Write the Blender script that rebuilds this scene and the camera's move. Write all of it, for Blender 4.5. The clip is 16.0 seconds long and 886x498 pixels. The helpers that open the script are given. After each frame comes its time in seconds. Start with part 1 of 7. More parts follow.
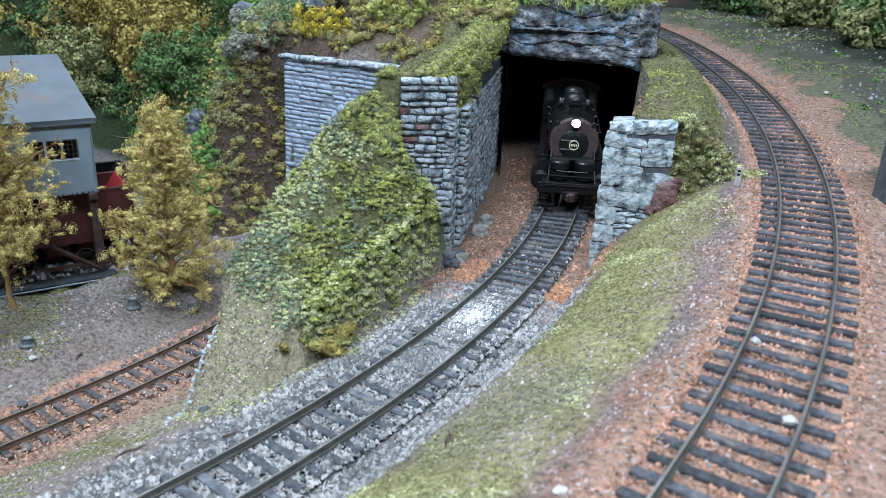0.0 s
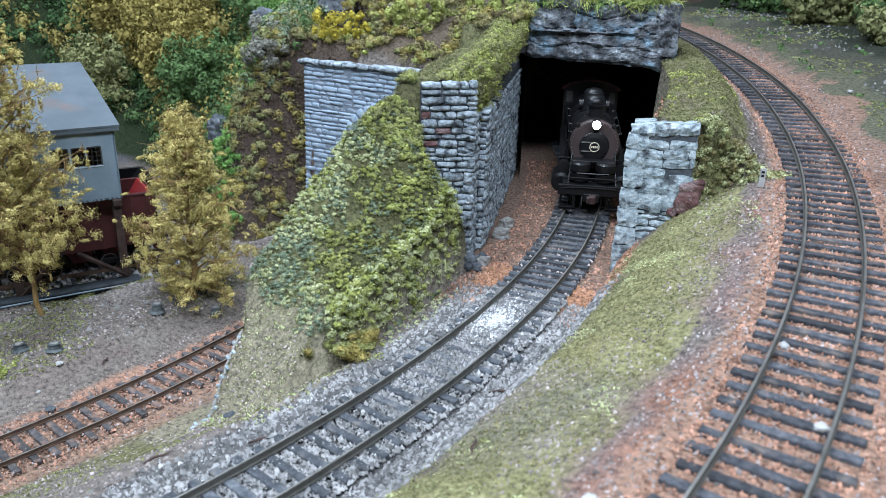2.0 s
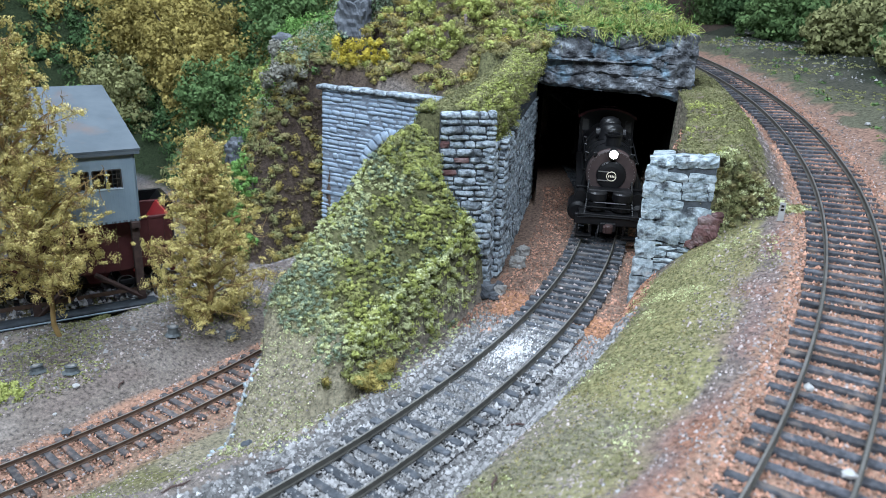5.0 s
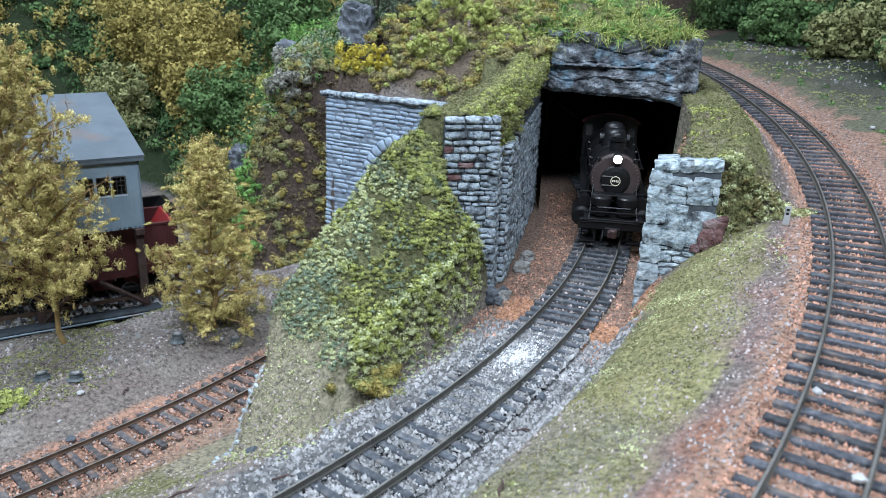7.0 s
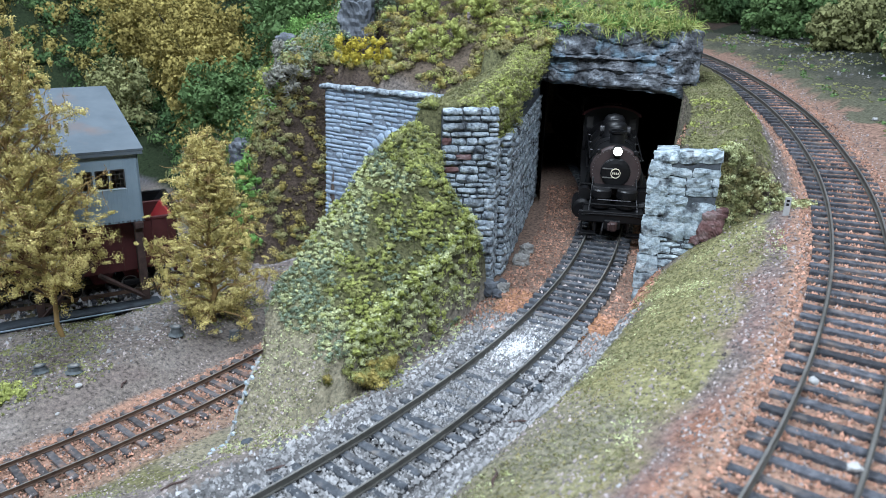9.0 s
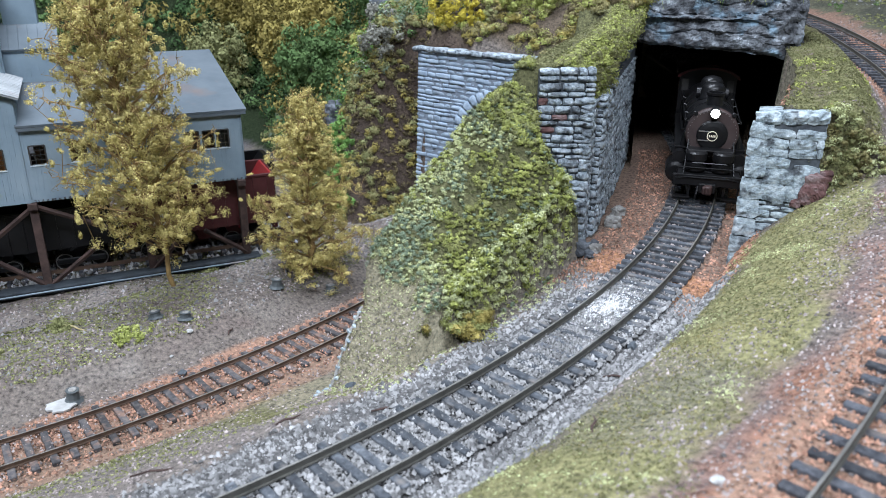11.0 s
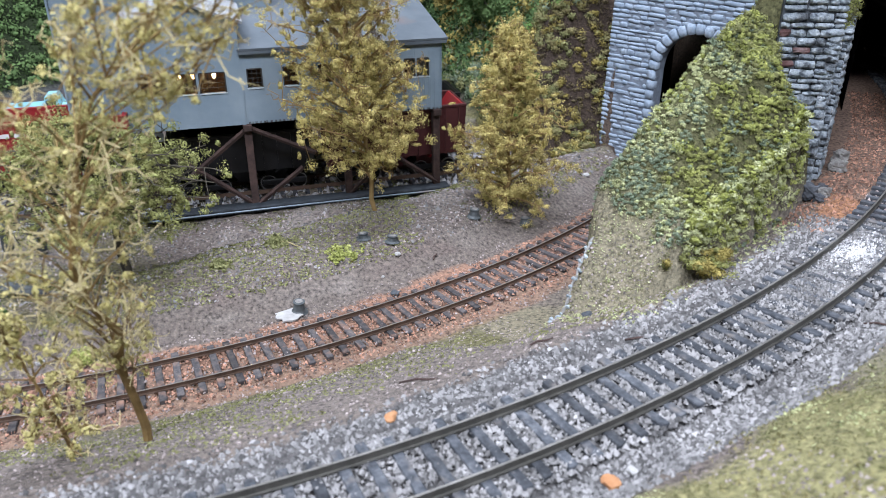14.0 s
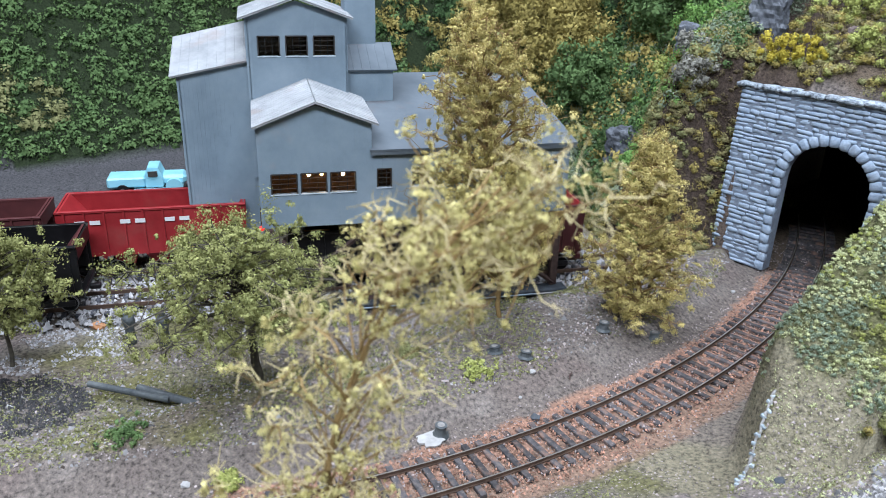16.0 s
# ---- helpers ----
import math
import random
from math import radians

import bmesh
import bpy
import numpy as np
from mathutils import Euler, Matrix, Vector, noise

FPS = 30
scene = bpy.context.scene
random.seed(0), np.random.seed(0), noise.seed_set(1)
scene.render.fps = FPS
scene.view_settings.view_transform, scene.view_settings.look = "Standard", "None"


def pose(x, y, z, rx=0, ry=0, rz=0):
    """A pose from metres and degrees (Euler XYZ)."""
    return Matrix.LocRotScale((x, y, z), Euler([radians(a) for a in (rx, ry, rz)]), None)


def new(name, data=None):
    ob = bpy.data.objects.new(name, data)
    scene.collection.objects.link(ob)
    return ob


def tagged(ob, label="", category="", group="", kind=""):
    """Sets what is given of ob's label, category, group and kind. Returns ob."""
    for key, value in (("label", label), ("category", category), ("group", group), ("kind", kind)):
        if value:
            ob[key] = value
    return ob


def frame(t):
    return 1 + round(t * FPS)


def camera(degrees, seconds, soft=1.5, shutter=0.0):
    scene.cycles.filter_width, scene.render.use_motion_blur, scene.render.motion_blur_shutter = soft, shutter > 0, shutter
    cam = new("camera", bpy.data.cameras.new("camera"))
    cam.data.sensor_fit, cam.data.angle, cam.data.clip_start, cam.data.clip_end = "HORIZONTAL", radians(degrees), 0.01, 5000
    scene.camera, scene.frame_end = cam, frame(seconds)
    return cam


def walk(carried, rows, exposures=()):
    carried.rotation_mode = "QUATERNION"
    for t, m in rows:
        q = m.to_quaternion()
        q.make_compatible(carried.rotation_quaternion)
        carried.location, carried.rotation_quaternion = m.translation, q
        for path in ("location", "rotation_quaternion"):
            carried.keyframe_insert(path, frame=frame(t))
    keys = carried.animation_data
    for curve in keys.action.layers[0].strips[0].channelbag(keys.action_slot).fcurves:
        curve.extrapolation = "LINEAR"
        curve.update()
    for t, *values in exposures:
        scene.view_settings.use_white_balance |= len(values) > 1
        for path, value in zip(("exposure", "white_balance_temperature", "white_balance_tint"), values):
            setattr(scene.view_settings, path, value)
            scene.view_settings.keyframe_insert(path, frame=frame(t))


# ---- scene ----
cam = camera(60.1, 16.0, soft=0.7)
cam.data.dof.use_dof, cam.data.dof.focus_distance, cam.data.dof.aperture_fstop = True, 0.37, 31.0
METRES, EYE, TURN = 0.165, 0.176, 35.3
ROWS = [
    (0.0, 0.0, 0.0, 0.0, 0.9, -21.16, -2.33),
    (0.5, -0.0055, 0.0024, 0.0019, 1.15, -21.18, -2.06),
    (1.0, -0.0047, 0.002, -0.001, 1.4, -21.1, -1.82),
    (1.5, -0.0053, 0.0059, -0.0032, 1.66, -21.12, -1.55),
    (2.0, -0.0108, 0.0022, 0.0071, 1.97, -21.13, -1.47),
    (2.5, -0.0343, 0.0105, 0.0257, 2.23, -21.12, -1.76),
    (3.0, -0.0364, 0.0092, 0.0287, 2.47, -20.93, -1.96),
    (3.5, -0.0373, 0.0075, 0.0306, 2.78, -20.73, -2.14),
    (4.0, -0.0341, 0.0064, 0.0333, 2.86, -20.39, -2.18),
    (4.5, -0.0321, 0.0066, 0.031, 2.89, -20.0, -2.11),
    (7.0, -0.0357, 0.0084, 0.0252, 3.07, -19.21, -1.73),
    (7.5, -0.0287, 0.0127, 0.0094, 3.08, -19.31, -1.62),
    (8.0, -0.0282, 0.0137, 0.0071, 3.13, -19.37, -1.58),
    (10.5, -0.0027, 0.0133, 0.022, 6.18, -20.85, -1.06),
    (11.0, -0.0562, -0.0369, 0.0032, 9.17, -22.01, -0.55),
    (11.5, -0.1108, -0.0318, -0.0072, 11.39, -22.76, -0.98),
    (12.0, -0.1503, -0.0633, -0.0055, 13.38, -23.31, -1.03),
    (12.5, -0.1672, -0.0704, -0.0086, 15.07, -23.93, -0.87),
    (13.0, -0.1918, -0.0686, -0.008, 16.02, -24.53, -0.81),
    (13.5, -0.2491, -0.0825, -0.0158, 17.05, -25.38, -0.35),
    (14.0, -0.3108, -0.1091, -0.0294, 18.13, -26.26, 0.09),
    (14.5, -0.3735, -0.1527, -0.0304, 18.82, -26.49, 0.29),
    (15.0, -0.4709, -0.209, -0.0256, 19.61, -26.24, 0.22),
    (15.5, -0.5409, -0.1678, 0.0942, 20.24, -24.45, -0.21),
    (16.0, -0.662, -0.0814, 0.1339, 20.99, -23.27, -1.53),
]
walk(cam, [(t, pose(0, 0, EYE, 0, 0, TURN) @ pose(METRES * x, METRES * y, METRES * z, 90 + pitch, roll, yaw)) for t, x, y, z, yaw, pitch, roll in ROWS],
     [(0.0, -0.05, 6250, 10), (8.2, -0.05, 6250, 10), (10.5, -0.05, 6450, 12), (12.0, -0.05, 6600, 15), (13.5, -0.05, 6650, 18), (15.0, -0.05, 6650, 16), (16.0, -0.05, 6450, 15)])

# ---- light: a closed room with two unseen area lamps added over the layout ----
world = bpy.data.worlds.new("room_air")
world.use_nodes = True
world.node_tree.nodes["Background"].inputs[0].default_value = (0.85, 0.92, 1.0, 1)
world.node_tree.nodes["Background"].inputs[1].default_value = 0.12
scene.world = world
MM = 0.001


def add_area_lamp(name, x, y, z, sx, sy, power, turn=0):
    data = bpy.data.lights.new(name, "AREA")
    data.shape, data.size, data.size_y, data.energy = "RECTANGLE", sx, sy, power
    data.color = (0.785, 0.885, 1.0)
    ob = new(name, data)
    ob.matrix_world = pose(x, y, z, 0, 0, turn)
    return ob


# main lamp, added at the left to suit the soft shadows
add_area_lamp("unseen_area_lamp", -0.45, 0.12, 0.86, 0.95, 0.20, 16.0, 70)
# fill lamp, added on the camera side to brighten upright faces
add_area_lamp("unseen_area_lamp", 0.30, -0.38, 0.96, 1.1, 0.30, 34.5, 52)

# ---- mesh tools, in millimetres ----
rng = np.random.default_rng(7)


class G:
    """Collects vertices and faces in millimetres."""

    def __init__(self):
        self.v, self.f = [], []

    def add(self, vs, fs):
        n = len(self.v)
        self.v.extend(tuple(map(float, p)) for p in vs)
        self.f.extend(tuple(n + i for i in q) for q in fs)
        return self

    def box(self, c, s, b=0.0, taper=1.0):
        """A box of centre c and size s; b bevels all edges."""
        cx, cy, cz = c
        hx, hy, hz = s[0] / 2, s[1] / 2, s[2] / 2
        if b <= 0:
            vs = [(cx + i * hx * (taper if k > 0 else 1), cy + j * hy * (taper if k > 0 else 1), cz + k * hz)
                  for k in (-1, 1) for j in (-1, 1) for i in (-1, 1)]
            fs = [(0, 2, 3, 1), (4, 5, 7, 6), (0, 1, 5, 4), (2, 6, 7, 3), (0, 4, 6, 2), (1, 3, 7, 5)]
            return self.add(vs, fs)
        b = min(b, hx * 0.9, hy * 0.9, hz * 0.9)
        bm = bmesh.new()
        bmesh.ops.create_cube(bm, size=1.0, matrix=Matrix.Translation(c) @ Matrix.Diagonal((*s, 1)))
        bmesh.ops.bevel(bm, geom=bm.edges[:], offset=b, segments=1, affect="EDGES", profile=0.5)
        bm.verts.index_update()
        self.add([v.co[:] for v in bm.verts], [[v.index for v in f.verts] for f in bm.faces])
        bm.free()
        return self

    def cyl(self, p, q, r, r2=None, n=12, caps=True):
        p, q = Vector(p), Vector(q)
        r2 = r if r2 is None else r2
        d = (q - p).normalized()
        a = d.orthogonal().normalized()
        b = d.cross(a)
        vs = []
        for c, rad in ((p, r), (q, r2)):
            for i in range(n):
                t = 2 * math.pi * i / n
                vs.append(c + a * (rad * math.cos(t)) + b * (rad * math.sin(t)))
        fs = [(i, (i + 1) % n, n + (i + 1) % n, n + i) for i in range(n)]
        if caps:
            fs += [tuple(reversed(range(n))), tuple(range(n, 2 * n))]
        return self.add(vs, fs)

    def tube(self, pts, r, n=6):
        """A tube along points; r a number or a list."""
        pts = [Vector(p) for p in pts]
        rs = r if hasattr(r, "__len__") else [r] * len(pts)
        vs, fs = [], []
        for k, p in enumerate(pts):
            d = (pts[min(k + 1, len(pts) - 1)] - pts[max(k - 1, 0)]).normalized()
            a = d.cross(Vector((0.31, 0.17, 0.93)))
            a = a.normalized() if a.length > 1e-5 else d.orthogonal().normalized()
            b = d.cross(a)
            for i in range(n):
                t = 2 * math.pi * i / n
                vs.append(p + a * (rs[k] * math.cos(t)) + b * (rs[k] * math.sin(t)))
        for k in range(len(pts) - 1):
            for i in range(n):
                j = (i + 1) % n
                fs.append((k * n + i, k * n + j, k * n + n + j, k * n + n + i))
        fs += [tuple(reversed(range(n))), tuple(range(len(vs) - n, len(vs)))]
        return self.add(vs, fs)

    def lathe(self, axis_p, axis_q, prof, n=24, ring=False):
        """Rings of (share along the axis, radius) round an axis."""
        p, q = Vector(axis_p), Vector(axis_q)
        d = (q - p).normalized()
        a = d.orthogonal().normalized()
        b = d.cross(a)
        vs, fs = [], []
        for s, r in prof:
            for i in range(n):
                t = 2 * math.pi * i / n
                vs.append(p.lerp(q, s) + a * (r * math.cos(t)) + b * (r * math.sin(t)))
        for k in range(len(prof) - 1):
            for i in range(n):
                j = (i + 1) % n
                fs.append((k * n + i, k * n + j, k * n + n + j, k * n + n + i))
        if ring:
            m = len(vs) - n
            fs += [(m + i, m + (i + 1) % n, (i + 1) % n, i) for i in range(n)]
        else:
            fs += [tuple(reversed(range(n))), tuple(range(len(vs) - n, len(vs)))]
        return self.add(vs, fs)

    def extrude(self, poly, off):
        """A flat polygon drawn out by the vector off."""
        n = len(poly)
        vs = [Vector(p) for p in poly] + [Vector(p) + Vector(off) for p in poly]
        fs = [tuple(reversed(range(n))), tuple(range(n, 2 * n))]
        fs += [(i, (i + 1) % n, n + (i + 1) % n, n + i) for i in range(n)]
        return self.add(vs, fs)

    def mesh(self, name, mat, smooth=False, weld=False):
        me = bpy.data.meshes.new(name)
        me.from_pydata([(x * MM, y * MM, z * MM) for x, y, z in self.v], [], self.f)
        bm = bmesh.new()
        bm.from_mesh(me)
        if weld:
            bmesh.ops.remove_doubles(bm, verts=bm.verts[:], dist=1e-6)
        bmesh.ops.recalc_face_normals(bm, faces=bm.faces[:])
        bm.to_mesh(me)
        bm.free()
        if smooth:
            me.shade_smooth()
        me.materials.append(mat)
        return me


def fast_mesh(name, V, F, mat, smooth=False):
    """A mesh out of arrays: V (n, 3) millimetres, F (m, k) indices."""
    me = bpy.data.meshes.new(name)
    F = np.asarray(F, np.int32)
    me.vertices.add(len(V))
    me.vertices.foreach_set("co", (np.asarray(V, np.float32) * MM).ravel())
    me.loops.add(F.size)
    me.loops.foreach_set("vertex_index", F.ravel())
    me.polygons.add(len(F))
    me.polygons.foreach_set("loop_start", np.arange(0, F.size, F.shape[1], dtype=np.int32))
    me.update(calc_edges=True)
    me.validate()
    if smooth:
        me.shade_smooth()
    me.materials.append(mat)
    return me


def thing(name, label, category, at=(0, 0, 0), rz=0.0, group="", kind=""):
    ob = new(name)
    ob.empty_display_size = 0.01
    ob.matrix_world = pose(at[0] * MM, at[1] * MM, at[2] * MM, 0, 0, rz)
    return tagged(ob, label, category, group, kind)


def part(name, g, mat, parent, label="", smooth=False):
    """Links a collected mesh as one object under a thing or a part."""
    me = g.mesh(name, mat, smooth) if isinstance(g, G) else g
    ob = new(name, me)
    ob.parent = parent
    if label:
        tagged(ob, label)
    return ob


def piece(name, me, parent, m):
    ob = new(name, me)
    ob.parent = parent
    ob.matrix_basis = m
    return ob


def smooth01(t):
    t = np.clip(t, 0, 1)
    return t * t * (3 - 2 * t)


def lattice(seed):
    return np.random.default_rng(seed).random((64, 64))


LATTICES = [lattice(s) for s in range(12)]


def vnoise(x, y, size, k=0):
    """Smooth value noise between -1 and 1, with cells of that many millimetres."""
    L = LATTICES[k % 12]
    u, v = np.asarray(x, float) / size + 17.3 * k, np.asarray(y, float) / size + 5.1 * k
    i, j = np.floor(u).astype(int), np.floor(v).astype(int)
    a, b = smooth01(u - i), smooth01(v - j)
    i0, i1, j0, j1 = i % 64, (i + 1) % 64, j % 64, (j + 1) % 64
    return 2 * ((L[i0, j0] * (1 - a) + L[i1, j0] * a) * (1 - b) + (L[i0, j1] * (1 - a) + L[i1, j1] * a) * b) - 1


def fnoise(x, y, size, k=0):
    return vnoise(x, y, size, k) + 0.5 * vnoise(x, y, size / 2.1, k + 1) + 0.25 * vnoise(x, y, size / 4.3, k + 2)

# ---- materials ----
def material(name, colors, rough=0.8, metal=0.0, scale=300.0, detail=6.0, bump=0.3, bump_scale=None, per="none",
             spread=0.25, grime=None, spec=0.35, depth=0.0004, ramp=(0.3, 0.7)):
    """Two-scale noise between colours, a brightness spread per object or per island, fine relief, and grime over it."""
    m = bpy.data.materials.new(name)
    m.use_nodes = True
    nt = m.node_tree
    N, L = nt.nodes, nt.links
    bsdf = N["Principled BSDF"]
    bsdf.inputs["Roughness"].default_value = rough
    bsdf.inputs["Metallic"].default_value = metal
    bsdf.inputs["Specular IOR Level"].default_value = spec
    where = N.new("ShaderNodeNewGeometry").outputs["Position"]
    n1 = N.new("ShaderNodeTexNoise")
    n1.inputs["Scale"].default_value, n1.inputs["Detail"].default_value = scale, detail
    n1.inputs["Roughness"].default_value = 0.65
    L.new(where, n1.inputs["Vector"])
    cr = N.new("ShaderNodeValToRGB")
    el = cr.color_ramp.elements
    el[0].position, el[1].position = ramp
    el[0].color, el[1].color = (*colors[0], 1), (*colors[-1], 1)
    for i, c in enumerate(colors[1:-1]):
        e = el.new(ramp[0] + (ramp[1] - ramp[0]) * (i + 1) / (len(colors) - 1))
        e.color = (*c, 1)
    L.new(n1.outputs["Fac"], cr.inputs["Fac"])
    out = cr.outputs["Color"]
    if per != "none":
        if per == "object":
            src = N.new("ShaderNodeObjectInfo").outputs["Random"]
        else:
            src = N.new("ShaderNodeNewGeometry").outputs["Random Per Island"]
        mr = N.new("ShaderNodeMapRange")
        mr.inputs["To Min"].default_value, mr.inputs["To Max"].default_value = 1 - spread, 1 + spread
        L.new(src, mr.inputs["Value"])
        hs = N.new("ShaderNodeHueSaturation")
        L.new(mr.outputs["Result"], hs.inputs["Value"])
        L.new(out, hs.inputs["Color"])
        out = hs.outputs["Color"]
    if grime:
        gcol, gscale, lo, hi = grime
        n2 = N.new("ShaderNodeTexNoise")
        n2.inputs["Scale"].default_value, n2.inputs["Detail"].default_value = gscale, 5.0
        L.new(where, n2.inputs["Vector"])
        mr2 = N.new("ShaderNodeMapRange")
        mr2.inputs["From Min"].default_value, mr2.inputs["From Max"].default_value = lo, hi
        L.new(n2.outputs["Fac"], mr2.inputs["Value"])
        mx = N.new("ShaderNodeMix")
        mx.data_type = "RGBA"
        L.new(mr2.outputs["Result"], mx.inputs[0])
        L.new(out, mx.inputs[6])
        mx.inputs[7].default_value = (*gcol, 1)
        out = mx.outputs[2]
    L.new(out, bsdf.inputs["Base Color"])
    if bump > 0:
        nb = N.new("ShaderNodeTexNoise")
        nb.inputs["Scale"].default_value, nb.inputs["Detail"].default_value = bump_scale or scale * 3, 4.0
        L.new(where, nb.inputs["Vector"])
        bp = N.new("ShaderNodeBump")
        bp.inputs["Strength"].default_value, bp.inputs["Distance"].default_value = bump, depth
        L.new(nb.outputs["Fac"], bp.inputs["Height"])
        L.new(bp.outputs["Normal"], bsdf.inputs["Normal"])
    return m


def glowing(name, color, strength):
    m = bpy.data.materials.new(name)
    m.use_nodes = True
    b = m.node_tree.nodes["Principled BSDF"]
    b.inputs["Base Color"].default_value = (*color, 1)
    b.inputs["Emission Color"].default_value = (*color, 1)
    b.inputs["Emission Strength"].default_value = strength
    return m


def ground_material():
    """Earth colours from the mesh's own soil layer, with fine grain."""
    m = material("scenery_ground", [(0.42, 0.42, 0.43), (0.95, 0.95, 0.95), (1.25, 1.23, 1.22), (1.75, 1.72, 1.7)], rough=0.95, scale=560, detail=9, bump=1.0, bump_scale=1000, spec=0.15, depth=0.001, ramp=(0.36, 0.68))
    nt = m.node_tree
    at = nt.nodes.new("ShaderNodeVertexColor")
    at.layer_name = "soil"
    mx = nt.nodes.new("ShaderNodeMix")
    mx.data_type, mx.blend_type = "RGBA", "MULTIPLY"
    mx.inputs[0].default_value = 1.0
    bsdf = nt.nodes["Principled BSDF"]
    src = bsdf.inputs["Base Color"].links[0].from_socket
    nt.links.new(at.outputs["Color"], mx.inputs[6])
    nt.links.new(src, mx.inputs[7])
    nt.links.new(mx.outputs[2], bsdf.inputs["Base Color"])
    return m


M_GROUND = ground_material()
M_RAIL = material("weathered_rail_steel", [(0.065, 0.063, 0.056), (0.125, 0.12, 0.108)], rough=0.55, metal=0.3, scale=200, bump=0.1)
M_RAILTOP = material("worn_rail_head", [(0.20, 0.195, 0.18), (0.38, 0.37, 0.35)], rough=0.36, metal=0.7, scale=90, bump=0.05)
M_RUSTRAIL = material("rusty_brown_rail", [(0.055, 0.036, 0.027), (0.135, 0.085, 0.06)], rough=0.6, metal=0.2, scale=200, bump=0.1)
M_BRIGHTRAIL = material("polished_rail_head", [(0.34, 0.32, 0.29), (0.55, 0.53, 0.50)], rough=0.3, metal=0.8, scale=90, bump=0.05)
M_TIE = material("dark_grey_tie", [(0.02, 0.022, 0.027), (0.05, 0.053, 0.062), (0.10, 0.102, 0.112)], rough=0.85, scale=500, per="object", spread=0.45, grime=((0.16, 0.13, 0.11), 180, 0.56, 0.75))
M_TIEB = material("blue_grey_tie", [(0.025, 0.029, 0.035), (0.06, 0.067, 0.078), (0.115, 0.124, 0.138)], rough=0.85, scale=420, per="object", spread=0.35, grime=((0.20, 0.18, 0.165), 150, 0.56, 0.75))
M_TIEBR = material("rust_brown_tie", [(0.025, 0.024, 0.026), (0.06, 0.057, 0.06), (0.12, 0.10, 0.09)], rough=0.85, scale=420, per="object", spread=0.4, grime=((0.24, 0.14, 0.10), 160, 0.54, 0.72))
M_STONE = material("blue_grey_cast_stone", [(0.06, 0.075, 0.09), (0.25, 0.295, 0.335), (0.37, 0.425, 0.47), (0.56, 0.61, 0.65)], rough=0.9, scale=330, detail=9, bump=1.0, bump_scale=900, per="object", spread=0.16, grime=((0.05, 0.055, 0.062), 160, 0.55, 0.68), depth=0.0016, ramp=(0.34, 0.68))
M_STONEB = material("pale_blue_portal_stone", [(0.20, 0.265, 0.345), (0.275, 0.345, 0.43), (0.35, 0.42, 0.50)], rough=0.9, scale=220, bump=0.7, bump_scale=800, per="object", spread=0.08, grime=((0.13, 0.155, 0.19), 110, 0.58, 0.78), depth=0.0005)
M_STONEP = material("pale_worn_pier_stone", [(0.09, 0.11, 0.125), (0.26, 0.315, 0.345), (0.37, 0.43, 0.465), (0.50, 0.55, 0.58)], rough=0.9, scale=260, detail=9, bump=0.9, bump_scale=700, per="object", spread=0.10, grime=((0.07, 0.08, 0.09), 190, 0.57, 0.68), depth=0.0012, ramp=(0.34, 0.68))
M_JOINT = material("dark_mortar", [(0.03, 0.034, 0.04), (0.10, 0.115, 0.13)], rough=0.95, scale=300)
M_JOINTB = material("grey_blue_mortar", [(0.13, 0.16, 0.20), (0.22, 0.26, 0.32)], rough=0.95, scale=300)
M_REDSTONE = material("red_brown_stone", [(0.04, 0.022, 0.022), (0.11, 0.055, 0.052), (0.22, 0.17, 0.17)], rough=0.9, scale=160, per="object", spread=0.2, bump=0.6)
M_ROCK = material("dark_cast_rock", [(0.02, 0.022, 0.026), (0.085, 0.09, 0.10), (0.18, 0.195, 0.215), (0.48, 0.53, 0.58)], rough=0.8, scale=130, detail=12, bump=1.0, bump_scale=420, depth=0.0012, ramp=(0.34, 0.72), grime=((0.22, 0.33, 0.42), 70, 0.58, 0.72))
M_ROCKG = material("grey_rock", [(0.03, 0.033, 0.04), (0.09, 0.10, 0.115), (0.22, 0.24, 0.27)], rough=0.9, scale=90, detail=9, bump=0.9, bump_scale=260, depth=0.001)
# near-black: the darkness inside the bores is put into this colour
M_DARK = material("tunnel_darkness", [(0.003, 0.003, 0.003), (0.008, 0.008, 0.008)], rough=0.95, scale=100, spec=0.05)
M_BALLAST = material("grey_ballast", [(0.095, 0.094, 0.094), (0.25, 0.247, 0.247)], rough=0.95, scale=110, per="island", spread=0.66, bump=0.3)
M_BALLASTW = material("pale_ballast", [(0.18, 0.18, 0.183), (0.34, 0.337, 0.34)], rough=0.9, scale=250, per="island", spread=0.5, bump=0.3)
M_BALLASTR = material("rust_orange_ballast", [(0.15, 0.075, 0.05), (0.36, 0.20, 0.14)], rough=0.95, scale=90, per="island", spread=0.7, bump=0.3)
M_BALLASTB = material("brown_ballast", [(0.12, 0.10, 0.094), (0.29, 0.25, 0.24)], rough=0.95, scale=110, per="island", spread=0.72, bump=0.3)
M_CRUMB = material("dark_earth_crumb", [(0.035, 0.028, 0.024), (0.11, 0.085, 0.07)], rough=0.95, scale=120, per="island", spread=0.5, bump=0.3)
M_BARK = material("pale_wire_bark", [(0.16, 0.10, 0.035), (0.30, 0.20, 0.08)], rough=0.8, scale=150)
M_BARKG = material("dark_bark", [(0.03, 0.027, 0.02), (0.09, 0.08, 0.06)], rough=0.9, scale=150)
M_TWIG = material("cream_twig", [(0.34, 0.28, 0.13), (0.56, 0.48, 0.27)], rough=0.7, scale=100)


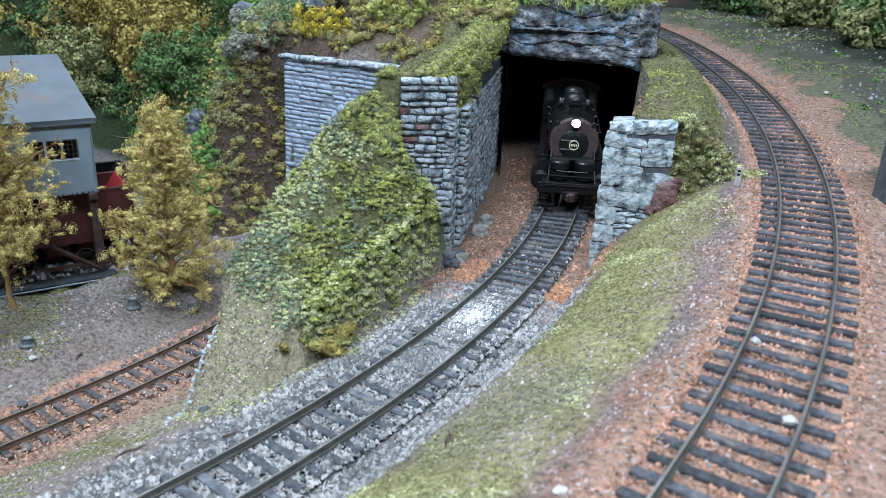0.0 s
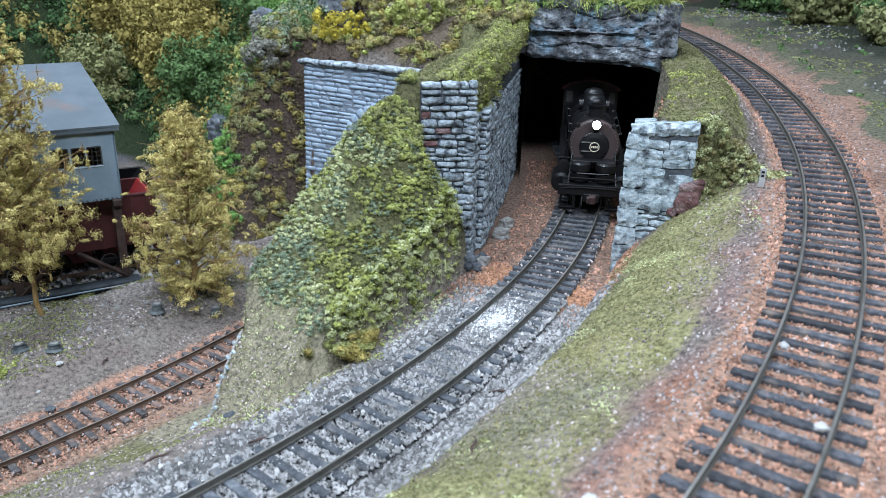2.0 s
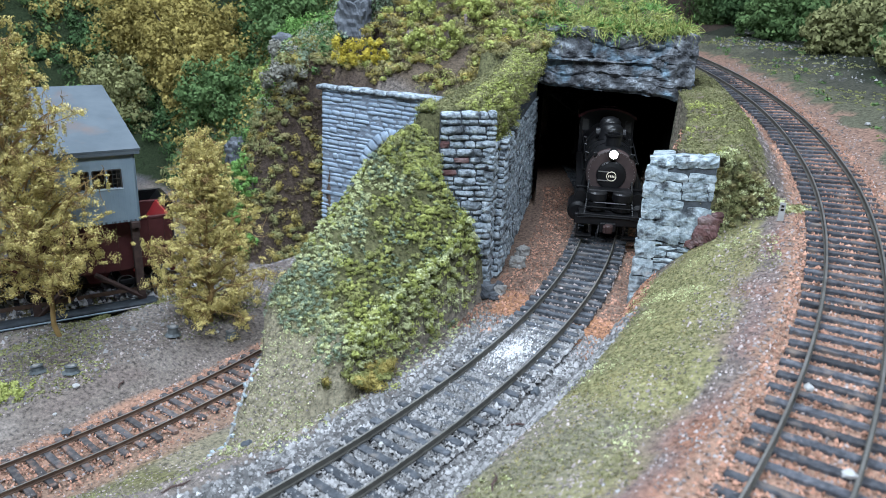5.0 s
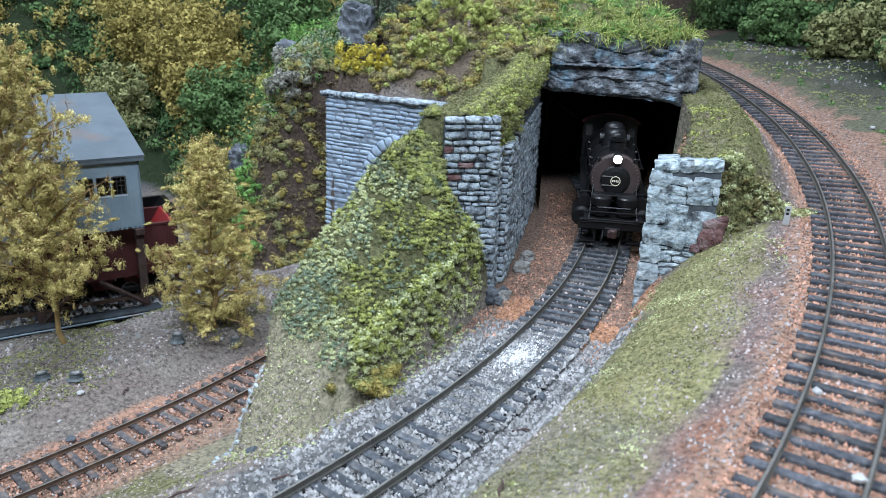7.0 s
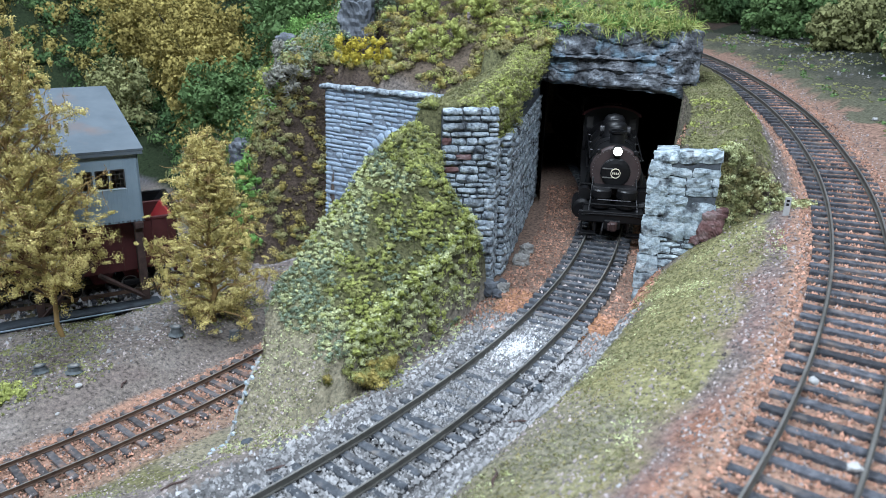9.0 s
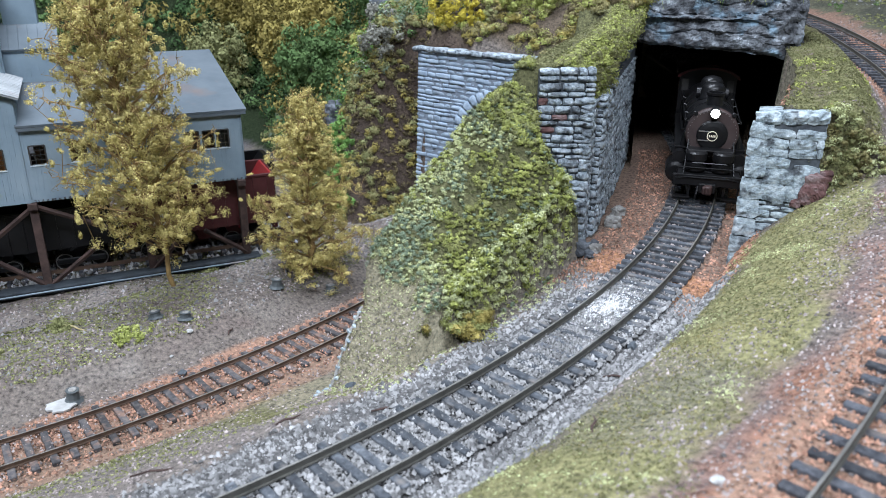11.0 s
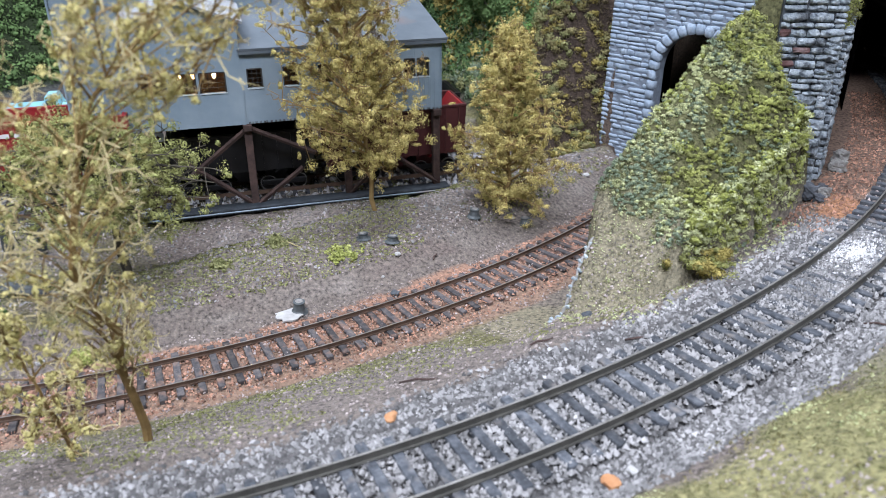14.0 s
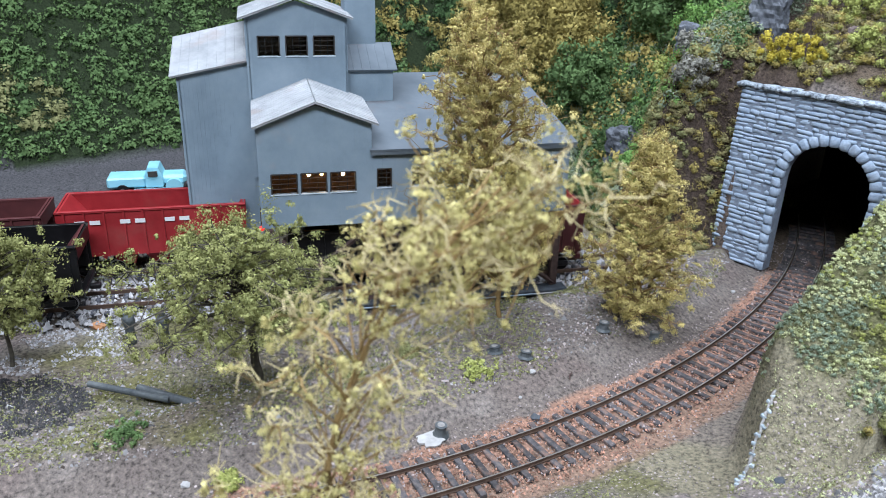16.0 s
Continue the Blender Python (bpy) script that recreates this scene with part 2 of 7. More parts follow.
def leaf(name, lo, hi, spread=0.24):
    lo, hi = [0.78 * a + 0.22 * b for a, b in zip(lo, hi)], [0.18 * a + 0.82 * b for a, b in zip(lo, hi)]
    m = material(name, [lo, hi], rough=0.9, scale=130, ramp=(0.36, 0.64), per="island", spread=spread, bump=0, spec=0.08)
    nt = m.node_tree
    bsdf = nt.nodes["Principled BSDF"]
    tr = nt.nodes.new("ShaderNodeBsdfTranslucent")
    nt.links.new(bsdf.inputs["Base Color"].links[0].from_socket, tr.inputs["Color"])
    mx = nt.nodes.new("ShaderNodeMixShader")
    mx.inputs[0].default_value = 0.10
    nt.links.new(bsdf.outputs[0], mx.inputs[1])
    nt.links.new(tr.outputs[0], mx.inputs[2])
    nt.links.new(mx.outputs[0], nt.nodes["Material Output"].inputs["Surface"])
    return m


M_GOLD = leaf("golden_olive_foam", (0.28, 0.235, 0.066), (0.74, 0.63, 0.27))
M_OCHRE = leaf("ochre_olive_foam", (0.16, 0.13, 0.035), (0.45, 0.375, 0.13))
M_OLIVE = leaf("olive_foam", (0.14, 0.15, 0.06), (0.33, 0.335, 0.16))
M_MOSS = leaf("light_moss_foam", (0.13, 0.132, 0.064), (0.262, 0.256, 0.13))
M_IVY = leaf("yellow_green_foam", (0.20, 0.23, 0.055), (0.50, 0.53, 0.19))
M_GREEN = leaf("mid_green_foam", (0.055, 0.105, 0.042), (0.165, 0.255, 0.098))
M_BRIGHT = leaf("bright_green_foam", (0.09, 0.20, 0.05), (0.22, 0.37, 0.11))
M_TEAL = leaf("teal_green_foam", (0.14, 0.19, 0.13), (0.28, 0.335, 0.235))
M_YELLOW = leaf("yellow_foam", (0.30, 0.25, 0.03), (0.60, 0.50, 0.09))
M_DKGREEN = leaf("dark_green_foam", (0.03, 0.07, 0.03), (0.09, 0.15, 0.06))
M_BROWNF = leaf("brown_olive_foam", (0.15, 0.135, 0.06), (0.37, 0.33, 0.16))
M_PALEF = leaf("pale_straw_olive_foam", (0.37, 0.33, 0.12), (0.62, 0.555, 0.26))
M_GREYF = leaf("grey_lichen", (0.13, 0.13, 0.11), (0.33, 0.325, 0.28))
M_SAGE = leaf("grey_green_foam", (0.30, 0.335, 0.165), (0.63, 0.65, 0.375))
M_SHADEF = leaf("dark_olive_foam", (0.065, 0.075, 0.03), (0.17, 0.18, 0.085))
M_SPREAD = leaf("yellow_olive_foam", (0.14, 0.155, 0.055), (0.38, 0.39, 0.155))
M_SAND = leaf("sandy_turf", (0.215, 0.20, 0.12), (0.37, 0.35, 0.215), 0.3)
M_CHALK = material("chalky_grey_stone", [(0.12, 0.118, 0.11), (0.24, 0.236, 0.225), (0.38, 0.375, 0.36)], rough=0.95, scale=300, bump=1.0, bump_scale=800, depth=0.001)
M_UMBER = leaf("dark_umber_scrub", (0.07, 0.055, 0.035), (0.20, 0.165, 0.09))
M_GRASS = leaf("static_grass", (0.11, 0.145, 0.04), (0.35, 0.38, 0.14), 0.35)

# ---- plan: three curved tracks (centre x, centre y, radius), millimetres ----
MID, LEFT, RIGHT = (-722.0, 135.0, 589.0), (-804.0, 141.0, 535.0), (-706.3, 118.4, 681.7)


def off(c, x, y):
    """Distance to the right of a track's centre line."""
    return np.hypot(x - c[0], y - c[1]) - c[2]


def z_right(y):
    return np.interp(y, [-300, 40, 150, 230, 300, 400, 520, 700, 1200], [72.0, 79.8, 84.9, 89.4, 93.9, 101.2, 112.9, 132.0, 150.0])


WALL_P, WALL_U = np.array([-366.0, 337.5]), np.array([0.99, 0.143])
LINTEL_P, LINTEL_U = np.array([-252.0, 406.0]), np.array([0.89, 0.456])
HILL_FOOT = [(-330.0, 352.0), (-364.0, 336.0), (-374.0, 312.0), (-395.0, 298.0), (-440.0, 300.0), (-490.0, 332.0), (-550.0, 350.0), (-640.0, 368.0), (-730.0, 320.0), (-775.0, 200.0), (-785.0, 0.0), (-800.0, -420.0)]


def beyond(p, u, x, y):
    """Distance behind a wall line."""
    return (x - p[0]) * -u[1] + (y - p[1]) * u[0]


def pier_back(x, y):
    """Distance behind the face of the right pier and the bank beside it."""
    return (y - 298.5) * 0.93 - (x + 128.3) * 0.367


def hill_rise(x, y):
    """Distance behind the foot of the back hill."""
    best = np.full(np.shape(x), 1e9)
    side = np.zeros(np.shape(x))
    for (ax, ay), (bx, by) in zip(HILL_FOOT, HILL_FOOT[1:]):
        ux, uy = bx - ax, by - ay
        s = np.clip(((x - ax) * ux + (y - ay) * uy) / (ux * ux + uy * uy), 0, 1)
        dx, dy = x - ax - s * ux, y - ay - s * uy
        d = np.hypot(dx, dy)
        sg = np.sign(ux * dy - uy * dx)
        closer = d < best
        best, side = np.where(closer, d, best), np.where(closer, sg, side)
    return np.where(side < 0, best, -best)


def ground_height(x, y, cut=True):
    """Height of the scenery; cut opens the two tunnels."""
    dm, dl, dr = off(MID, x, y), off(LEFT, x, y), off(RIGHT, x, y)
    zr = z_right(y)
    valley = -1.0 + 8.0 * smooth01((-dl - 22) / 30) * smooth01((x + 385) / 30) - 2.0 * smooth01((-x - 370) / 20)
    valley = valley + (1.6 * fnoise(x, y, 40, 1) + 0.5 * fnoise(x, y, 9, 6)) * smooth01((np.abs(dl) - 16) / 15)
    u = np.clip((dl - 23) / (np.maximum(dl - 23, 0) + np.maximum(-30 - dm, 0) + 1e-6), 0, 1)
    drop = smooth01((y - 96) / 22) * 0.85 * (1 - smooth01((u - 0.47) / 0.13))
    low = np.where(dl < 23, valley, -1 + 47 * np.where(dm > -30, 1, u ** 0.95 * (1 - drop)))
    lip = (x + 192) * -0.936 + (y - 119) * -0.351        # beyond the stone edging the ground drops
    fall_ = smooth01((lip + 0.5) / 3.0) * smooth01((y - 92) / 22) * (dl > 23)
    low = low * (1 - fall_) + (-1 + 0.22 * np.maximum(dl - 23, 0)) * fall_
    low = low + 1.2 * fnoise(x, y, 30, 2) * smooth01((dl - 24) / 14) * smooth01((-20 - dm) / 12)
    t = np.clip((dm - 26) / (np.maximum(dm - 26, 0) + np.maximum(-20 - dr, 0) + 1e-6), 0, 1)
    bank = 46 + (zr - 46) * np.where(dr > -20, 1, t ** 0.55)
    bank = bank + 1.5 * fnoise(x, y, 34, 3) * smooth01((dm - 28) / 14) * smooth01((-18 - dr) / 12)
    z = np.where(dm > 26, bank, low)
    # ground beyond the upper track
    z = z + np.where(dr > 20, 1.5 * fnoise(x, y, 40, 4) * smooth01((dr - 20) / 20), 0)
    # ivy mound between the two lower tracks
    face = 54 + 1.2 * (-170 - x) + 0.15 * (y - 160)
    nose = 27 + 0.95 * (y - 127)
    back = 4.5 * (dl - 38)
    top = 126 + 0.15 * (y - 255)
    s = ((x + 204.5) + (y - 252.5)) * 0.707
    q = ((x + 204.5) - (y - 252.5)) * 0.707
    foot = np.where(s > 0, 92 - 1.6 * s + 0.30 * np.maximum(q, 0), 400)
    wobble = 2.2 * fnoise(x, y, 26, 5)
    mound = np.minimum(np.minimum(np.minimum(face, foot), nose), np.minimum(back, top)) + wobble
    mound = np.minimum(mound, 34 - 16 * lip + 8 * np.maximum(y - 150, 0))
    behind = (q < -1.5) & (s > -60)
    mound = np.where(behind, np.minimum(top, back) + 0.6 * wobble, mound)
    edge_m = np.where(q < -1.5, -54, -38)
    z = np.where((dm < edge_m) & (dl > 20) & (x > -300), np.maximum(z, mound), z)
    # low mossy ridge between tunnel cutting and upper track
    ridge = 117 + 3.0 * fnoise(x, y, 30, 6) + 0.05 * (y - 283)
    fall = zr + 1.0 * np.maximum(-18 - dr, 0)
    z = np.where((pier_back(x, y) > 5) & (dm > 34) & (dr < -18) & (x > -430), np.maximum(zr, np.minimum(ridge, fall)), z)
    # hill behind the portals
    bl = beyond(LINTEL_P, LINTEL_U, x, y)
    bw = beyond(WALL_P, WALL_U, x, y)
    crest = 154 + 0.16 * np.maximum(bl, 0) + 5 * fnoise(x, y, 40, 7) + 2.5 * fnoise(x, y, 14, 3)
    crest = crest - (crest - zr) * smooth01((dm - 36) / 14)
    over = (bl > 0) & (dm > -52) & (dm < 50) & (x > -430)
    z = np.where(over, np.maximum(crest, zr), z)
    bs = np.maximum(bw, 0)
    shoulder = 108 + 5 * smooth01((bs - 5) / 4) + 0.75 * np.minimum(bs, 60) + 0.2 * np.maximum(bs - 60, 0) + 4 * fnoise(x, y, 40, 8)
    z = np.where((bw > 0) & (x > -372) & (dm < -36) & ~over, np.maximum(shoulder, np.where(back > 60, np.minimum(top, 150), 0)), z)
    hr = hill_rise(x, y)
    steep = 0.95 + 1.9 * smooth01((x + 490) / 90)
    hill = np.minimum(steep * np.maximum(hr, 0), 118) + 0.75 * np.maximum(hr - 118 / steep, 0) + 7 * fnoise(x, y, 70, 9) * smooth01(hr / 40)
    z = np.where((hr > 0) & (x < -364), np.maximum(z * 0 + hill, 0), z)
    z = np.where((hr > 0) & (x >= -364) & (bw > 0) & (dm < -36), np.maximum(z, np.minimum(hill, 113 + 0.8 * bs)), z)
    if cut:
        inside = smooth01((bl + 6) / 6) * 19
        z = np.where((dm > -54 - inside * 0.2) & (dm < 37 + inside * 0.45) & (y > 262) & (x > -430) & (q < -1.5), 46.0, z)
        z = np.where(((np.abs(dl) < 25) & (y > 300) | (dl > -44) & (dl < 38) & (bw > -8)) & (x > -430), -1.0, z)
    return z


def soil_colour(x, y, z):
    """Base earth colours by place: ballast shoulders, brown dirt, moss and grass; some darkened for shade in gaps."""
    dm, dl, dr = off(MID, x, y), off(LEFT, x, y), off(RIGHT, x, y)
    n, n2 = fnoise(x, y, 18, 3), fnoise(x, y, 60, 5)
    C = np.empty(np.shape(x) + (3,))
    C[:] = (0.135, 0.116, 0.103)

    def lay(mask, col):
        w = np.clip(mask, 0, 1)[..., None]
        C[:] = C * (1 - w) + np.array(col) * w
    # valley floor: grey-brown with mossy patches
    lay((n2 - 0.15) * 2.0 * (dl < -45), (0.12, 0.115, 0.05))
    low = (z < 30) * 1.0
    mid_ = (z < 62) * 1.0
    lay((dl < 20) * (np.abs(dl) < 19 + 4 * n) * low, (0.24, 0.145, 0.105))
    lay(((dl > -2) & (dl < 34 + 5 * n)) * low, (0.20, 0.135, 0.10))
    lay(((dl > 26) & (dm < -30) & (y < 150)) * 1.0, (0.16, 0.14, 0.127))
    lay(((dl > 24) & (dl < 52) & (dm < -36) & (y < 150)) * np.clip(0.6 + 0.5 * n, 0, 1), (0.125, 0.12, 0.06))
    # bed under the grey stones darkened, shadow between them painted into the soil
    lay(((dm < 34 + 5 * n) & (dm > -26 + 4 * n)) * (y < 250) * mid_, (0.09, 0.088, 0.088))
    lay((np.abs(dm) < 40) * smooth01((y - 238 + 10 * n) / 14) * mid_, (0.29, 0.15, 0.085))
    lay(((dm > 34) & (dr < -30)) * smooth01((dm - 34 + 6 * n) / 8), (0.20, 0.19, 0.095))
    lay(((dm > 34) & (dr < -30)) * np.clip(n2 * 1.2 - 0.3, 0, 0.8), (0.15, 0.14, 0.11))
    lay(((dm > 30) & (dr < -14)) * smooth01((dr + 34 + 14 * n2 + 5 * n) / 12), (0.165, 0.12, 0.11))
    lay(((dm > 30) & (dr < 0)) * smooth01((dr + 26 + 12 * n2 + 6 * n) / 10) * np.clip(0.5 + n, 0, 1), (0.225, 0.118, 0.082))
    lay((np.abs(dr) < 22) * 1.0, (0.24, 0.15, 0.11))
    lay(((dr > 18) & (dr < 38 + 8 * n)) * 1.0, (0.22, 0.14, 0.108))
    lay((dr > 34 + 10 * n) * 1.0, (0.10, 0.10, 0.07))
    lay((dr > 58 + 14 * n) * 1.0, (0.065, 0.066, 0.052))
    lay((dr > 95 + 10 * n) * 1.0, (0.03, 0.035, 0.025))
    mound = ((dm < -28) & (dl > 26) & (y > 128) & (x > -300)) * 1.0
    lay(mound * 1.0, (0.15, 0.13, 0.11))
    # mound soil darkened: shade between the foam clumps put into its colour
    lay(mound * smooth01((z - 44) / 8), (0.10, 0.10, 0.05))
    lay(mound * smooth01((172 + 7 * n - y) / 10) * (dm < -30), (0.18, 0.163, 0.115))
    ridge = (pier_back(x, y) > 0) & (dm > 34) & (dr < -30)
    lay(ridge * 1.0, (0.15, 0.15, 0.07))
    lay(ridge * np.clip(1.5 * n - 0.2, 0, 1), (0.16, 0.125, 0.11))
    # dark brown cliff earth and hill ground, darkened further as shade between shrubs
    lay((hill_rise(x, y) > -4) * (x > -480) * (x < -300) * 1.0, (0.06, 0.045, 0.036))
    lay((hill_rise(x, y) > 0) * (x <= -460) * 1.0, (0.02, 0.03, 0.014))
    lay((dl < -30) * (hill_rise(x, y) < 0) * np.clip(0.7 * n, 0, 0.8), (0.13, 0.105, 0.095))
    lay((dl < -30) * (hill_rise(x, y) < 0) * np.clip(-0.6 * n - 0.1, 0, 0.6), (0.20, 0.18, 0.165))
    lay((hill_rise(x, y) < 0) * (x < -560) * (x > -840) * smooth01((-x - 600) / 40), (0.075, 0.075, 0.08))
    lay((beyond(WALL_P, WALL_U, x, y) > 8) * (x > -366) * (dm < -36) * 1.0, (0.09, 0.07, 0.052))
    lay((beyond(LINTEL_P, LINTEL_U, x, y) > 0) * (dr < -30) * (dm > -70) * 1.0, (0.10, 0.095, 0.05))
    lay(((dm > -62) & (dm < -46) & (y > 264)) * (x > -300) * (z > 60) * 1.0, (0.10, 0.095, 0.07))
    lay((np.abs(dm) < 56) * (z < 50) * (z > 40) * (y > 275) * 1.0, (0.165, 0.115, 0.09))
    lay(((dm > 33) & (dm < 39) & (pier_back(x, y) > 2)) * 1.0, (0.11, 0.10, 0.075))
    return C


def grid_sheet(name, xs, ys, height, keep=None):
    X, Y = np.meshgrid(xs, ys, indexing="ij")
    Z = height(X, Y)
    nx, ny = X.shape
    idx = np.arange(nx * ny).reshape(nx, ny)
    F = np.stack([idx[:-1, :-1], idx[1:, :-1], idx[1:, 1:], idx[:-1, 1:]], -1).reshape(-1, 4)
    V = np.stack([X, Y, Z], -1).reshape(-1, 3)
    if keep is not None:
        k = keep(X, Y).reshape(-1)
        F = F[k[F].all(1)]
        used = np.unique(F)
        remap = np.zeros(len(V), int)
        remap[used] = np.arange(len(used))
        V, F = V[used], remap[F]
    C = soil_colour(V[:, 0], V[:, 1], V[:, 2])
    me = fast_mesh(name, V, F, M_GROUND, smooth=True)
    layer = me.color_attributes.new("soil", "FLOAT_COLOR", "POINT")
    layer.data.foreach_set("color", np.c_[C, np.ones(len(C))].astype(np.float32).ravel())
    return new(name, me)


def steps(lo, hi, near_lo, near_hi, fine, coarse):
    return np.concatenate([np.arange(lo, near_lo, coarse), np.arange(near_lo, near_hi, fine), np.arange(near_hi, hi + coarse, coarse)])


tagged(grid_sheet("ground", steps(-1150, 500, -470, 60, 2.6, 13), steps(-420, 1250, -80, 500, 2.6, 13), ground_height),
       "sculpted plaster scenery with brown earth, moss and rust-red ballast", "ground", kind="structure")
tagged(grid_sheet("hillside", np.arange(-420, 20, 3.5), np.arange(330, 900, 3.5), lambda x, y: ground_height(x, y, False),
                  lambda x, y: ((beyond(LINTEL_P, LINTEL_U, x, y) > 0.2) & (np.abs(off(MID, x, y)) < 66)) | ((beyond(WALL_P, WALL_U, x, y) > 0.2) & (np.abs(off(LEFT, x, y)) < 52) & (x > -371) & (beyond(LINTEL_P, LINTEL_U, x, y) < 0))),
       "brown plaster hillside over the two tunnels", "hillside", kind="structure")

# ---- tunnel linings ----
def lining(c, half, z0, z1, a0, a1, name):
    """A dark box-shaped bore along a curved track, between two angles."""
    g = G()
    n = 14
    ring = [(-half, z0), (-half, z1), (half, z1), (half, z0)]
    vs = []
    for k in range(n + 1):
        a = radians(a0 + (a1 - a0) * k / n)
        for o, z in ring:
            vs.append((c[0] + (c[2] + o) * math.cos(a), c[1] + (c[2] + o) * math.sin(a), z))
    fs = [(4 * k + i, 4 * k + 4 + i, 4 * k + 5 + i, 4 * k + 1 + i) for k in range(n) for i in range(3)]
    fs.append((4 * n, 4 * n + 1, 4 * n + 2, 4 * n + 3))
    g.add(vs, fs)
    return tagged(new(name, g.mesh(name, M_DARK)), "tunnel lining added behind the portal, its black standing for darkness", "tunnel lining", kind="structure")


# boxes added to close the two bores behind the portals
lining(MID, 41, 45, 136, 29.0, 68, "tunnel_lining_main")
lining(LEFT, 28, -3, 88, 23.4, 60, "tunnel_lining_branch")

# ---- tracks: two rails and separate ties on a curve ----
def arc_point(c, o, a, z):
    return (c[0] + (c[2] + o) * math.cos(a), c[1] + (c[2] + o) * math.sin(a), z)


TIE = G().box((0, 0, 0), (30.0, 2.75, 2.0), 0.25)
TIE_MESH = TIE.mesh("tie", M_TIE)
TIE_BROWN = TIE.mesh("tie", M_TIEBR)
TIE_PALE = TIE.mesh("tie", M_TIEB)


def rail(c, o, zf, a0, a1, mats, parent, wide=0.64, high=2.4):
    n = int(abs(a1 - a0) * c[2] / 6)
    prof = [(-0.62, 0), (0.62, 0), (0.58, 0.3), (0.18, 0.5), (0.18, high * 0.68), (wide / 2, high * 0.76), (wide / 2, high), (-wide / 2, high), (-wide / 2, high * 0.76), (-0.18, high * 0.68), (-0.18, 0.5), (-0.58, 0.3)]
    m = len(prof)
    vs = []
    for k in range(n + 1):
        a = a0 + (a1 - a0) * k / n
        for px, pz in prof:
            x, y, _ = arc_point(c, o + px, a, 0)
            vs.append((x, y, zf(y) + pz))
    fs = [(k * m + i, k * m + m + i, k * m + m + (i + 1) % m, k * m + (i + 1) % m) for k in range(n) for i in range(m)]
    g = G().add(vs, fs)
    me = g.mesh("rail", mats[0])
    me.materials.append(mats[1])
    for i, poly in enumerate(me.polygons):
        if i % m == 6:
            poly.material_index = 1
    return part("rail", me, None, parent)


def track(name, label, c, zf, d0, d1, pitch, mats, seed, tie=TIE_MESH, high=2.4):
    """zf: height of the tie tops by y; d0, d1: degrees along the curve."""
    t = thing(name, label, "railway track", kind="structure")
    a0, a1 = radians(d0), radians(d1)
    r = random.Random(seed)
    rail(c, -8.7, zf, a0, a1, mats, t, high=high)
    rail(c, 8.7, zf, a0, a1, mats, t, high=high)
    n = int((a1 - a0) * c[2] / pitch)
    for k in range(n):
        a = a0 + (k + 0.5) * pitch / c[2] + r.uniform(-0.0006, 0.0006)
        x, y, _ = arc_point(c, r.uniform(-0.5, 0.5), a, 0)
        z = zf(y) - 1.0 + r.uniform(-0.15, 0.1)
        piece("tie", tie, t, pose(x * MM, y * MM, z * MM, 0, 0, math.degrees(a) + r.uniform(-1.2, 1.2)))
    return t


track("track_middle", "curved model railway track with grey ties in pale ballast", MID, lambda y: 48.5, -22, 52, 6.85, (M_RAIL, M_RAILTOP), 3, TIE_PALE)
track("track_lower", "curved model railway track with dark ties in rust-red ballast", LEFT, lambda y: 0.7, -46, 36, 6.85, (M_RUSTRAIL, M_BRIGHTRAIL), 4, TIE_BROWN, 1.9)
track("track_upper", "climbing curved model railway track with dark ties in orange ballast", RIGHT, lambda y: float(z_right(y)) + 1.2, -8, 60, 6.85, (M_RAIL, M_RAILTOP), 5)


# ---- ballast: loose stones round the tracks ----
OCT_V = np.array([(1, 0, -0.3), (-1, 0, -0.3), (0, 1, -0.3), (0, -1, -0.3), (0, 0, 1)], float)   # lower half lies in the ground
OCT_F = np.array([(0, 2, 4), (2, 1, 4), (1, 3, 4), (3, 0, 4)])


def gravel(name, label, mat, P, size, r):
    """Small angular stones at the points P."""
    n = len(P)
    V = OCT_V[None] * (1 + 0.5 * r.uniform(-1, 1, (n, 5, 3))) + 0.35 * r.uniform(-1, 1, (n, 5, 3))
    s = size * (0.45 + 1.2 * r.random((n, 1, 1)) ** 2.0)
    a = r.uniform(0, 2 * math.pi, n)
    c, d = np.cos(a), np.sin(a)
    V = V * s
    V = np.stack([V[..., 0] * c[:, None] - V[..., 1] * d[:, None], V[..., 0] * d[:, None] + V[..., 1] * c[:, None], V[..., 2] * 0.95], -1)
    V = V + P[:, None, :]
    F = OCT_F[None] + 5 * np.arange(n)[:, None, None]
    ob = new(name, fast_mesh(name, V.reshape(-1, 3), F.reshape(-1, 3), mat))
    return tagged(ob, label, "ballast", kind="stuff")


def bed(c, zf, d0, d1, half, n, r, lift=0.0, inner=None):
    """Places for stones from inner to half across a track's middle line; the inner edge thins out."""
    a = np.radians(r.uniform(d0, d1, n))
    o = r.uniform(-half if inner is None else -inner, half, n)
    if inner is not None:
        o = np.where(o < -19, o - np.abs(r.normal(size=n)) * 3.0, o)
    x, y = c[0] + (c[2] + o) * np.cos(a), c[1] + (c[2] + o) * np.sin(a)
    z = np.where(np.abs(o) < 16, np.array([zf(v) for v in y]) - 1.2 + lift + 0.35 * fnoise(x, y, 14, 2), ground_height(x, y) + 0.2)
    return np.stack([x, y, z], -1)


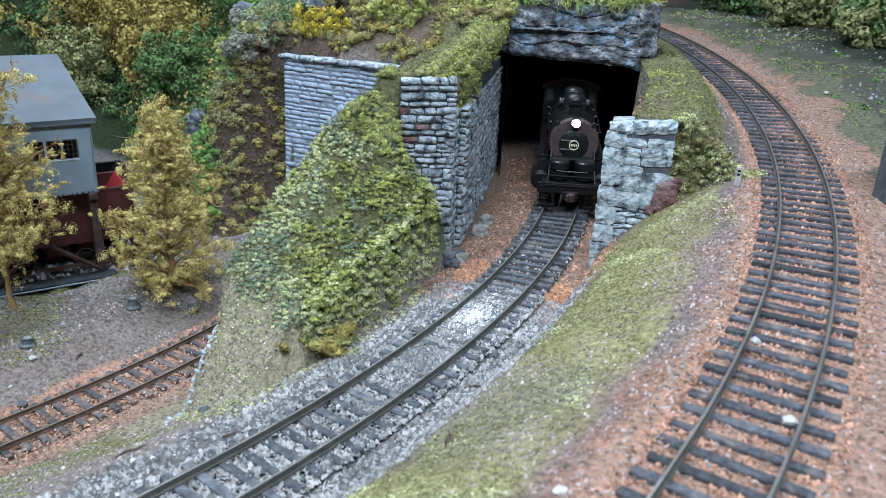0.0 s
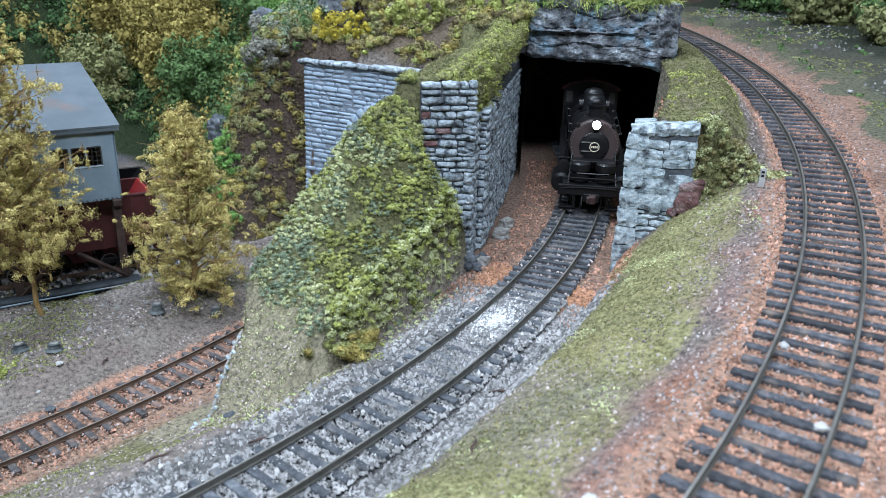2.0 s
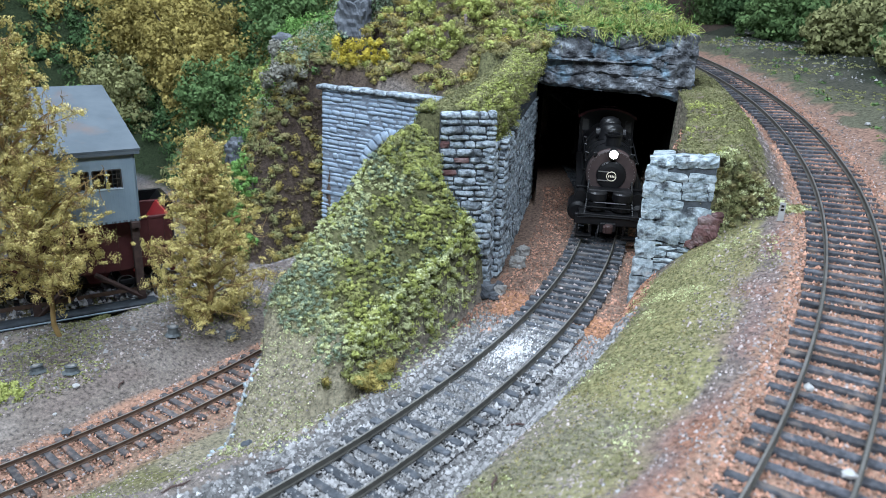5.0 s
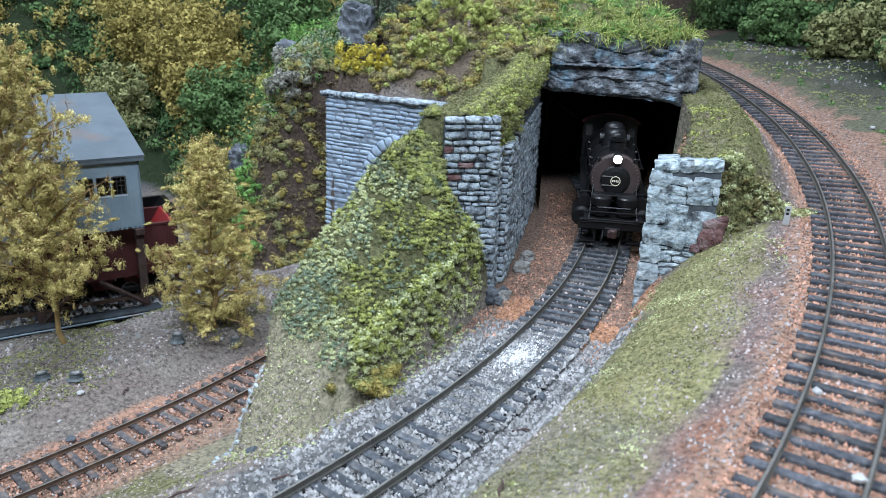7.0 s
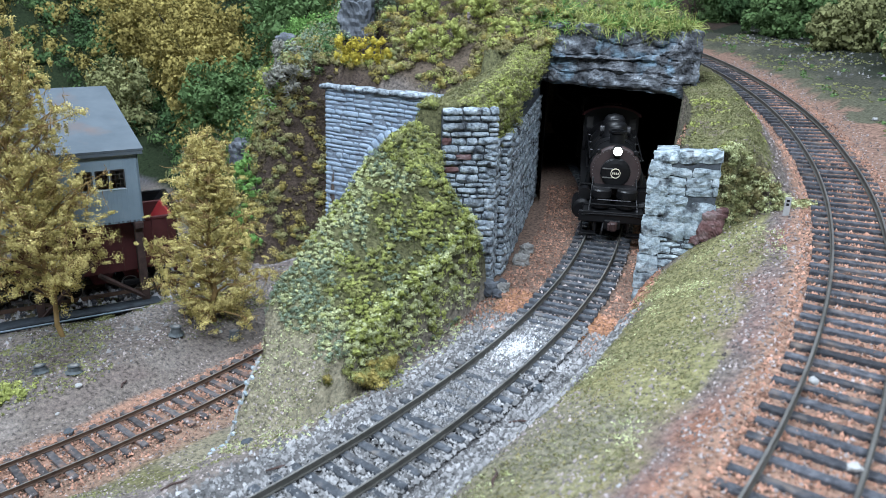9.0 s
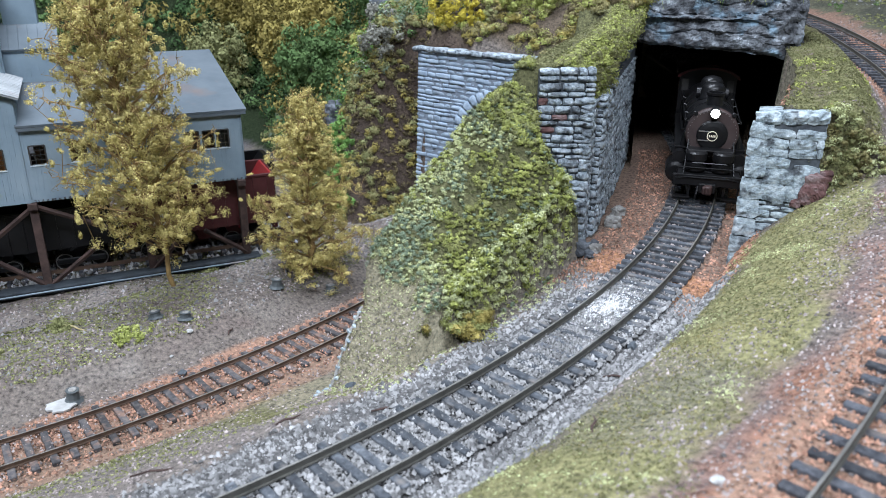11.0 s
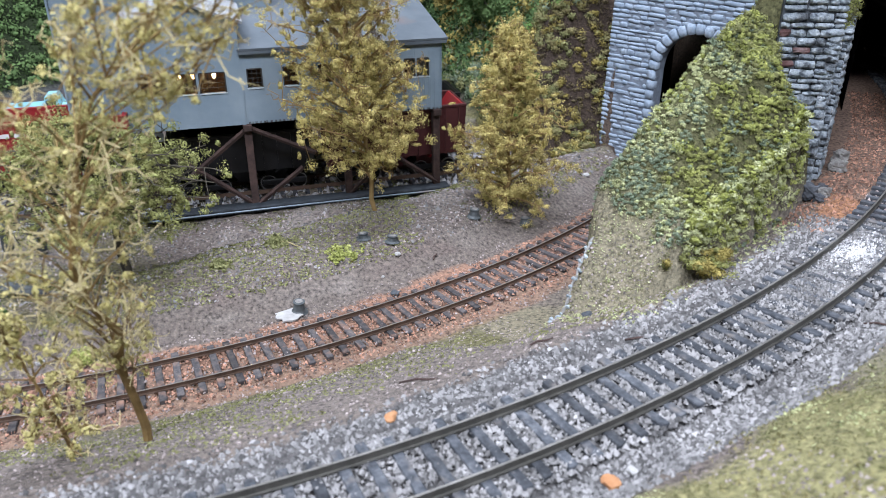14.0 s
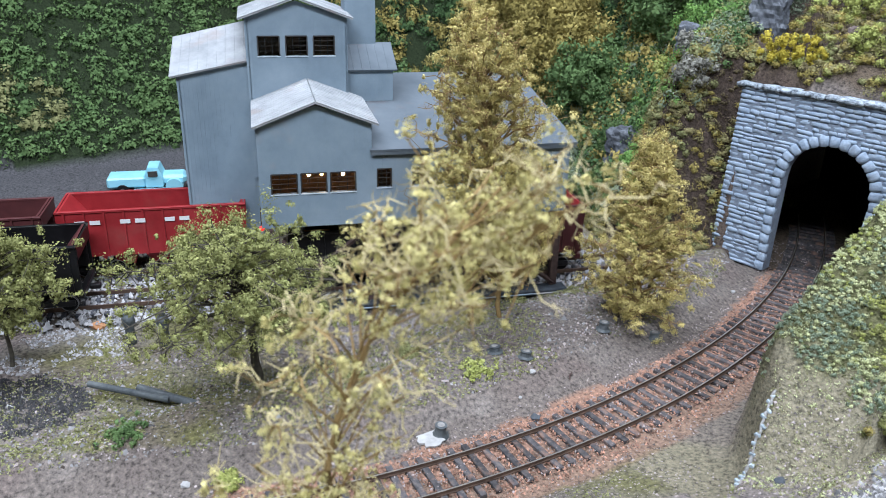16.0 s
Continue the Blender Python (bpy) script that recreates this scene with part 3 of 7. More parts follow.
r1 = np.random.default_rng(11)
gravel("grey_ballast", "pale grey stone ballast round the middle track", M_BALLAST, bed(MID, lambda v: 48.5, -22, 11.5, 36, 41000, r1, 0.4, 25), 0.60, r1)
gravel("pale_ballast", "scattered whitish stone chips round the middle track", M_BALLASTW, bed(MID, lambda v: 48.5, -22, 11, 34, 1500, r1, 0.5, 26), 0.5, r1)
a_ = np.radians(r1.uniform(2.5, 10.5, 7000))
o_ = r1.uniform(-9, 9, 7000)
P = np.stack([MID[0] + (MID[2] + o_) * np.cos(a_), MID[1] + (MID[2] + o_) * np.sin(a_), 48.25 + r1.uniform(-0.3, 0.3, 7000)], -1)
gravel("dusty_ballast", "grey stone dust burying the ties of the middle track", M_BALLAST, P, 0.42, r1)
gravel("brown_ballast", "brown stone ballast between ties inside the cutting", M_BALLASTB, bed(MID, lambda v: 48.5, 10, 34, 15, 4500, r1), 0.6, r1)
gravel("orange_ballast", "rust-orange ballast beside the tunnel track", M_BALLASTR, bed(MID, lambda v: 46.0, 9.5, 34, 36, 9000, r1), 0.55, r1)
gravel("red_ballast", "rust-red ballast round the lower track", M_BALLASTR, bed(LEFT, lambda v: 0.7, -40, 24, 20, 20000, r1, 0.5), 0.44, r1)
gravel("brown_chips", "brown-grey stone chips in the lower track", M_BALLASTB, bed(LEFT, lambda v: 0.7, -24, 30, 27, 7000, r1, 0.9), 0.4, r1)
gravel("upper_ballast", "orange ballast round the climbing track", M_BALLASTR, bed(RIGHT, lambda v: float(z_right(v)) + 1.2, -8, 40, 19, 24000, r1, 0.3), 0.42, r1)
gravel("upper_chips", "brown and pink stone chips round the climbing track", M_BALLASTB, bed(RIGHT, lambda v: float(z_right(v)) + 1.2, -8, 45, 30, 10000, r1, 0.2), 0.40, r1)

# ---- cast stone walls, each stone a piece ----
def stone_mesh(seed, mat):
    """A rough pillow-faced stone, one unit long, deep and high; its face looks along -y."""
    r = random.Random(seed)
    j = lambda a: r.uniform(-a, a)
    nx, nz = 5, 4
    vs, at = [], {}
    for k in range(nz):
        for i in range(nx):
            x, z = i / (nx - 1) - 0.5, k / (nz - 1) - 0.5
            rim = i in (0, nx - 1) or k in (0, nz - 1)
            corner = i in (0, nx - 1) and k in (0, nz - 1)
            at[i, k] = len(vs)
            vs.append((x * (0.94 if corner else 1.0) * (0.98 if rim else 0.86) + j(.035), (-0.30 if corner else -0.36 if rim else -0.47) + j(.07), z * (0.9 if corner else 1.0) * (0.98 if rim else 0.88) + j(.07)))
    fs = [(at[i, k], at[i + 1, k], at[i + 1, k + 1], at[i, k + 1]) for i in range(nx - 1) for k in range(nz - 1)]
    loop = [(i, 0) for i in range(nx)] + [(nx - 1, k) for k in range(1, nz)] + [(i, nz - 1) for i in range(nx - 2, -1, -1)] + [(0, k) for k in range(nz - 2, 0, -1)]
    base = len(vs)
    vs += [(vs[at[q]][0], 0.5, vs[at[q]][2]) for q in loop]
    m = len(loop)
    fs += [(at[loop[q]], base + q, base + (q + 1) % m, at[loop[(q + 1) % m]]) for q in range(m)]
    me = bpy.data.meshes.new("stone")
    me.from_pydata(vs, [], fs)
    bm = bmesh.new()
    bm.from_mesh(me)
    bmesh.ops.recalc_face_normals(bm, faces=bm.faces[:])
    bm.to_mesh(me)
    bm.free()
    if mat in (M_STONE, M_STONEB):
        me.shade_smooth()
    me.materials.append(mat)
    return me


STONES = {m.name: [stone_mesh(s, m) for s in range(8)] for m in (M_STONE, M_STONEB, M_STONEP, M_REDSTONE)}


def lay_stone(parent, mat, r, x, y, z, w, d, h, turn=0.0, name="stone", lean=0.0):
    """A stone centred at x, z in the wall's plane, its middle at depth y (local millimetres)."""
    me = r.choice(STONES[mat.name])
    m = pose(x * MM, y * MM, z * MM, r.uniform(-3, 3) + lean, turn, r.uniform(-2.5, 2.5)) @ Matrix.Diagonal((w * MM, d * MM, h * MM, 1))
    return piece(name, me, parent, m)


def courses(parent, mat, r, w, h, ch, length, depth, left=lambda z: 0.0, right=None, hole=None, gap=0.34, odd=None, odd_where=None):
    """Fills a face of width w and height h with courses of stones."""
    right = right or (lambda z: w)
    z = 0.0
    while z < h - 0.5:
        hh = min(ch * r.uniform(0.65, 1.45), h - z)
        if h - z - hh < ch * 0.4:
            hh = h - z
        x0, x1 = left(z + hh / 2), right(z + hh / 2)
        span = hole(z + hh / 2) if hole else None
        for x, x1 in ([(x0, x1)] if span is None else [(x0, span[0]), (span[1], x1)]):
            while x < x1 - 0.3:
                ww = length * r.uniform(0.45, 1.6)
                if x1 - x - ww < length * 0.45:
                    ww = x1 - x
                zz = z + r.uniform(-0.2, 0.2)
                use = odd if odd and odd_where(x + ww / 2, z) else mat
                if mat is M_STONE and hh > 3.6 and r.random() < 0.2:      # two thin stones on one another
                    f = r.uniform(0.38, 0.6)
                    lay_stone(parent, use, r, x + ww / 2, r.uniform(-0.4, 0.4), zz + hh * f / 2, ww - gap, depth, hh * f - gap * 0.6, r.uniform(-3, 3))
                    lay_stone(parent, use, r, x + ww / 2, r.uniform(-0.4, 0.4), zz + hh * (1 + f) / 2, ww - gap, depth, hh * (1 - f) - gap * 0.6, r.uniform(-3, 3))
                else:
                    lay_stone(parent, use, r, x + ww / 2, r.uniform(-0.4, 0.4), zz + hh / 2, ww - gap * r.uniform(0.6, 1.6), depth, hh * r.uniform(0.88, 1.04) - gap * 0.8, r.uniform(-2.5, 2.5) * (1 if mat is M_STONEB else 1.6))
                x += ww
        z += hh


def wall_frame(p, u, z, name, label):
    return thing(name, label, "retaining wall", (p[0], p[1], z), math.degrees(math.atan2(u[1], u[0])), kind="structure")


# branch portal: pale blue-grey wall with an arch over the lower track
rw = random.Random(21)
portal = wall_frame((-366, 337.5), (0.99, 0.143), 0, "wall_branch_portal", "pale blue-grey cast stone tunnel portal with round arch")
AX, AR, AZ = 60.0, 25.5, 61.0   # arch middle, radius, springing height
W, H = 96.0, 111.0


def arch_span(z, r=AR + 4.8):
    """The stretch of a course that the arch and its ring take up."""
    if z - AZ > r - 0.3:
        return None
    half = r if z < AZ else math.sqrt(r * r - (z - AZ) ** 2)
    return AX - half, AX + half


g = G()
outer = [(0, -0.9, 0), (0, -0.9, H), (W, -0.9, H), (W, -0.9, 0), (AX + AR, -0.9, 0), (AX + AR, -0.9, AZ)]
outer += [(AX + AR * math.cos(radians(a)), -0.9, AZ + AR * math.sin(radians(a))) for a in range(15, 180, 15)]
outer += [(AX - AR, -0.9, AZ), (AX - AR, -0.9, 0)]
g.extrude(outer, (0, 9, 0))
part("backing", g, M_JOINTB, portal)
courses(portal, M_STONEB, rw, W, H, 2.7, 9.0, 3.0, left=lambda z: -3 + 3.0 * z / H, hole=arch_span, gap=0.3)
for k in range(15):                              # arch ring
    a = 180 * (k + 0.5) / 15
    x, z = AX + (AR + 2.4) * math.cos(radians(a)), AZ + (AR + 2.4) * math.sin(radians(a))
    lay_stone(portal, M_STONEB, rw, x, -0.7, z, 5.2, 4.4, 6.2, 90 - a, "arch_stone")
for k in range(10):
    for sx in (-1, 1):
        lay_stone(portal, M_STONEB, rw, AX + sx * (AR + 2.6 + rw.uniform(-0.5, 0.5)), -0.7, 3 + 6.1 * k, 5.4, 4.4, 5.8, 0, "arch_stone")
x = -3.0
while x < W:                                     # coping
    w = rw.uniform(5, 15)
    lay_stone(portal, M_STONE, rw, x + w / 2, rw.uniform(-0.4, 1.2), H + 1.2 + rw.uniform(-0.5, 0.4), w + 0.3, 8.5, 3.2, rw.uniform(-2, 2), "coping_stone")
    x += w

# left pier of the main portal, leaning back a little
rp = random.Random(5)
pier = wall_frame((-204.5, 252.5), (0.707, 0.707), 46, "wall_left_pier", "rough blue-grey stone pier with dark joints and a few red stones")
part("backing", G().extrude([(0, -0.8, 0), (21.5, -0.8, 0), (21.5, -0.8, 80), (0, -0.8, 80)], (0, 12, 0)), M_JOINT, pier)
courses(pier, M_STONE, rp, 24.6, 81, 3.0, 6.6, 4.8, left=lambda z: 0.0 if z > 45 else (45 - z) * 0.4, gap=0.42, odd=M_REDSTONE, odd_where=lambda x, z: x < 10 and 49 < z < 68 and math.sin(9.7 * x + 3.1 * z) > -0.1)

# return of the pier and cutting wall running back to the rock lintel
ret = wall_frame((-188.5, 268.5), (-0.42, 0.907), 46, "wall_pier_return", "narrow stone return beside the pier")
part("backing", G().extrude([(2.5, -0.7, 0), (13, -0.7, 0), (13, -0.7, 58), (2.5, -0.7, 66)], (0, 13, 0)), M_JOINT, ret)
courses(ret, M_STONE, random.Random(31), 13, 66, 3.6, 7.0, 4.4, left=lambda z: -3.0)
rend = wall_frame((-199.8, 264.4), (0.907, 0.42), 46, "wall_return_end", "narrow stone end of the return beside the pier")
part("backing", G().extrude([(0, -0.4, 0), (12, -0.4, 0), (12, -0.4, 62), (0, -0.4, 62)], (0, 1.5, 0)), M_JOINT, rend)
courses(rend, M_STONE, random.Random(37), 13.0, 63, 3.3, 5.0, 3.6)
cw = wall_frame((-191.5, 283), (-0.44, 0.898), 46, "wall_cutting", "dark stone cutting wall running back into the tunnel")
part("backing", G().extrude([(0, -0.7, 0), (146, -0.7, 0), (146, -0.7, 74), (0, -0.7, 60)], (0, 15, 0)), M_JOINT, cw)
courses(cw, M_STONE, random.Random(8), 146, 66, 3.9, 6.5, 4.2)

for p, n_, h in (((-202.3, 277.7), 41, 58),):
    cend = wall_frame(p, (0.898, 0.44), 46, "wall_cutting_end", "narrow stone end of the cutting wall")
    part("backing", G().extrude([(0, -0.4, 0), (11.5, -0.4, 0), (11.5, -0.4, h), (0, -0.4, h)], (0, 0.4, 0)), M_JOINT, cend)
    courses(cend, M_STONE, random.Random(n_), 13.0, h + 1, 3.3, 5.0, 3.0)
# right pier: large worn stones
rr = random.Random(14)
rp_ = wall_frame((-128.3, 298.5), (0.93, 0.367), 46, "wall_right_pier", "weathered pale blue-grey stone pier with large worn blocks")
part("backing", G().extrude([(1.5, -1.0, 0), (14, -1.0, 0), (26.0, -1.0, 34), (26.0, -1.0, 65), (1.5, -1.0, 63)], (0, 14, 0)), M_JOINT, rp_)
z = 0.0
for hh in (7.0, 7.6, 8.4, 8.2, 9.2, 8.8, 8.0, 6.0):        # rounded corner blocks
    lay_stone(rp_, M_STONEP, rr, 3.6 - 2.0 + 0.02 * z, -0.8, z + hh / 2, 9.2 + rr.uniform(-1, 1), 4.4, hh - 0.1, rr.uniform(-3, 3))
    z += hh
courses(rp_, M_STONEP, rr, 27, 31, 3.0, 6.5, 3.8, left=lambda z: 5.6, right=lambda z: min(14.5 + z * 0.36, 26.8))
for x, z, w, h, turn in ((10.0, 35.0, 11.0, 8.0, 4), (19.0, 35.5, 9.0, 7.0, -6), (12.0, 42.0, 12.0, 6.0, -3), (21.5, 43.0, 9.5, 8.0, 3), (10.5, 47.2, 9.0, 4.2, 2)):
    lay_stone(rp_, M_STONEP, rr, x, -0.5, z, w + 0.6, 4.0, h + 0.5, turn)
for z, h in ((51.3, 3.6), (55.2, 3.9), (59.2, 3.8)):
    x = 6.0
    while x < 26:
        w = min(rr.uniform(5, 12), 26.6 - x)
        lay_stone(rp_, M_STONEP, rr, x + w / 2, -0.2, z + 0.05 * x, w - 0.1, 3.6, h, rr.uniform(-2, 2))
        x += w
for k, (x, w) in enumerate(((4.5, 10.0), (14.2, 9.8), (22.8, 8.0))):
    lay_stone(rp_, M_STONEP, rr, x, 0.6, 64.6 + 0.1 * x, w + 0.1, 6.5, 5.0, -5.5, "coping_stone")
part("cap", G().extrude([(0.5, 2.5, 60), (26.5, 2.5, 60), (26.5, 2.5, 69.6), (0.5, 2.5, 67.0)], (0, 11, 0)), M_STONEP, rp_)

# low wall beyond the climbing track
fw = wall_frame((-23, 316), (0.81, 0.59), 92, "wall_far_abutment", "small grey stone abutment beyond the climbing track")
part("backing", G().extrude([(0, -0.9, 0), (44, -0.9, 0), (44, -0.9, 40), (0, -0.9, 40)], (0, 14, 0)), M_JOINT, fw)
courses(fw, M_STONE, random.Random(9), 44, 40, 4.4, 8, 4.5)

# ---- rocks ----
def rock(name, label, c, size, mat, seed, rough=0.25, cuts=4, rz=0):
    """A craggy boulder or slab: a subdivided box pushed about by ridged noise."""
    bm = bmesh.new()
    bmesh.ops.create_cube(bm, size=2.0)
    bmesh.ops.subdivide_edges(bm, edges=bm.edges[:], cuts=2 ** cuts - 1, use_grid_fill=True)
    sx, sy, sz = size[0] / 2, size[1] / 2, size[2] / 2
    sm = min(size)
    for v in bm.verts:
        p = v.co.copy()
        p = p.lerp(p.normalized() * 1.25, 0.35)
        q = Vector((p.x * sx, p.y * sy, p.z * sz))
        n1 = noise.fractal(q / (sm * 0.55) + Vector((seed, 0, 0)), 0.8, 2.1, 6)
        cr = abs(noise.noise(Vector((q.x / 30, q.y / 30, q.z / 8)) + Vector((0, seed, 0))))
        cr2 = abs(noise.noise(Vector((q.x / 11, q.y / 11, q.z / 5)) + Vector((0, seed, 9))))
        fine = noise.fractal(q / (sm * 0.13) + Vector((0, 0, seed)), 0.6, 2.2, 3)
        v.co = q + p.normalized() * sm * rough * (n1 + 0.9 * min(cr * 5, 0.6) + 0.5 * min(cr2 * 5, 0.6) + 0.22 * fine)
    me = bpy.data.meshes.new(name)
    bmesh.ops.scale(bm, vec=(MM, MM, MM), verts=bm.verts)
    bmesh.ops.recalc_face_normals(bm, faces=bm.faces[:])
    bm.to_mesh(me)
    bm.free()
    me.materials.append(mat)
    ob = new(name, me)
    ob.matrix_world = pose(c[0] * MM, c[1] * MM, c[2] * MM, 0, 0, rz)
    return tagged(ob, label, "rock")


def strata(name, label, c, size, mat, seed, rz=0, ry=0):
    """A slab of broken rock ledges: flat-faced layers that step in and out."""
    r = random.Random(seed)
    bm = bmesh.new()
    nx, ny, nz = 110, 14, 46
    sx, sy, sz = size
    cells = {}

    def layer(u, w):
        return w / 9.5 + 0.9 * noise.noise(Vector((u / 26, w / 30, seed + 0.5))) + 0.12 * noise.noise(Vector((u / 6, w / 6, seed)))

    def block(u, w):
        row = int(math.floor(layer(u, w)))
        col = int(math.floor(u / 26.0 + 0.6 * (row % 3) + 0.9 * noise.noise(Vector((w / 8, u / 22, seed)))))
        if (row, col) not in cells:
            cells[row, col] = (r.uniform(-2.4, 2.4), r.uniform(-0.09, 0.09), r.uniform(-0.2, 0.2))
        return cells[row, col], row, col
    grid = {}
    for i in range(nx + 1):
        for k in range(nz + 1):
            u, w = (i / nx - 0.5) * sx, (k / nz - 0.5) * sz
            (push, tu, tw), row, col = block(u, w)
            f = noise.fractal(Vector((u / 7, w / 5, seed)), 0.7, 2.1, 5)
            crack = min(1.0, abs(layer(u, w) - round(layer(u, w))) * 11)
            edge = max(0.0, abs(2 * u / sx) - 0.86) * 30 + max(0.0, abs(2 * w / sz) - 0.9) * 26
            d = push + tu * (u - col * 26) * 0.4 + tw * (w - row * 9.5) * 0.7 + 1.7 * f + 1.5 * crack - edge
            low = 2.2 * noise.noise(Vector((u / 11, 4.0, seed))) * (1 - k / nz) ** 3
            for j, back in ((0, -sy / 2 - d), (1, sy / 2)):
                grid[i, k, j] = bm.verts.new(((u + 0.5 * f) * MM, back * MM, (w - low + 0.5 * f) * MM))
    for i in range(nx):
        for k in range(nz):
            bm.faces.new([grid[i, k, 0], grid[i + 1, k, 0], grid[i + 1, k + 1, 0], grid[i, k + 1, 0]])
            bm.faces.new([grid[i, k + 1, 1], grid[i + 1, k + 1, 1], grid[i + 1, k, 1], grid[i, k, 1]])
    for i in range(nx):
        for k in (0, nz):
            bm.faces.new([grid[i, k, 0], grid[i, k, 1], grid[i + 1, k, 1], grid[i + 1, k, 0]])
    for k in range(nz):
        for i in (0, nx):
            bm.faces.new([grid[i, k, 0], grid[i, k + 1, 0], grid[i, k + 1, 1], grid[i, k, 1]])
    bmesh.ops.recalc_face_normals(bm, faces=bm.faces[:])
    me = bpy.data.meshes.new(name)
    bm.to_mesh(me)
    bm.free()
    me.materials.append(mat)
    ob = new(name, me)
    ob.matrix_world = pose(c[0] * MM, c[1] * MM, c[2] * MM, -6, ry, rz)
    return tagged(ob, label, "rock")


strata("rock_lintel", "dark layered rock slab with pale blue dry-brushed ledges over the tunnel", (-219, 434, 135.5), (88, 26, 36), M_ROCK, 3, 27, 2.5)
M_PINK = material("pink_grey_rock", [(0.08, 0.06, 0.055), (0.19, 0.15, 0.14), (0.32, 0.27, 0.26)], rough=0.9, scale=120, bump=0.8, bump_scale=350, depth=0.001)
for k, (x, y, s) in enumerate(((-262, 392, 9), (-296, 398, 8), (-330, 382, 6))):
    rock("boulder", "brownish grey boulder in the grass above the portals", (x, y, float(ground_height(x, y, False)) + s * 0.1), (s, s * 0.7, s * 1.1), M_PINK, 20 + k, 0.22, 4, 40 * k)
for k, (x, y, s) in enumerate(((-452, 338, 24), (-470, 352, 26), (-436, 366, 20), (-398, 398, 26))):
    rock("boulder", "blue-grey rock outcrop on the wooded slope", (x, y, float(ground_height(x, y)) + s * 0.1), (s * 0.7, s * 0.5, s * 1.5), M_ROCKG, 40 + k, 0.22, 4, 65 * k)
rock("boulder", "dark craggy rock at the end of the lintel", (-177, 447, 135), (10, 14, 34), M_ROCK, 81, 0.2, 5, 27)
rock("boulder", "red-brown rock at the foot of the stone pier", (-104, 307.5, 84), (8, 6, 12), M_REDSTONE, 60, 0.16, 4, 20)
for k, (x, y, z, s) in enumerate(((-109, 305, 78, 4), (-101, 309, 90, 4))):
    rock("boulder", "red-brown rubble stone beside the stone pier", (x, y, z), (s, s * 0.8, s * 0.8), M_REDSTONE, 90 + k, 0.18, 4, 30 * k)
for k, (x, y, s) in enumerate(((-188, 264, 5.5), (-192, 258, 4.5), (-183, 268, 4.0), (-181, 260, 3.4), (-196, 302, 5.5), (-203, 318, 5.0), (-186, 272, 3.6))):
    rock("boulder", "pale grey broken stone at the foot of the cutting wall", (x + 4, y, 46.6 + s * 0.2), (s, s * 0.8, s * 0.75), M_CHALK if k % 3 else M_ROCKG, 70 + k, 0.34, 3, 50 * k)

# pale stones along the nose of the ivy mound
edge = thing("stone_edging", "thin row of grey stones edging the ivy mound", "stone edging")
re_ = random.Random(4)
pts, rad = [], []
for k in range(30):
    s = k / 29
    x, y = -191 - 12 * s + re_.uniform(-0.4, 0.4), 119.4 + 32 * s
    pts.append((x, y, float(ground_height(np.array(x), np.array(y))) + re_.uniform(-0.3, 0.15)))
    rad.append(re_.uniform(0.35, 0.75) * (0.5 + 0.5 * min(1, k / 4)))
part("kerb", G().tube(pts, rad, 7), M_CHALK, edge)
for k in range(14):
    x, y, z = pts[2 * k + 1]
    lay_stone(edge, M_STONEP, re_, x + re_.uniform(-1, 1), y, z, re_.uniform(1.2, 2.4), 1.2, 1.1, re_.uniform(-30, 30))

# ---- room: back wall, with unseen walls, ceiling and floor added to close the place ----
M_PAINT = material("dark_slate_paint", [(0.03, 0.034, 0.042), (0.045, 0.05, 0.06)], rough=0.9, scale=8, bump=0.1)
# unseen surfaces, kept dim so that less light bounces back
M_WALLP = material("unseen_room_grey", [(0.10, 0.10, 0.098), (0.14, 0.14, 0.136)], rough=0.9, scale=5, bump=0.1)
M_FLOORP = material("grey_floor", [(0.06, 0.058, 0.055), (0.10, 0.095, 0.09)], rough=0.7, scale=6, bump=0.1)


def slab(name, c, s, mat, label, cat):
    return tagged(new(name, G().box(c, s).mesh(name, mat)), label, cat, kind="structure")


slab("wall_back", (-300, 1330, 300), (3600, 40, 2600), M_PAINT, "dark slate painted wall behind the layout", "wall")
slab("wall_front", (-300, -1900, 300), (3600, 40, 2600), M_WALLP, "plain dim grey wall added out of view", "wall")
slab("wall_left", (-2100, -300, 300), (40, 3200, 2600), M_WALLP, "plain dim grey wall added out of view", "wall")
slab("wall_right", (1500, -300, 300), (40, 3200, 2600), M_WALLP, "plain dim grey wall added out of view", "wall")
slab("ceiling", (-300, -300, 1500), (3600, 3300, 40), M_WALLP, "plain dim grey ceiling added out of view", "ceiling")
slab("floor", (-300, -300, -1000), (3600, 3300, 40), M_FLOORP, "grey floor added out of view", "floor")

# maroon drape far behind the climbing track
M_DRAPE = material("maroon_drape", [(0.05, 0.015, 0.018), (0.10, 0.03, 0.035)], rough=0.9, scale=40, bump=0.2)
g = G()
n = 60
vs = [(-230 + 110 * k / n, 1000 + 5 * math.sin(k * 1.1) + 3 * math.sin(k * 0.37), z) for k in range(n + 1) for z in (90, 420)]
g.add(vs, [(2 * k, 2 * k + 2, 2 * k + 3, 2 * k + 1) for k in range(n)])
drape = tagged(new("drape", g.mesh("drape", M_DRAPE, True)), "dark maroon hanging drape in folds behind the layout", "curtain")
sol = drape.modifiers.new("thickness", "SOLIDIFY")
sol.thickness = 0.002

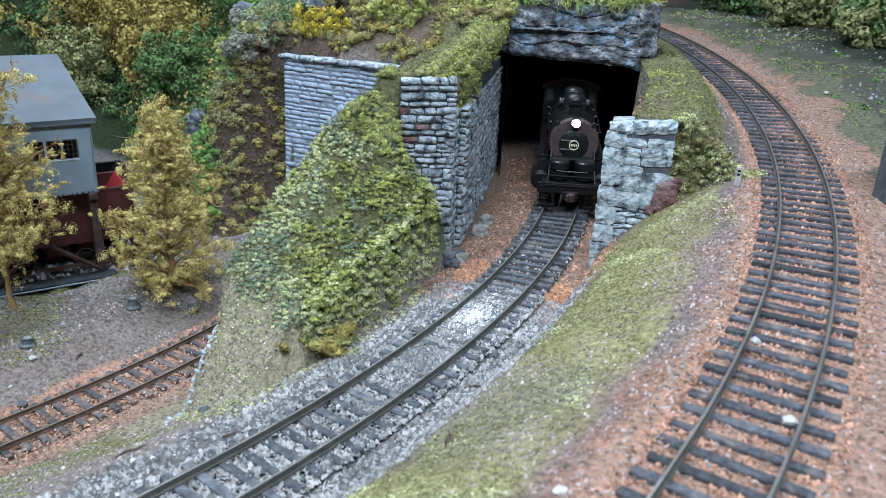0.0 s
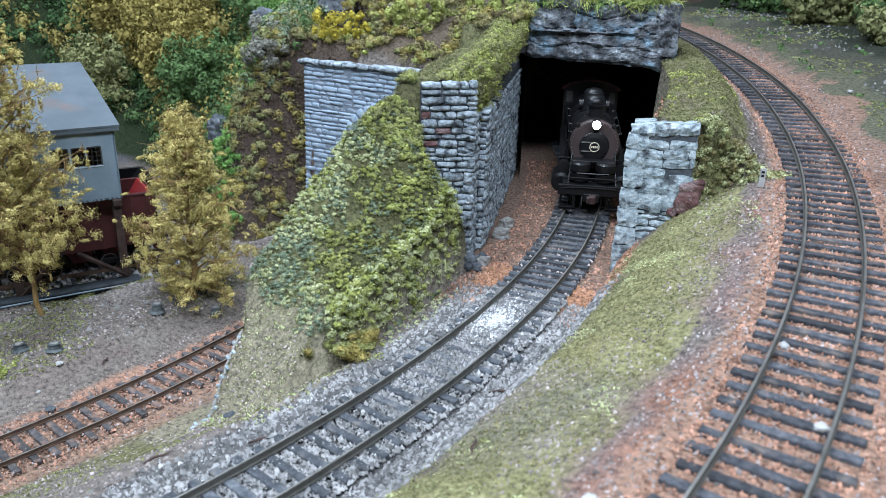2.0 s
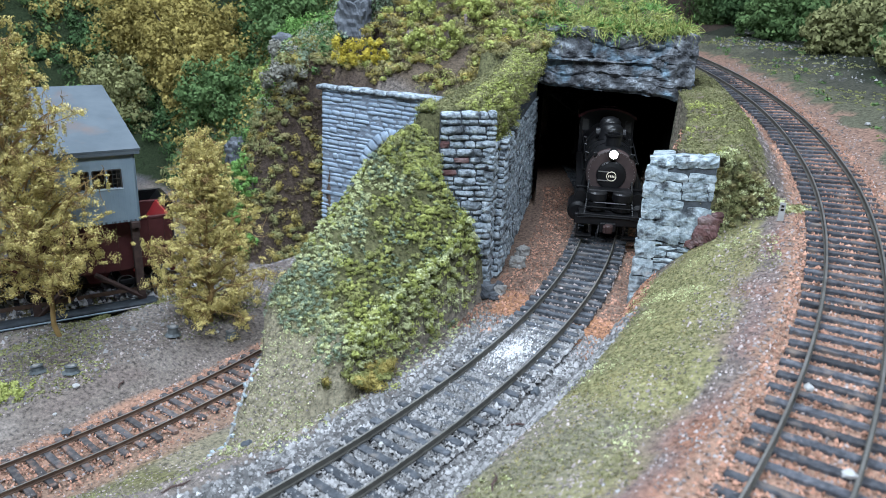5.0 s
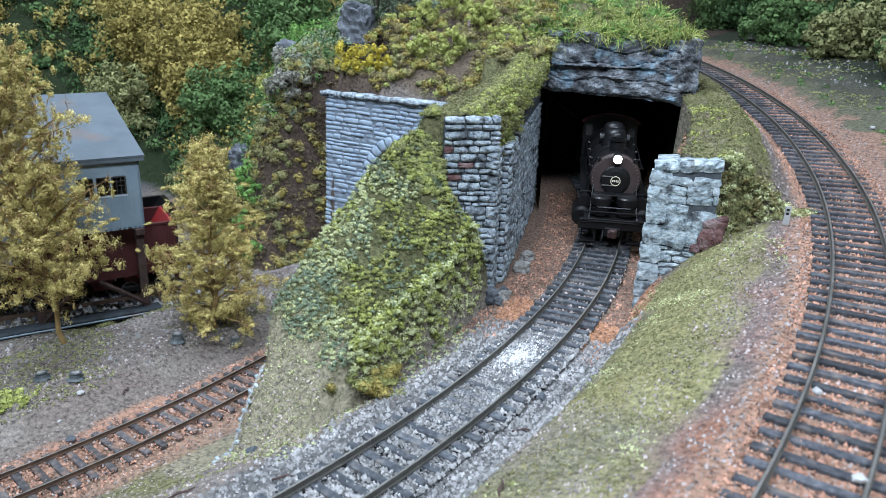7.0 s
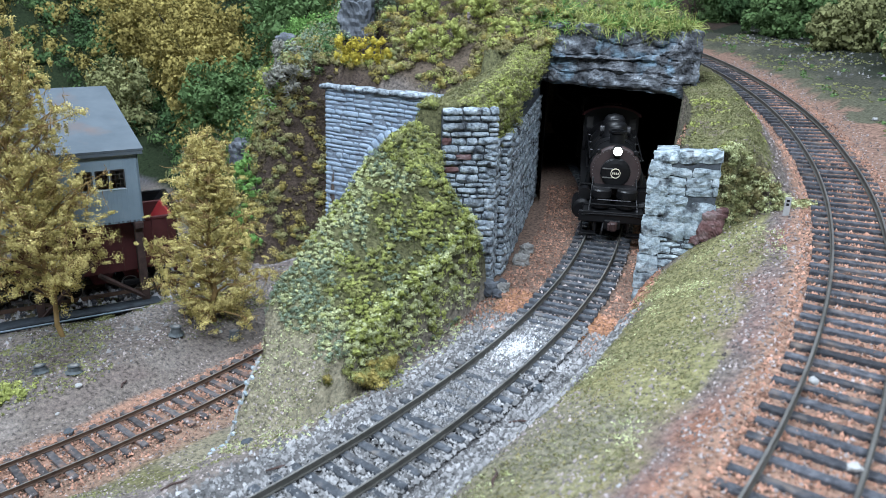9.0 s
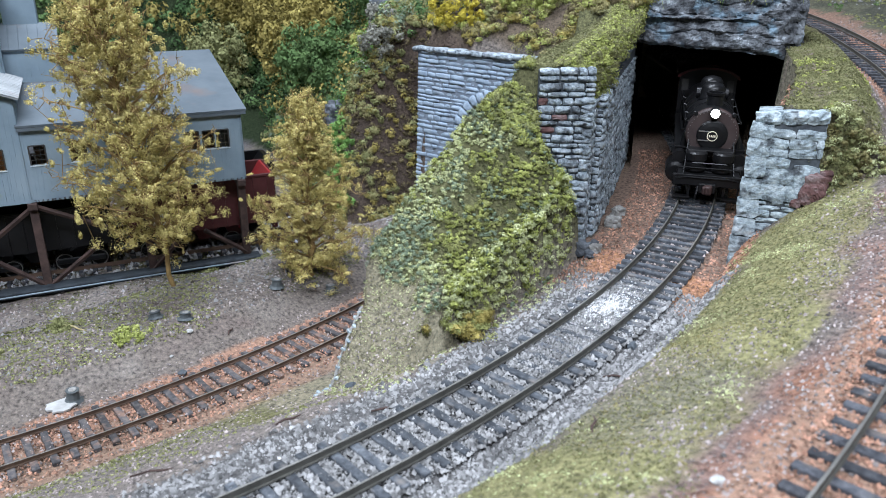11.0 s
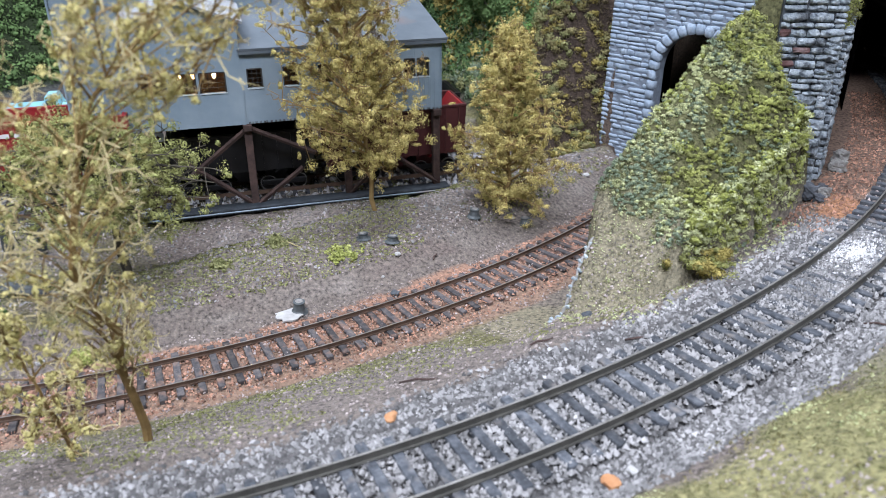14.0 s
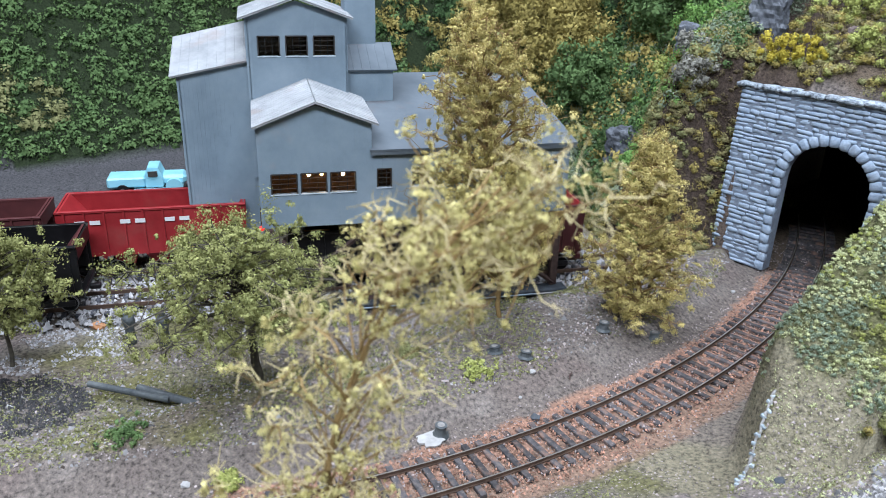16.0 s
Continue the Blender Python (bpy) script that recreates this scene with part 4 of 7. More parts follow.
# ---- coal tipple on timber legs (u along its front, v into it) ----
M_CORR = material("blue_grey_sheet_metal", [(0.155, 0.21, 0.255), (0.20, 0.265, 0.315), (0.245, 0.31, 0.36)], rough=0.62, scale=30, bump=0.15, bump_scale=300, spec=0.3, grime=((0.30, 0.22, 0.18), 22, 0.66, 0.85))
M_ROOF = material("grey_metal_roof", [(0.075, 0.095, 0.112), (0.115, 0.138, 0.158)], rough=0.75, scale=40, bump=0.2, grime=((0.15, 0.10, 0.08), 26, 0.60, 0.8))
M_ROOFW = material("whitened_tin_roof", [(0.19, 0.205, 0.215), (0.33, 0.345, 0.355)], rough=0.75, scale=60, bump=0.3, grime=((0.22, 0.17, 0.15), 40, 0.58, 0.8))
M_TRIM = material("pale_blue_trim", [(0.42, 0.50, 0.56), (0.55, 0.62, 0.67)], rough=0.6, scale=60, bump=0.1)
M_TIMBER = material("brown_black_timber", [(0.028, 0.018, 0.016), (0.085, 0.052, 0.045)], rough=0.85, scale=160, bump=0.5)
M_SILL = material("blue_black_timber", [(0.015, 0.02, 0.026), (0.045, 0.055, 0.065)], rough=0.8, scale=140, bump=0.4)
M_INSIDE = material("warm_brown_interior", [(0.06, 0.034, 0.018), (0.24, 0.13, 0.065)], rough=0.8, scale=60, bump=0.1)
M_BULB = glowing("warm_bulb", (1.0, 0.62, 0.26), 60.0)
M_MUNTIN = material("dark_window_bars", [(0.03, 0.03, 0.03), (0.06, 0.055, 0.05)], rough=0.6, scale=100, bump=0)
M_GLASS = bpy.data.materials.new("thin_window_glass")
M_GLASS.use_nodes = True
gb = M_GLASS.node_tree.nodes["Principled BSDF"]
gb.inputs["Base Color"].default_value = (0.9, 0.93, 0.95, 1)
gb.inputs["Roughness"].default_value = 0.08
gb.inputs["Transmission Weight"].default_value = 1.0
gb.inputs["IOR"].default_value = 1.12

mill = thing("coal_tipple", "blue-grey sheet-metal coal tipple on dark timber legs", "building", (-439, 58, -2), math.degrees(math.atan2(0.937, 0.35)))


def sheet(name, a, b, z0, top, windows=(), at=0.0, axis="u", pitch=1.15, thick=1.6, parent=None):
    """A ribbed sheet-metal wall from a to b along u (or v), with window openings cut through."""
    g = G()
    cuts = sorted({a, b, *[w for q in windows for w in q[:2]], *np.arange(a, b, pitch).tolist()})
    cuts = [c for i, c in enumerate(cuts) if i == 0 or c - cuts[i - 1] > 1e-3]
    put = (lambda s, d, z: (s, at + d, z)) if axis == "u" else (lambda s, d, z: (at - d, s, z))

    def band(s0, s1, za0, za1, zb0, zb1, k):
        d = 0.0 if k % 2 else -0.22
        vs = [put(s0, d, za0), put(s1, d, za1), put(s1, d, zb1), put(s0, d, zb0), put(s0, thick, za0), put(s1, thick, za1), put(s1, thick, zb1), put(s0, thick, zb0)]
        g.add(vs, [(0, 1, 2, 3), (5, 4, 7, 6), (0, 4, 5, 1), (3, 2, 6, 7), (0, 3, 7, 4), (1, 5, 6, 2)])
    for k, (s0, s1) in enumerate(zip(cuts, cuts[1:])):
        m = (s0 + s1) / 2
        w = [q for q in windows if q[0] - 1e-6 <= m <= q[1] + 1e-6]
        if w:
            band(s0, s1, z0, z0, w[0][2], w[0][2], k)
            band(s0, s1, w[0][3], w[0][3], top(s0), top(s1), k)
        else:
            band(s0, s1, z0, z0, top(s0), top(s1), k)
    return part(name, g.mesh(name, M_CORR, weld=True), None, parent or mill)


def window(a, b, z0, z1, at, axis="u", panes=(3, 4)):
    put = (lambda s, d, z: (s, at + d, z)) if axis == "u" else (lambda s, d, z: (at - d, s, z))

    def bar(g, s0, s1, za, zb, d0, d1):
        p, q = put(s0, d0, za), put(s1, d1, zb)
        g.box([(i + j) / 2 for i, j in zip(p, q)], [abs(i - j) for i, j in zip(p, q)])
    g = G()
    bar(g, a - 0.5, b + 0.5, z0 - 0.6, z0, -0.7, 0.8)
    w = part("window", g, M_TRIM, mill, "window with pale sill and dark bars")
    g = G()
    for s in (a, b):
        bar(g, s - 0.35, s + 0.35, z0, z1, -0.5, 0.6)
    bar(g, a, b, z1 - 0.25, z1 + 0.35, -0.5, 0.6)
    part("window_frame", g, M_MUNTIN, w)
    for k in range(1, panes[0]):
        g = G()
        s = a + (b - a) * k / panes[0]
        bar(g, s - 0.12, s + 0.12, z0, z1, 0.1, 0.5)
        part("glazing_bar", g, M_MUNTIN, w)
    for k in range(1, panes[1]):
        g = G()
        z = z0 + (z1 - z0) * k / panes[1]
        bar(g, a, b, z - 0.1, z + 0.1, 0.1, 0.5)
        part("glazing_bar", g, M_MUNTIN, w)
    g = G()
    bar(g, a, b, z0, z1, 0.28, 0.32)
    pane = part("pane", g, M_GLASS, w)
    pane.visible_shadow = False


def roof_plane(name, a, b, c, d, mat, ribs=0, thick=1.1):
    """A roof slab between corners a, b (eave) and d, c (ridge), with standing ribs."""
    a, b, c, d = map(Vector, (a, b, c, d))
    nrm = (b - a).cross(d - a).normalized()
    nrm = nrm if nrm.z > 0 else -nrm
    g = G().extrude([a, b, c, d], nrm * thick)
    ob = part(name, g, mat, mill)
    for k in range(ribs + 1):
        s = k / max(ribs, 1)
        g = G().tube([a.lerp(b, s) + nrm * thick, d.lerp(c, s) + nrm * thick], 0.28, 4)
        if ribs:
            part("seam", g, mat, ob)
    return ob


B = 50.0   # underside of the house
# long wing with a shallow roof
wing_w = [(59 + 19.0 * k, 59 + 19.0 * k + 7.5, 69.5, 79.5) for k in range(5)] + [(144.5, 150.5, 69.5, 79.5), (152, 158.5, 69.5, 79.5)]
sheet("front_wall", 56, 166, B, lambda s: 90.0, wing_w, 0.0)
sheet("end_wall", 0, 104, B, lambda s: 90 + 17.5 * s / 104, (), 166.0, "v")
part("rear_wall", G().box((111, 104, 78), (110, 1.5, 57)), M_CORR, mill)
part("house_floor", G().box((83, 52, B + 0.4), (166, 104, 1.2)), M_TIMBER, mill)
roof_plane("wing_roof", (55, -3, 89.6), (169, -3, 89.6), (169, 108, 108.2), (55, 108, 108.2), M_ROOF, 0)
part("eave_board", G().box((112, -2.4, 88.6), (113, 0.8, 1.8)), M_ROOF, mill)
for a, b, z0, z1 in wing_w:
    window(a, b, z0, z1, 0.0)
# projecting gable with three windows
gw = [(4.5, 17.5, 68.5, 79), (19.5, 32.5, 68.5, 79), (34.5, 47.5, 68.5, 79)]
gt = lambda s: 104 + 10.0 * (1 - abs(s - 28) / 28)
sheet("gable_wall", 0, 56, B, gt, gw, -0.9)
sheet("gable_side", 0, 58, B, lambda s: 104.0, (), 0.0, "v")
sheet("gable_side", 0, 58, 88, lambda s: 104.0, (), 56.0, "v")
for q in gw:
    window(*q, -0.9)
roof_plane("gable_roof", (-3, -5, 103.6), (-3, 58, 103.6), (28, 58, 115.6), (28, -5, 115.6), M_ROOFW, 14)
roof_plane("gable_roof", (59, -5, 103.6), (59, 58, 103.6), (28, 58, 115.6), (28, -5, 115.6), M_ROOFW, 14)
# tower behind
tw = [(2.5, 14, 129, 139.5), (17.5, 29, 129, 139.5), (32.5, 44, 129, 139.5)]
sheet("tower_wall", -4, 51, 100, lambda s: 149 + 9.0 * (1 - abs(s - 23.5) / 27.5), tw, 56.0)
sheet("tower_side", 56, 104, 100, lambda s: 149.0, (), 51.0, "v")
sheet("tower_side", 56, 104, 60, lambda s: 149.0, (), -2.4, "v")
for q in tw:
    window(*q, 56.0)
part("tower_back", G().box((23.5, 104, 125), (55, 1.5, 50)), M_CORR, mill)
roof_plane("tower_roof", (-7, 52, 148.4), (-7, 106, 148.4), (23.5, 106, 159.2), (23.5, 52, 159.2), M_ROOFW, 12)
roof_plane("tower_roof", (54, 52, 148.4), (54, 106, 148.4), (23.5, 106, 159.2), (23.5, 52, 159.2), M_ROOFW, 12)
# annexes right of the tower and the tall left block
sheet("annex_wall", 51, 78, 98, lambda s: 119.0, (), 62.0)
part("annex_body", G().box((64, 84, 108), (27, 40, 22)), M_CORR, mill)
roof_plane("annex_roof", (50, 60, 119), (80, 60, 119), (80, 84, 131), (50, 84, 131), M_ROOF, 6)
part("head_house", G().box((62, 92, 140), (18, 20, 62), 0.4), M_CORR, mill, "tall narrow sheet-metal head house")
sheet("block_wall", -42, -1, 0, lambda s: 118 + 8 * (s + 42) / 41, (), 60.0)
sheet("block_side", 60, 100, 0, lambda s: 118.0 + 0.1 * (s - 60), (), -40.4, "v")
part("block_back", G().box((-21, 100, 60), (41, 1.5, 120)), M_CORR, mill)
roof_plane("block_roof", (-45, 57, 117.4), (0, 57, 126.4), (0, 103, 142), (-45, 103, 132), M_ROOFW, 9)
# warm rooms behind the windows
part("interior_wall", G().box((28, 40, 76), (54, 1, 50)), M_INSIDE, mill)
part("interior_wall", G().box((110, 60, 70), (105, 1, 38)), M_INSIDE, mill)
part("interior_wall", G().box((23, 84, 125), (50, 1, 46)), M_INSIDE, mill)
for u, v, z in ((24, 9, 75.6), (31, 12, 75.0), (42, 9, 75.4)):
    b = part("lamp_bulb", G().lathe((u, v, z - 1.6), (u, v, z + 1.6), [(0, 0.3), (0.25, 0.9), (0.6, 1.1), (0.9, 0.7), (1, 0.3)], 10), M_BULB, mill, "small glowing warm bulb", True)
# timber bents, braces and sill
for u in (2, 56, 110, 163):
    for v in (2, 48, 96):
        part("leg", G().box((u, v, 25.5), (4.2, 4.2, 49), 0.3), M_TIMBER, mill)
    part("cap_beam", G().box((u, 49, B - 1.8), (4.6, 104, 3.6), 0.3), M_TIMBER, mill)
for (u0, z0), (u1, z1) in (((3, 46), (55, 3)), ((54, 46), (22, 22)), ((58, 47), (92, 30)), ((58, 3), (84, 22)), ((163, 5), (140, 22)), ((110, 3), (138, 30))):
    part("brace", G().tube([(u0, 0.5, z0), (u1, 0.5, z1)], 1.35, 4), M_TIMBER, mill)
part("sill", G().box((83, -1.5, 1.8), (174, 9, 3.6), 0.6), M_SILL, mill)
part("kerb", G().tube([(-6, -8, 2.2), (80, -7.4, 2.4), (172, -7.5, 2.2)], 0.5, 5), M_CORR, mill, "pale pipe along the sill")
# brass-coloured hopper-car end frame, marker lamp and plate, on added hangers under the floor
M_CARFRAME = material("orange_brass_bar", [(0.30, 0.13, 0.035), (0.48, 0.24, 0.07)], rough=0.5, metal=0.3, scale=120, bump=0.1)
cf = part("chute_frame", G().tube([(16, 40, 31), (36, 37, 32), (36, 37, 25), (31, 37.5, 22), (14, 40, 21)], 0.75, 6), M_CARFRAME, mill, "orange brass-coloured hopper-car end frame")
for u, v in ((19, 39.6), (35.5, 37.1)):
    part("hanger", G().tube([(u, v, 31.5), (u, v, 48)], 0.4, 5), M_TIMBER, cf)
mk = part("marker_lamp", G().lathe((-2, 38, 35.5), (-2, 35.5, 35.5), [(0, 0.6), (0.2, 1.5), (0.8, 1.5), (1, 0.5)], 12), glowing("red_marker_lens", (1.0, 0.04, 0.03), 1.2), mill, "small red marker lamp")
part("hanger", G().tube([(-2, 37, 36.5), (-2, 37, 48)], 0.4, 5), M_TIMBER, mk)
pl = part("plate", G().box((6, 38, 35), (6.5, 0.5, 5.0), 0.1), M_TRIM, mill, "small white plate with a dark mark")
part("mark", G().box((6, 37.6, 35), (2.6, 0.3, 0.8)), M_TIMBER, pl)
part("mark", G().box((6, 37.6, 35), (0.8, 0.35, 2.6)), M_TIMBER, pl)
part("hanger", G().tube([(6, 38.2, 37), (6, 38.2, 48)], 0.4, 5), M_TIMBER, pl)

# ---- steam locomotive and tender (x forward, z from the rail heads) ----
M_BLACK = material("satin_black_paint", [(0.004, 0.004, 0.0045), (0.010, 0.010, 0.011)], rough=0.36, scale=120, bump=0.08, bump_scale=500, grime=((0.016, 0.015, 0.015), 70, 0.62, 0.9), spec=0.3)
M_GRAPH = material("graphite_smokebox", [(0.03, 0.021, 0.021), (0.06, 0.042, 0.04)], rough=0.5, scale=120, bump=0.08, grime=((0.045, 0.023, 0.021), 45, 0.52, 0.72))
M_MAROON = material("maroon_cab_roof", [(0.055, 0.009, 0.011), (0.10, 0.018, 0.02)], rough=0.45, scale=90, bump=0.08)
M_BRASS = material("brass_fitting", [(0.45, 0.30, 0.08), (0.62, 0.45, 0.16)], rough=0.3, metal=0.9, scale=100, bump=0)
M_STEEL = material("worn_steel", [(0.22, 0.22, 0.22), (0.38, 0.38, 0.37)], rough=0.35, metal=0.8, scale=120, bump=0.05)
M_CREAM = material("cream_lettering", [(0.62, 0.56, 0.42), (0.72, 0.67, 0.52)], rough=0.6, scale=100, bump=0)
M_COAL = material("glossy_coal", [(0.006, 0.006, 0.007), (0.03, 0.03, 0.032)], rough=0.45, scale=300, bump=0.8)
M_LENS = glowing("lit_headlight", (1.0, 0.93, 0.82), 28.0)


def on_curve(c, deg, z):
    a = radians(deg)
    return (c[0] + c[2] * math.cos(a), c[1] + c[2] * math.sin(a), z), deg - 90


def wheel(parent, x, y, r, n=12, driver=True, name="driving_wheel"):
    s = 1 if y > 0 else -1
    g = G().lathe((x, y - s * 1.4, r), (x, y + s * 1.4, r), [(0, r * 0.25), (0.02, r * 1.07), (0.3, r * 1.07), (0.35, r), (0.95, r * 0.99), (0.96, r * 0.86), (0.7, r * 0.84), (0.7, r * 0.3), (1, r * 0.28), (1, 0.2)], 28)
    w = part(name, g, M_BLACK, parent)
    if driver:
        for k in range(n):
            a = 2 * math.pi * k / n
            g = G().tube([(x, y + s * 0.9, r), (x + math.cos(a) * r * 0.86, y + s * 0.9, r + math.sin(a) * r * 0.86)], 0.42, 4)
            part("spoke", g, M_BLACK, w)
    g = G().lathe((x, y + s * 0.2, r), (x, y + s * 1.42, r), [(0, r * 0.9), (0, r * 1.0), (1, r * 0.985), (1, r * 0.9)], 28, True)
    part("tyre", g, M_STEEL, w)
    return w


FRONT = 21.8                                     # degrees along the middle track
at, rz = on_curve(MID, FRONT + math.degrees(72 / 589), 50.9)
loco = thing("steam_locomotive", "black model steam locomotive with lit headlight and maroon cab roof", "locomotive", at, rz)
X = 72.0                                         # pilot face
BZ = 33.0                                        # boiler centre height
part("boiler", G().lathe((X - 16, 0, BZ), (X - 96, 0, BZ), [(0, 13.2), (0.22, 13.2), (0.225, 12.9), (0.55, 13.4), (1.0, 14.2)], 40), M_BLACK, loco, smooth=False)
for x, r in ((X - 34, 13.35), (X - 48, 13.45), (X - 62, 13.7), (X - 76, 14.0)):
    part("boiler_band", G().lathe((x, 0, BZ), (x - 1.0, 0, BZ), [(0, r - 0.4), (0, r + 0.12), (1, r + 0.12), (1, r - 0.4)], 40, True), M_BLACK, loco)
fr = part("smokebox_front", G().lathe((X - 18, 0, BZ), (X - 14.4, 0, BZ), [(0, 13.3), (0.7, 13.3), (0.92, 12.9), (1.0, 12.4), (1.0, 0.2)], 48), M_GRAPH, loco, "dull maroon-black riveted smokebox front")
for k in range(40):
    a = 2 * math.pi * k / 40
    c = (X - 14.35, 12.0 * math.cos(a), BZ + 12.0 * math.sin(a))
    part("rivet", G().box(c, (0.35, 0.42, 0.42)), M_STEEL, fr)
dr_ = part("smokebox_door", G().lathe((X - 14.6, 0, BZ - 0.6), (X - 12.4, 0, BZ - 0.6), [(0, 7.9), (0.3, 7.8), (0.6, 7.0), (0.85, 5.0), (1, 2.5), (1, 0.2)], 40), M_BLACK, loco)
for k in range(18):
    a = 2 * math.pi * k / 18
    part("door_lug", G().box((X - 13.9, 7.3 * math.cos(a), BZ - 0.6 + 7.3 * math.sin(a)), (0.9, 0.7, 0.7)), M_BLACK, dr_)
for z in (2.2, -2.6):
    part("hinge_strap", G().box((X - 12.6, -4.2, BZ - 0.6 + z), (0.6, 5.4, 0.55)), M_STEEL, dr_)
plate = part("number_plate", G().lathe((X - 12.5, 0, BZ - 0.6), (X - 11.9, 0, BZ - 0.6), [(0, 2.55), (0.7, 2.55), (1, 2.35), (1, 0.1)], 28), M_BLACK, loco)
part("plate_rim", G().lathe((X - 12.2, 0, BZ - 0.6), (X - 11.7, 0, BZ - 0.6), [(0, 2.25), (0, 2.6), (1, 2.6), (1, 2.25)], 28, True), M_CREAM, plate, "cream rim of the number plate")
for k in range(4):
    part("number_bar", G().box((X - 11.75, -1.35 + 0.9 * k, BZ - 0.6), (0.2, 0.55, 1.1)), M_CREAM, plate)
hl = part("headlight", G().lathe((X - 17, 0, BZ + 11.3), (X - 11.2, 0, BZ + 11.3), [(0, 1.2), (0.1, 2.6), (0.9, 2.7), (1, 2.5), (1, 0.3)], 24), M_BLACK, loco)
part("lens", G().lathe((X - 11.3, 0, BZ + 11.3), (X - 10.7, 0, BZ + 11.3), [(0, 2.3), (0.6, 2.25), (1, 1.5), (1, 0.1)], 24), M_LENS, hl, "bright warm-white lit lens")
part("bracket", G().box((X - 14.2, 0, BZ + 8.2), (2.2, 3.0, 1.2)), M_BLACK, hl)
part("smokestack", G().lathe((X - 27, 0, BZ + 11.5), (X - 27, 0, BZ + 19.5), [(0, 5.6), (0.15, 4.0), (0.8, 3.9), (0.86, 4.7), (1, 4.8), (1, 3.6), (0.6, 3.4)], 24), M_BLACK, loco)
bell = part("bell", G().lathe((X - 35.5, 0, BZ + 14.2), (X - 35.5, 0, BZ + 18.4), [(0, 2.1), (0.2, 1.7), (0.7, 1.2), (1, 0.4)], 16), M_BRASS, loco, "small brass bell")
part("yoke", G().tube([(X - 35.5, -2.6, BZ + 12.6), (X - 35.5, -2.4, BZ + 18.2), (X - 35.5, 0, BZ + 19.2), (X - 35.5, 2.4, BZ + 18.2), (X - 35.5, 2.6, BZ + 12.6)], 0.4, 5), M_BLACK, bell)
part("sand_dome", G().lathe((X - 50, 0, BZ + 11), (X - 50, 0, BZ + 21), [(0, 8.0), (0.2, 6.6), (0.7, 6.3), (0.9, 5.0), (1, 2.0)], 24), M_BLACK, loco, smooth=True)
part("steam_dome", G().lathe((X - 70, 0, BZ + 12), (X - 70, 0, BZ + 21.5), [(0, 7.6), (0.2, 6.3), (0.7, 6.0), (0.9, 4.6), (1, 1.6)], 24), M_BLACK, loco, smooth=True)
part("feedwater_heater", G().cyl((X - 58, -8.5, BZ + 13.4), (X - 58, 8.5, BZ + 13.4), 3.3, 3.3, 20), M_BLACK, loco)
for y in (-2.2, 2.2):
    part("whistle_valve", G().lathe((X - 84, y, BZ + 13), (X - 84, y, BZ + 18), [(0, 0.6), (0.4, 1.0), (0.7, 0.7), (1, 0.5)], 10), M_BRASS, loco, "small brass valve")
part("turret", G().box((X - 84, 0, BZ + 13.6), (5, 12, 2.2), 0.4), M_BLACK, loco)
part("firebox", G().box((X - 96, 0, BZ - 6), (26, 27, 26), 2.5), M_BLACK, loco)
# cab
cab = part("cab", G().extrude([(X - 108, -17, 19), (X - 108, 17, 19), (X - 108, 17, 48.5), (X - 108, 9, 52.4), (X - 108, -9, 52.4), (X - 108, -17, 48.5)], (-22, 0, 0)), M_BLACK, loco)
prof = [(-18.6, 47.0), (-18, 49.2), (-13, 51.8), (-6, 53.6), (0, 54.1), (6, 53.6), (13, 51.8), (18, 49.2), (18.6, 47.0), (17.4, 47.4), (12.6, 50.6), (6, 52.3), (0, 52.8), (-6, 52.3), (-12.6, 50.6), (-17.4, 47.4)]
rf = part("cab_roof", G().extrude([(X - 105.5, y, z) for y, z in prof], (-30, 0, 0)), M_MAROON, loco, "maroon curved cab roof")
part("roof_hatch", G().box((X - 116, 0, 54.0), (7, 11, 1.2), 0.3), M_MAROON, rf)
for s in (-1, 1):
    part("cab_window", G().box((X - 119, s * 17.05, 40.5), (9, 0.5, 8)), M_MUNTIN, cab)
    part("front_window", G().box((X - 107.9, s * 13.4, 42.5), (0.4, 4, 7)), M_MUNTIN, cab)
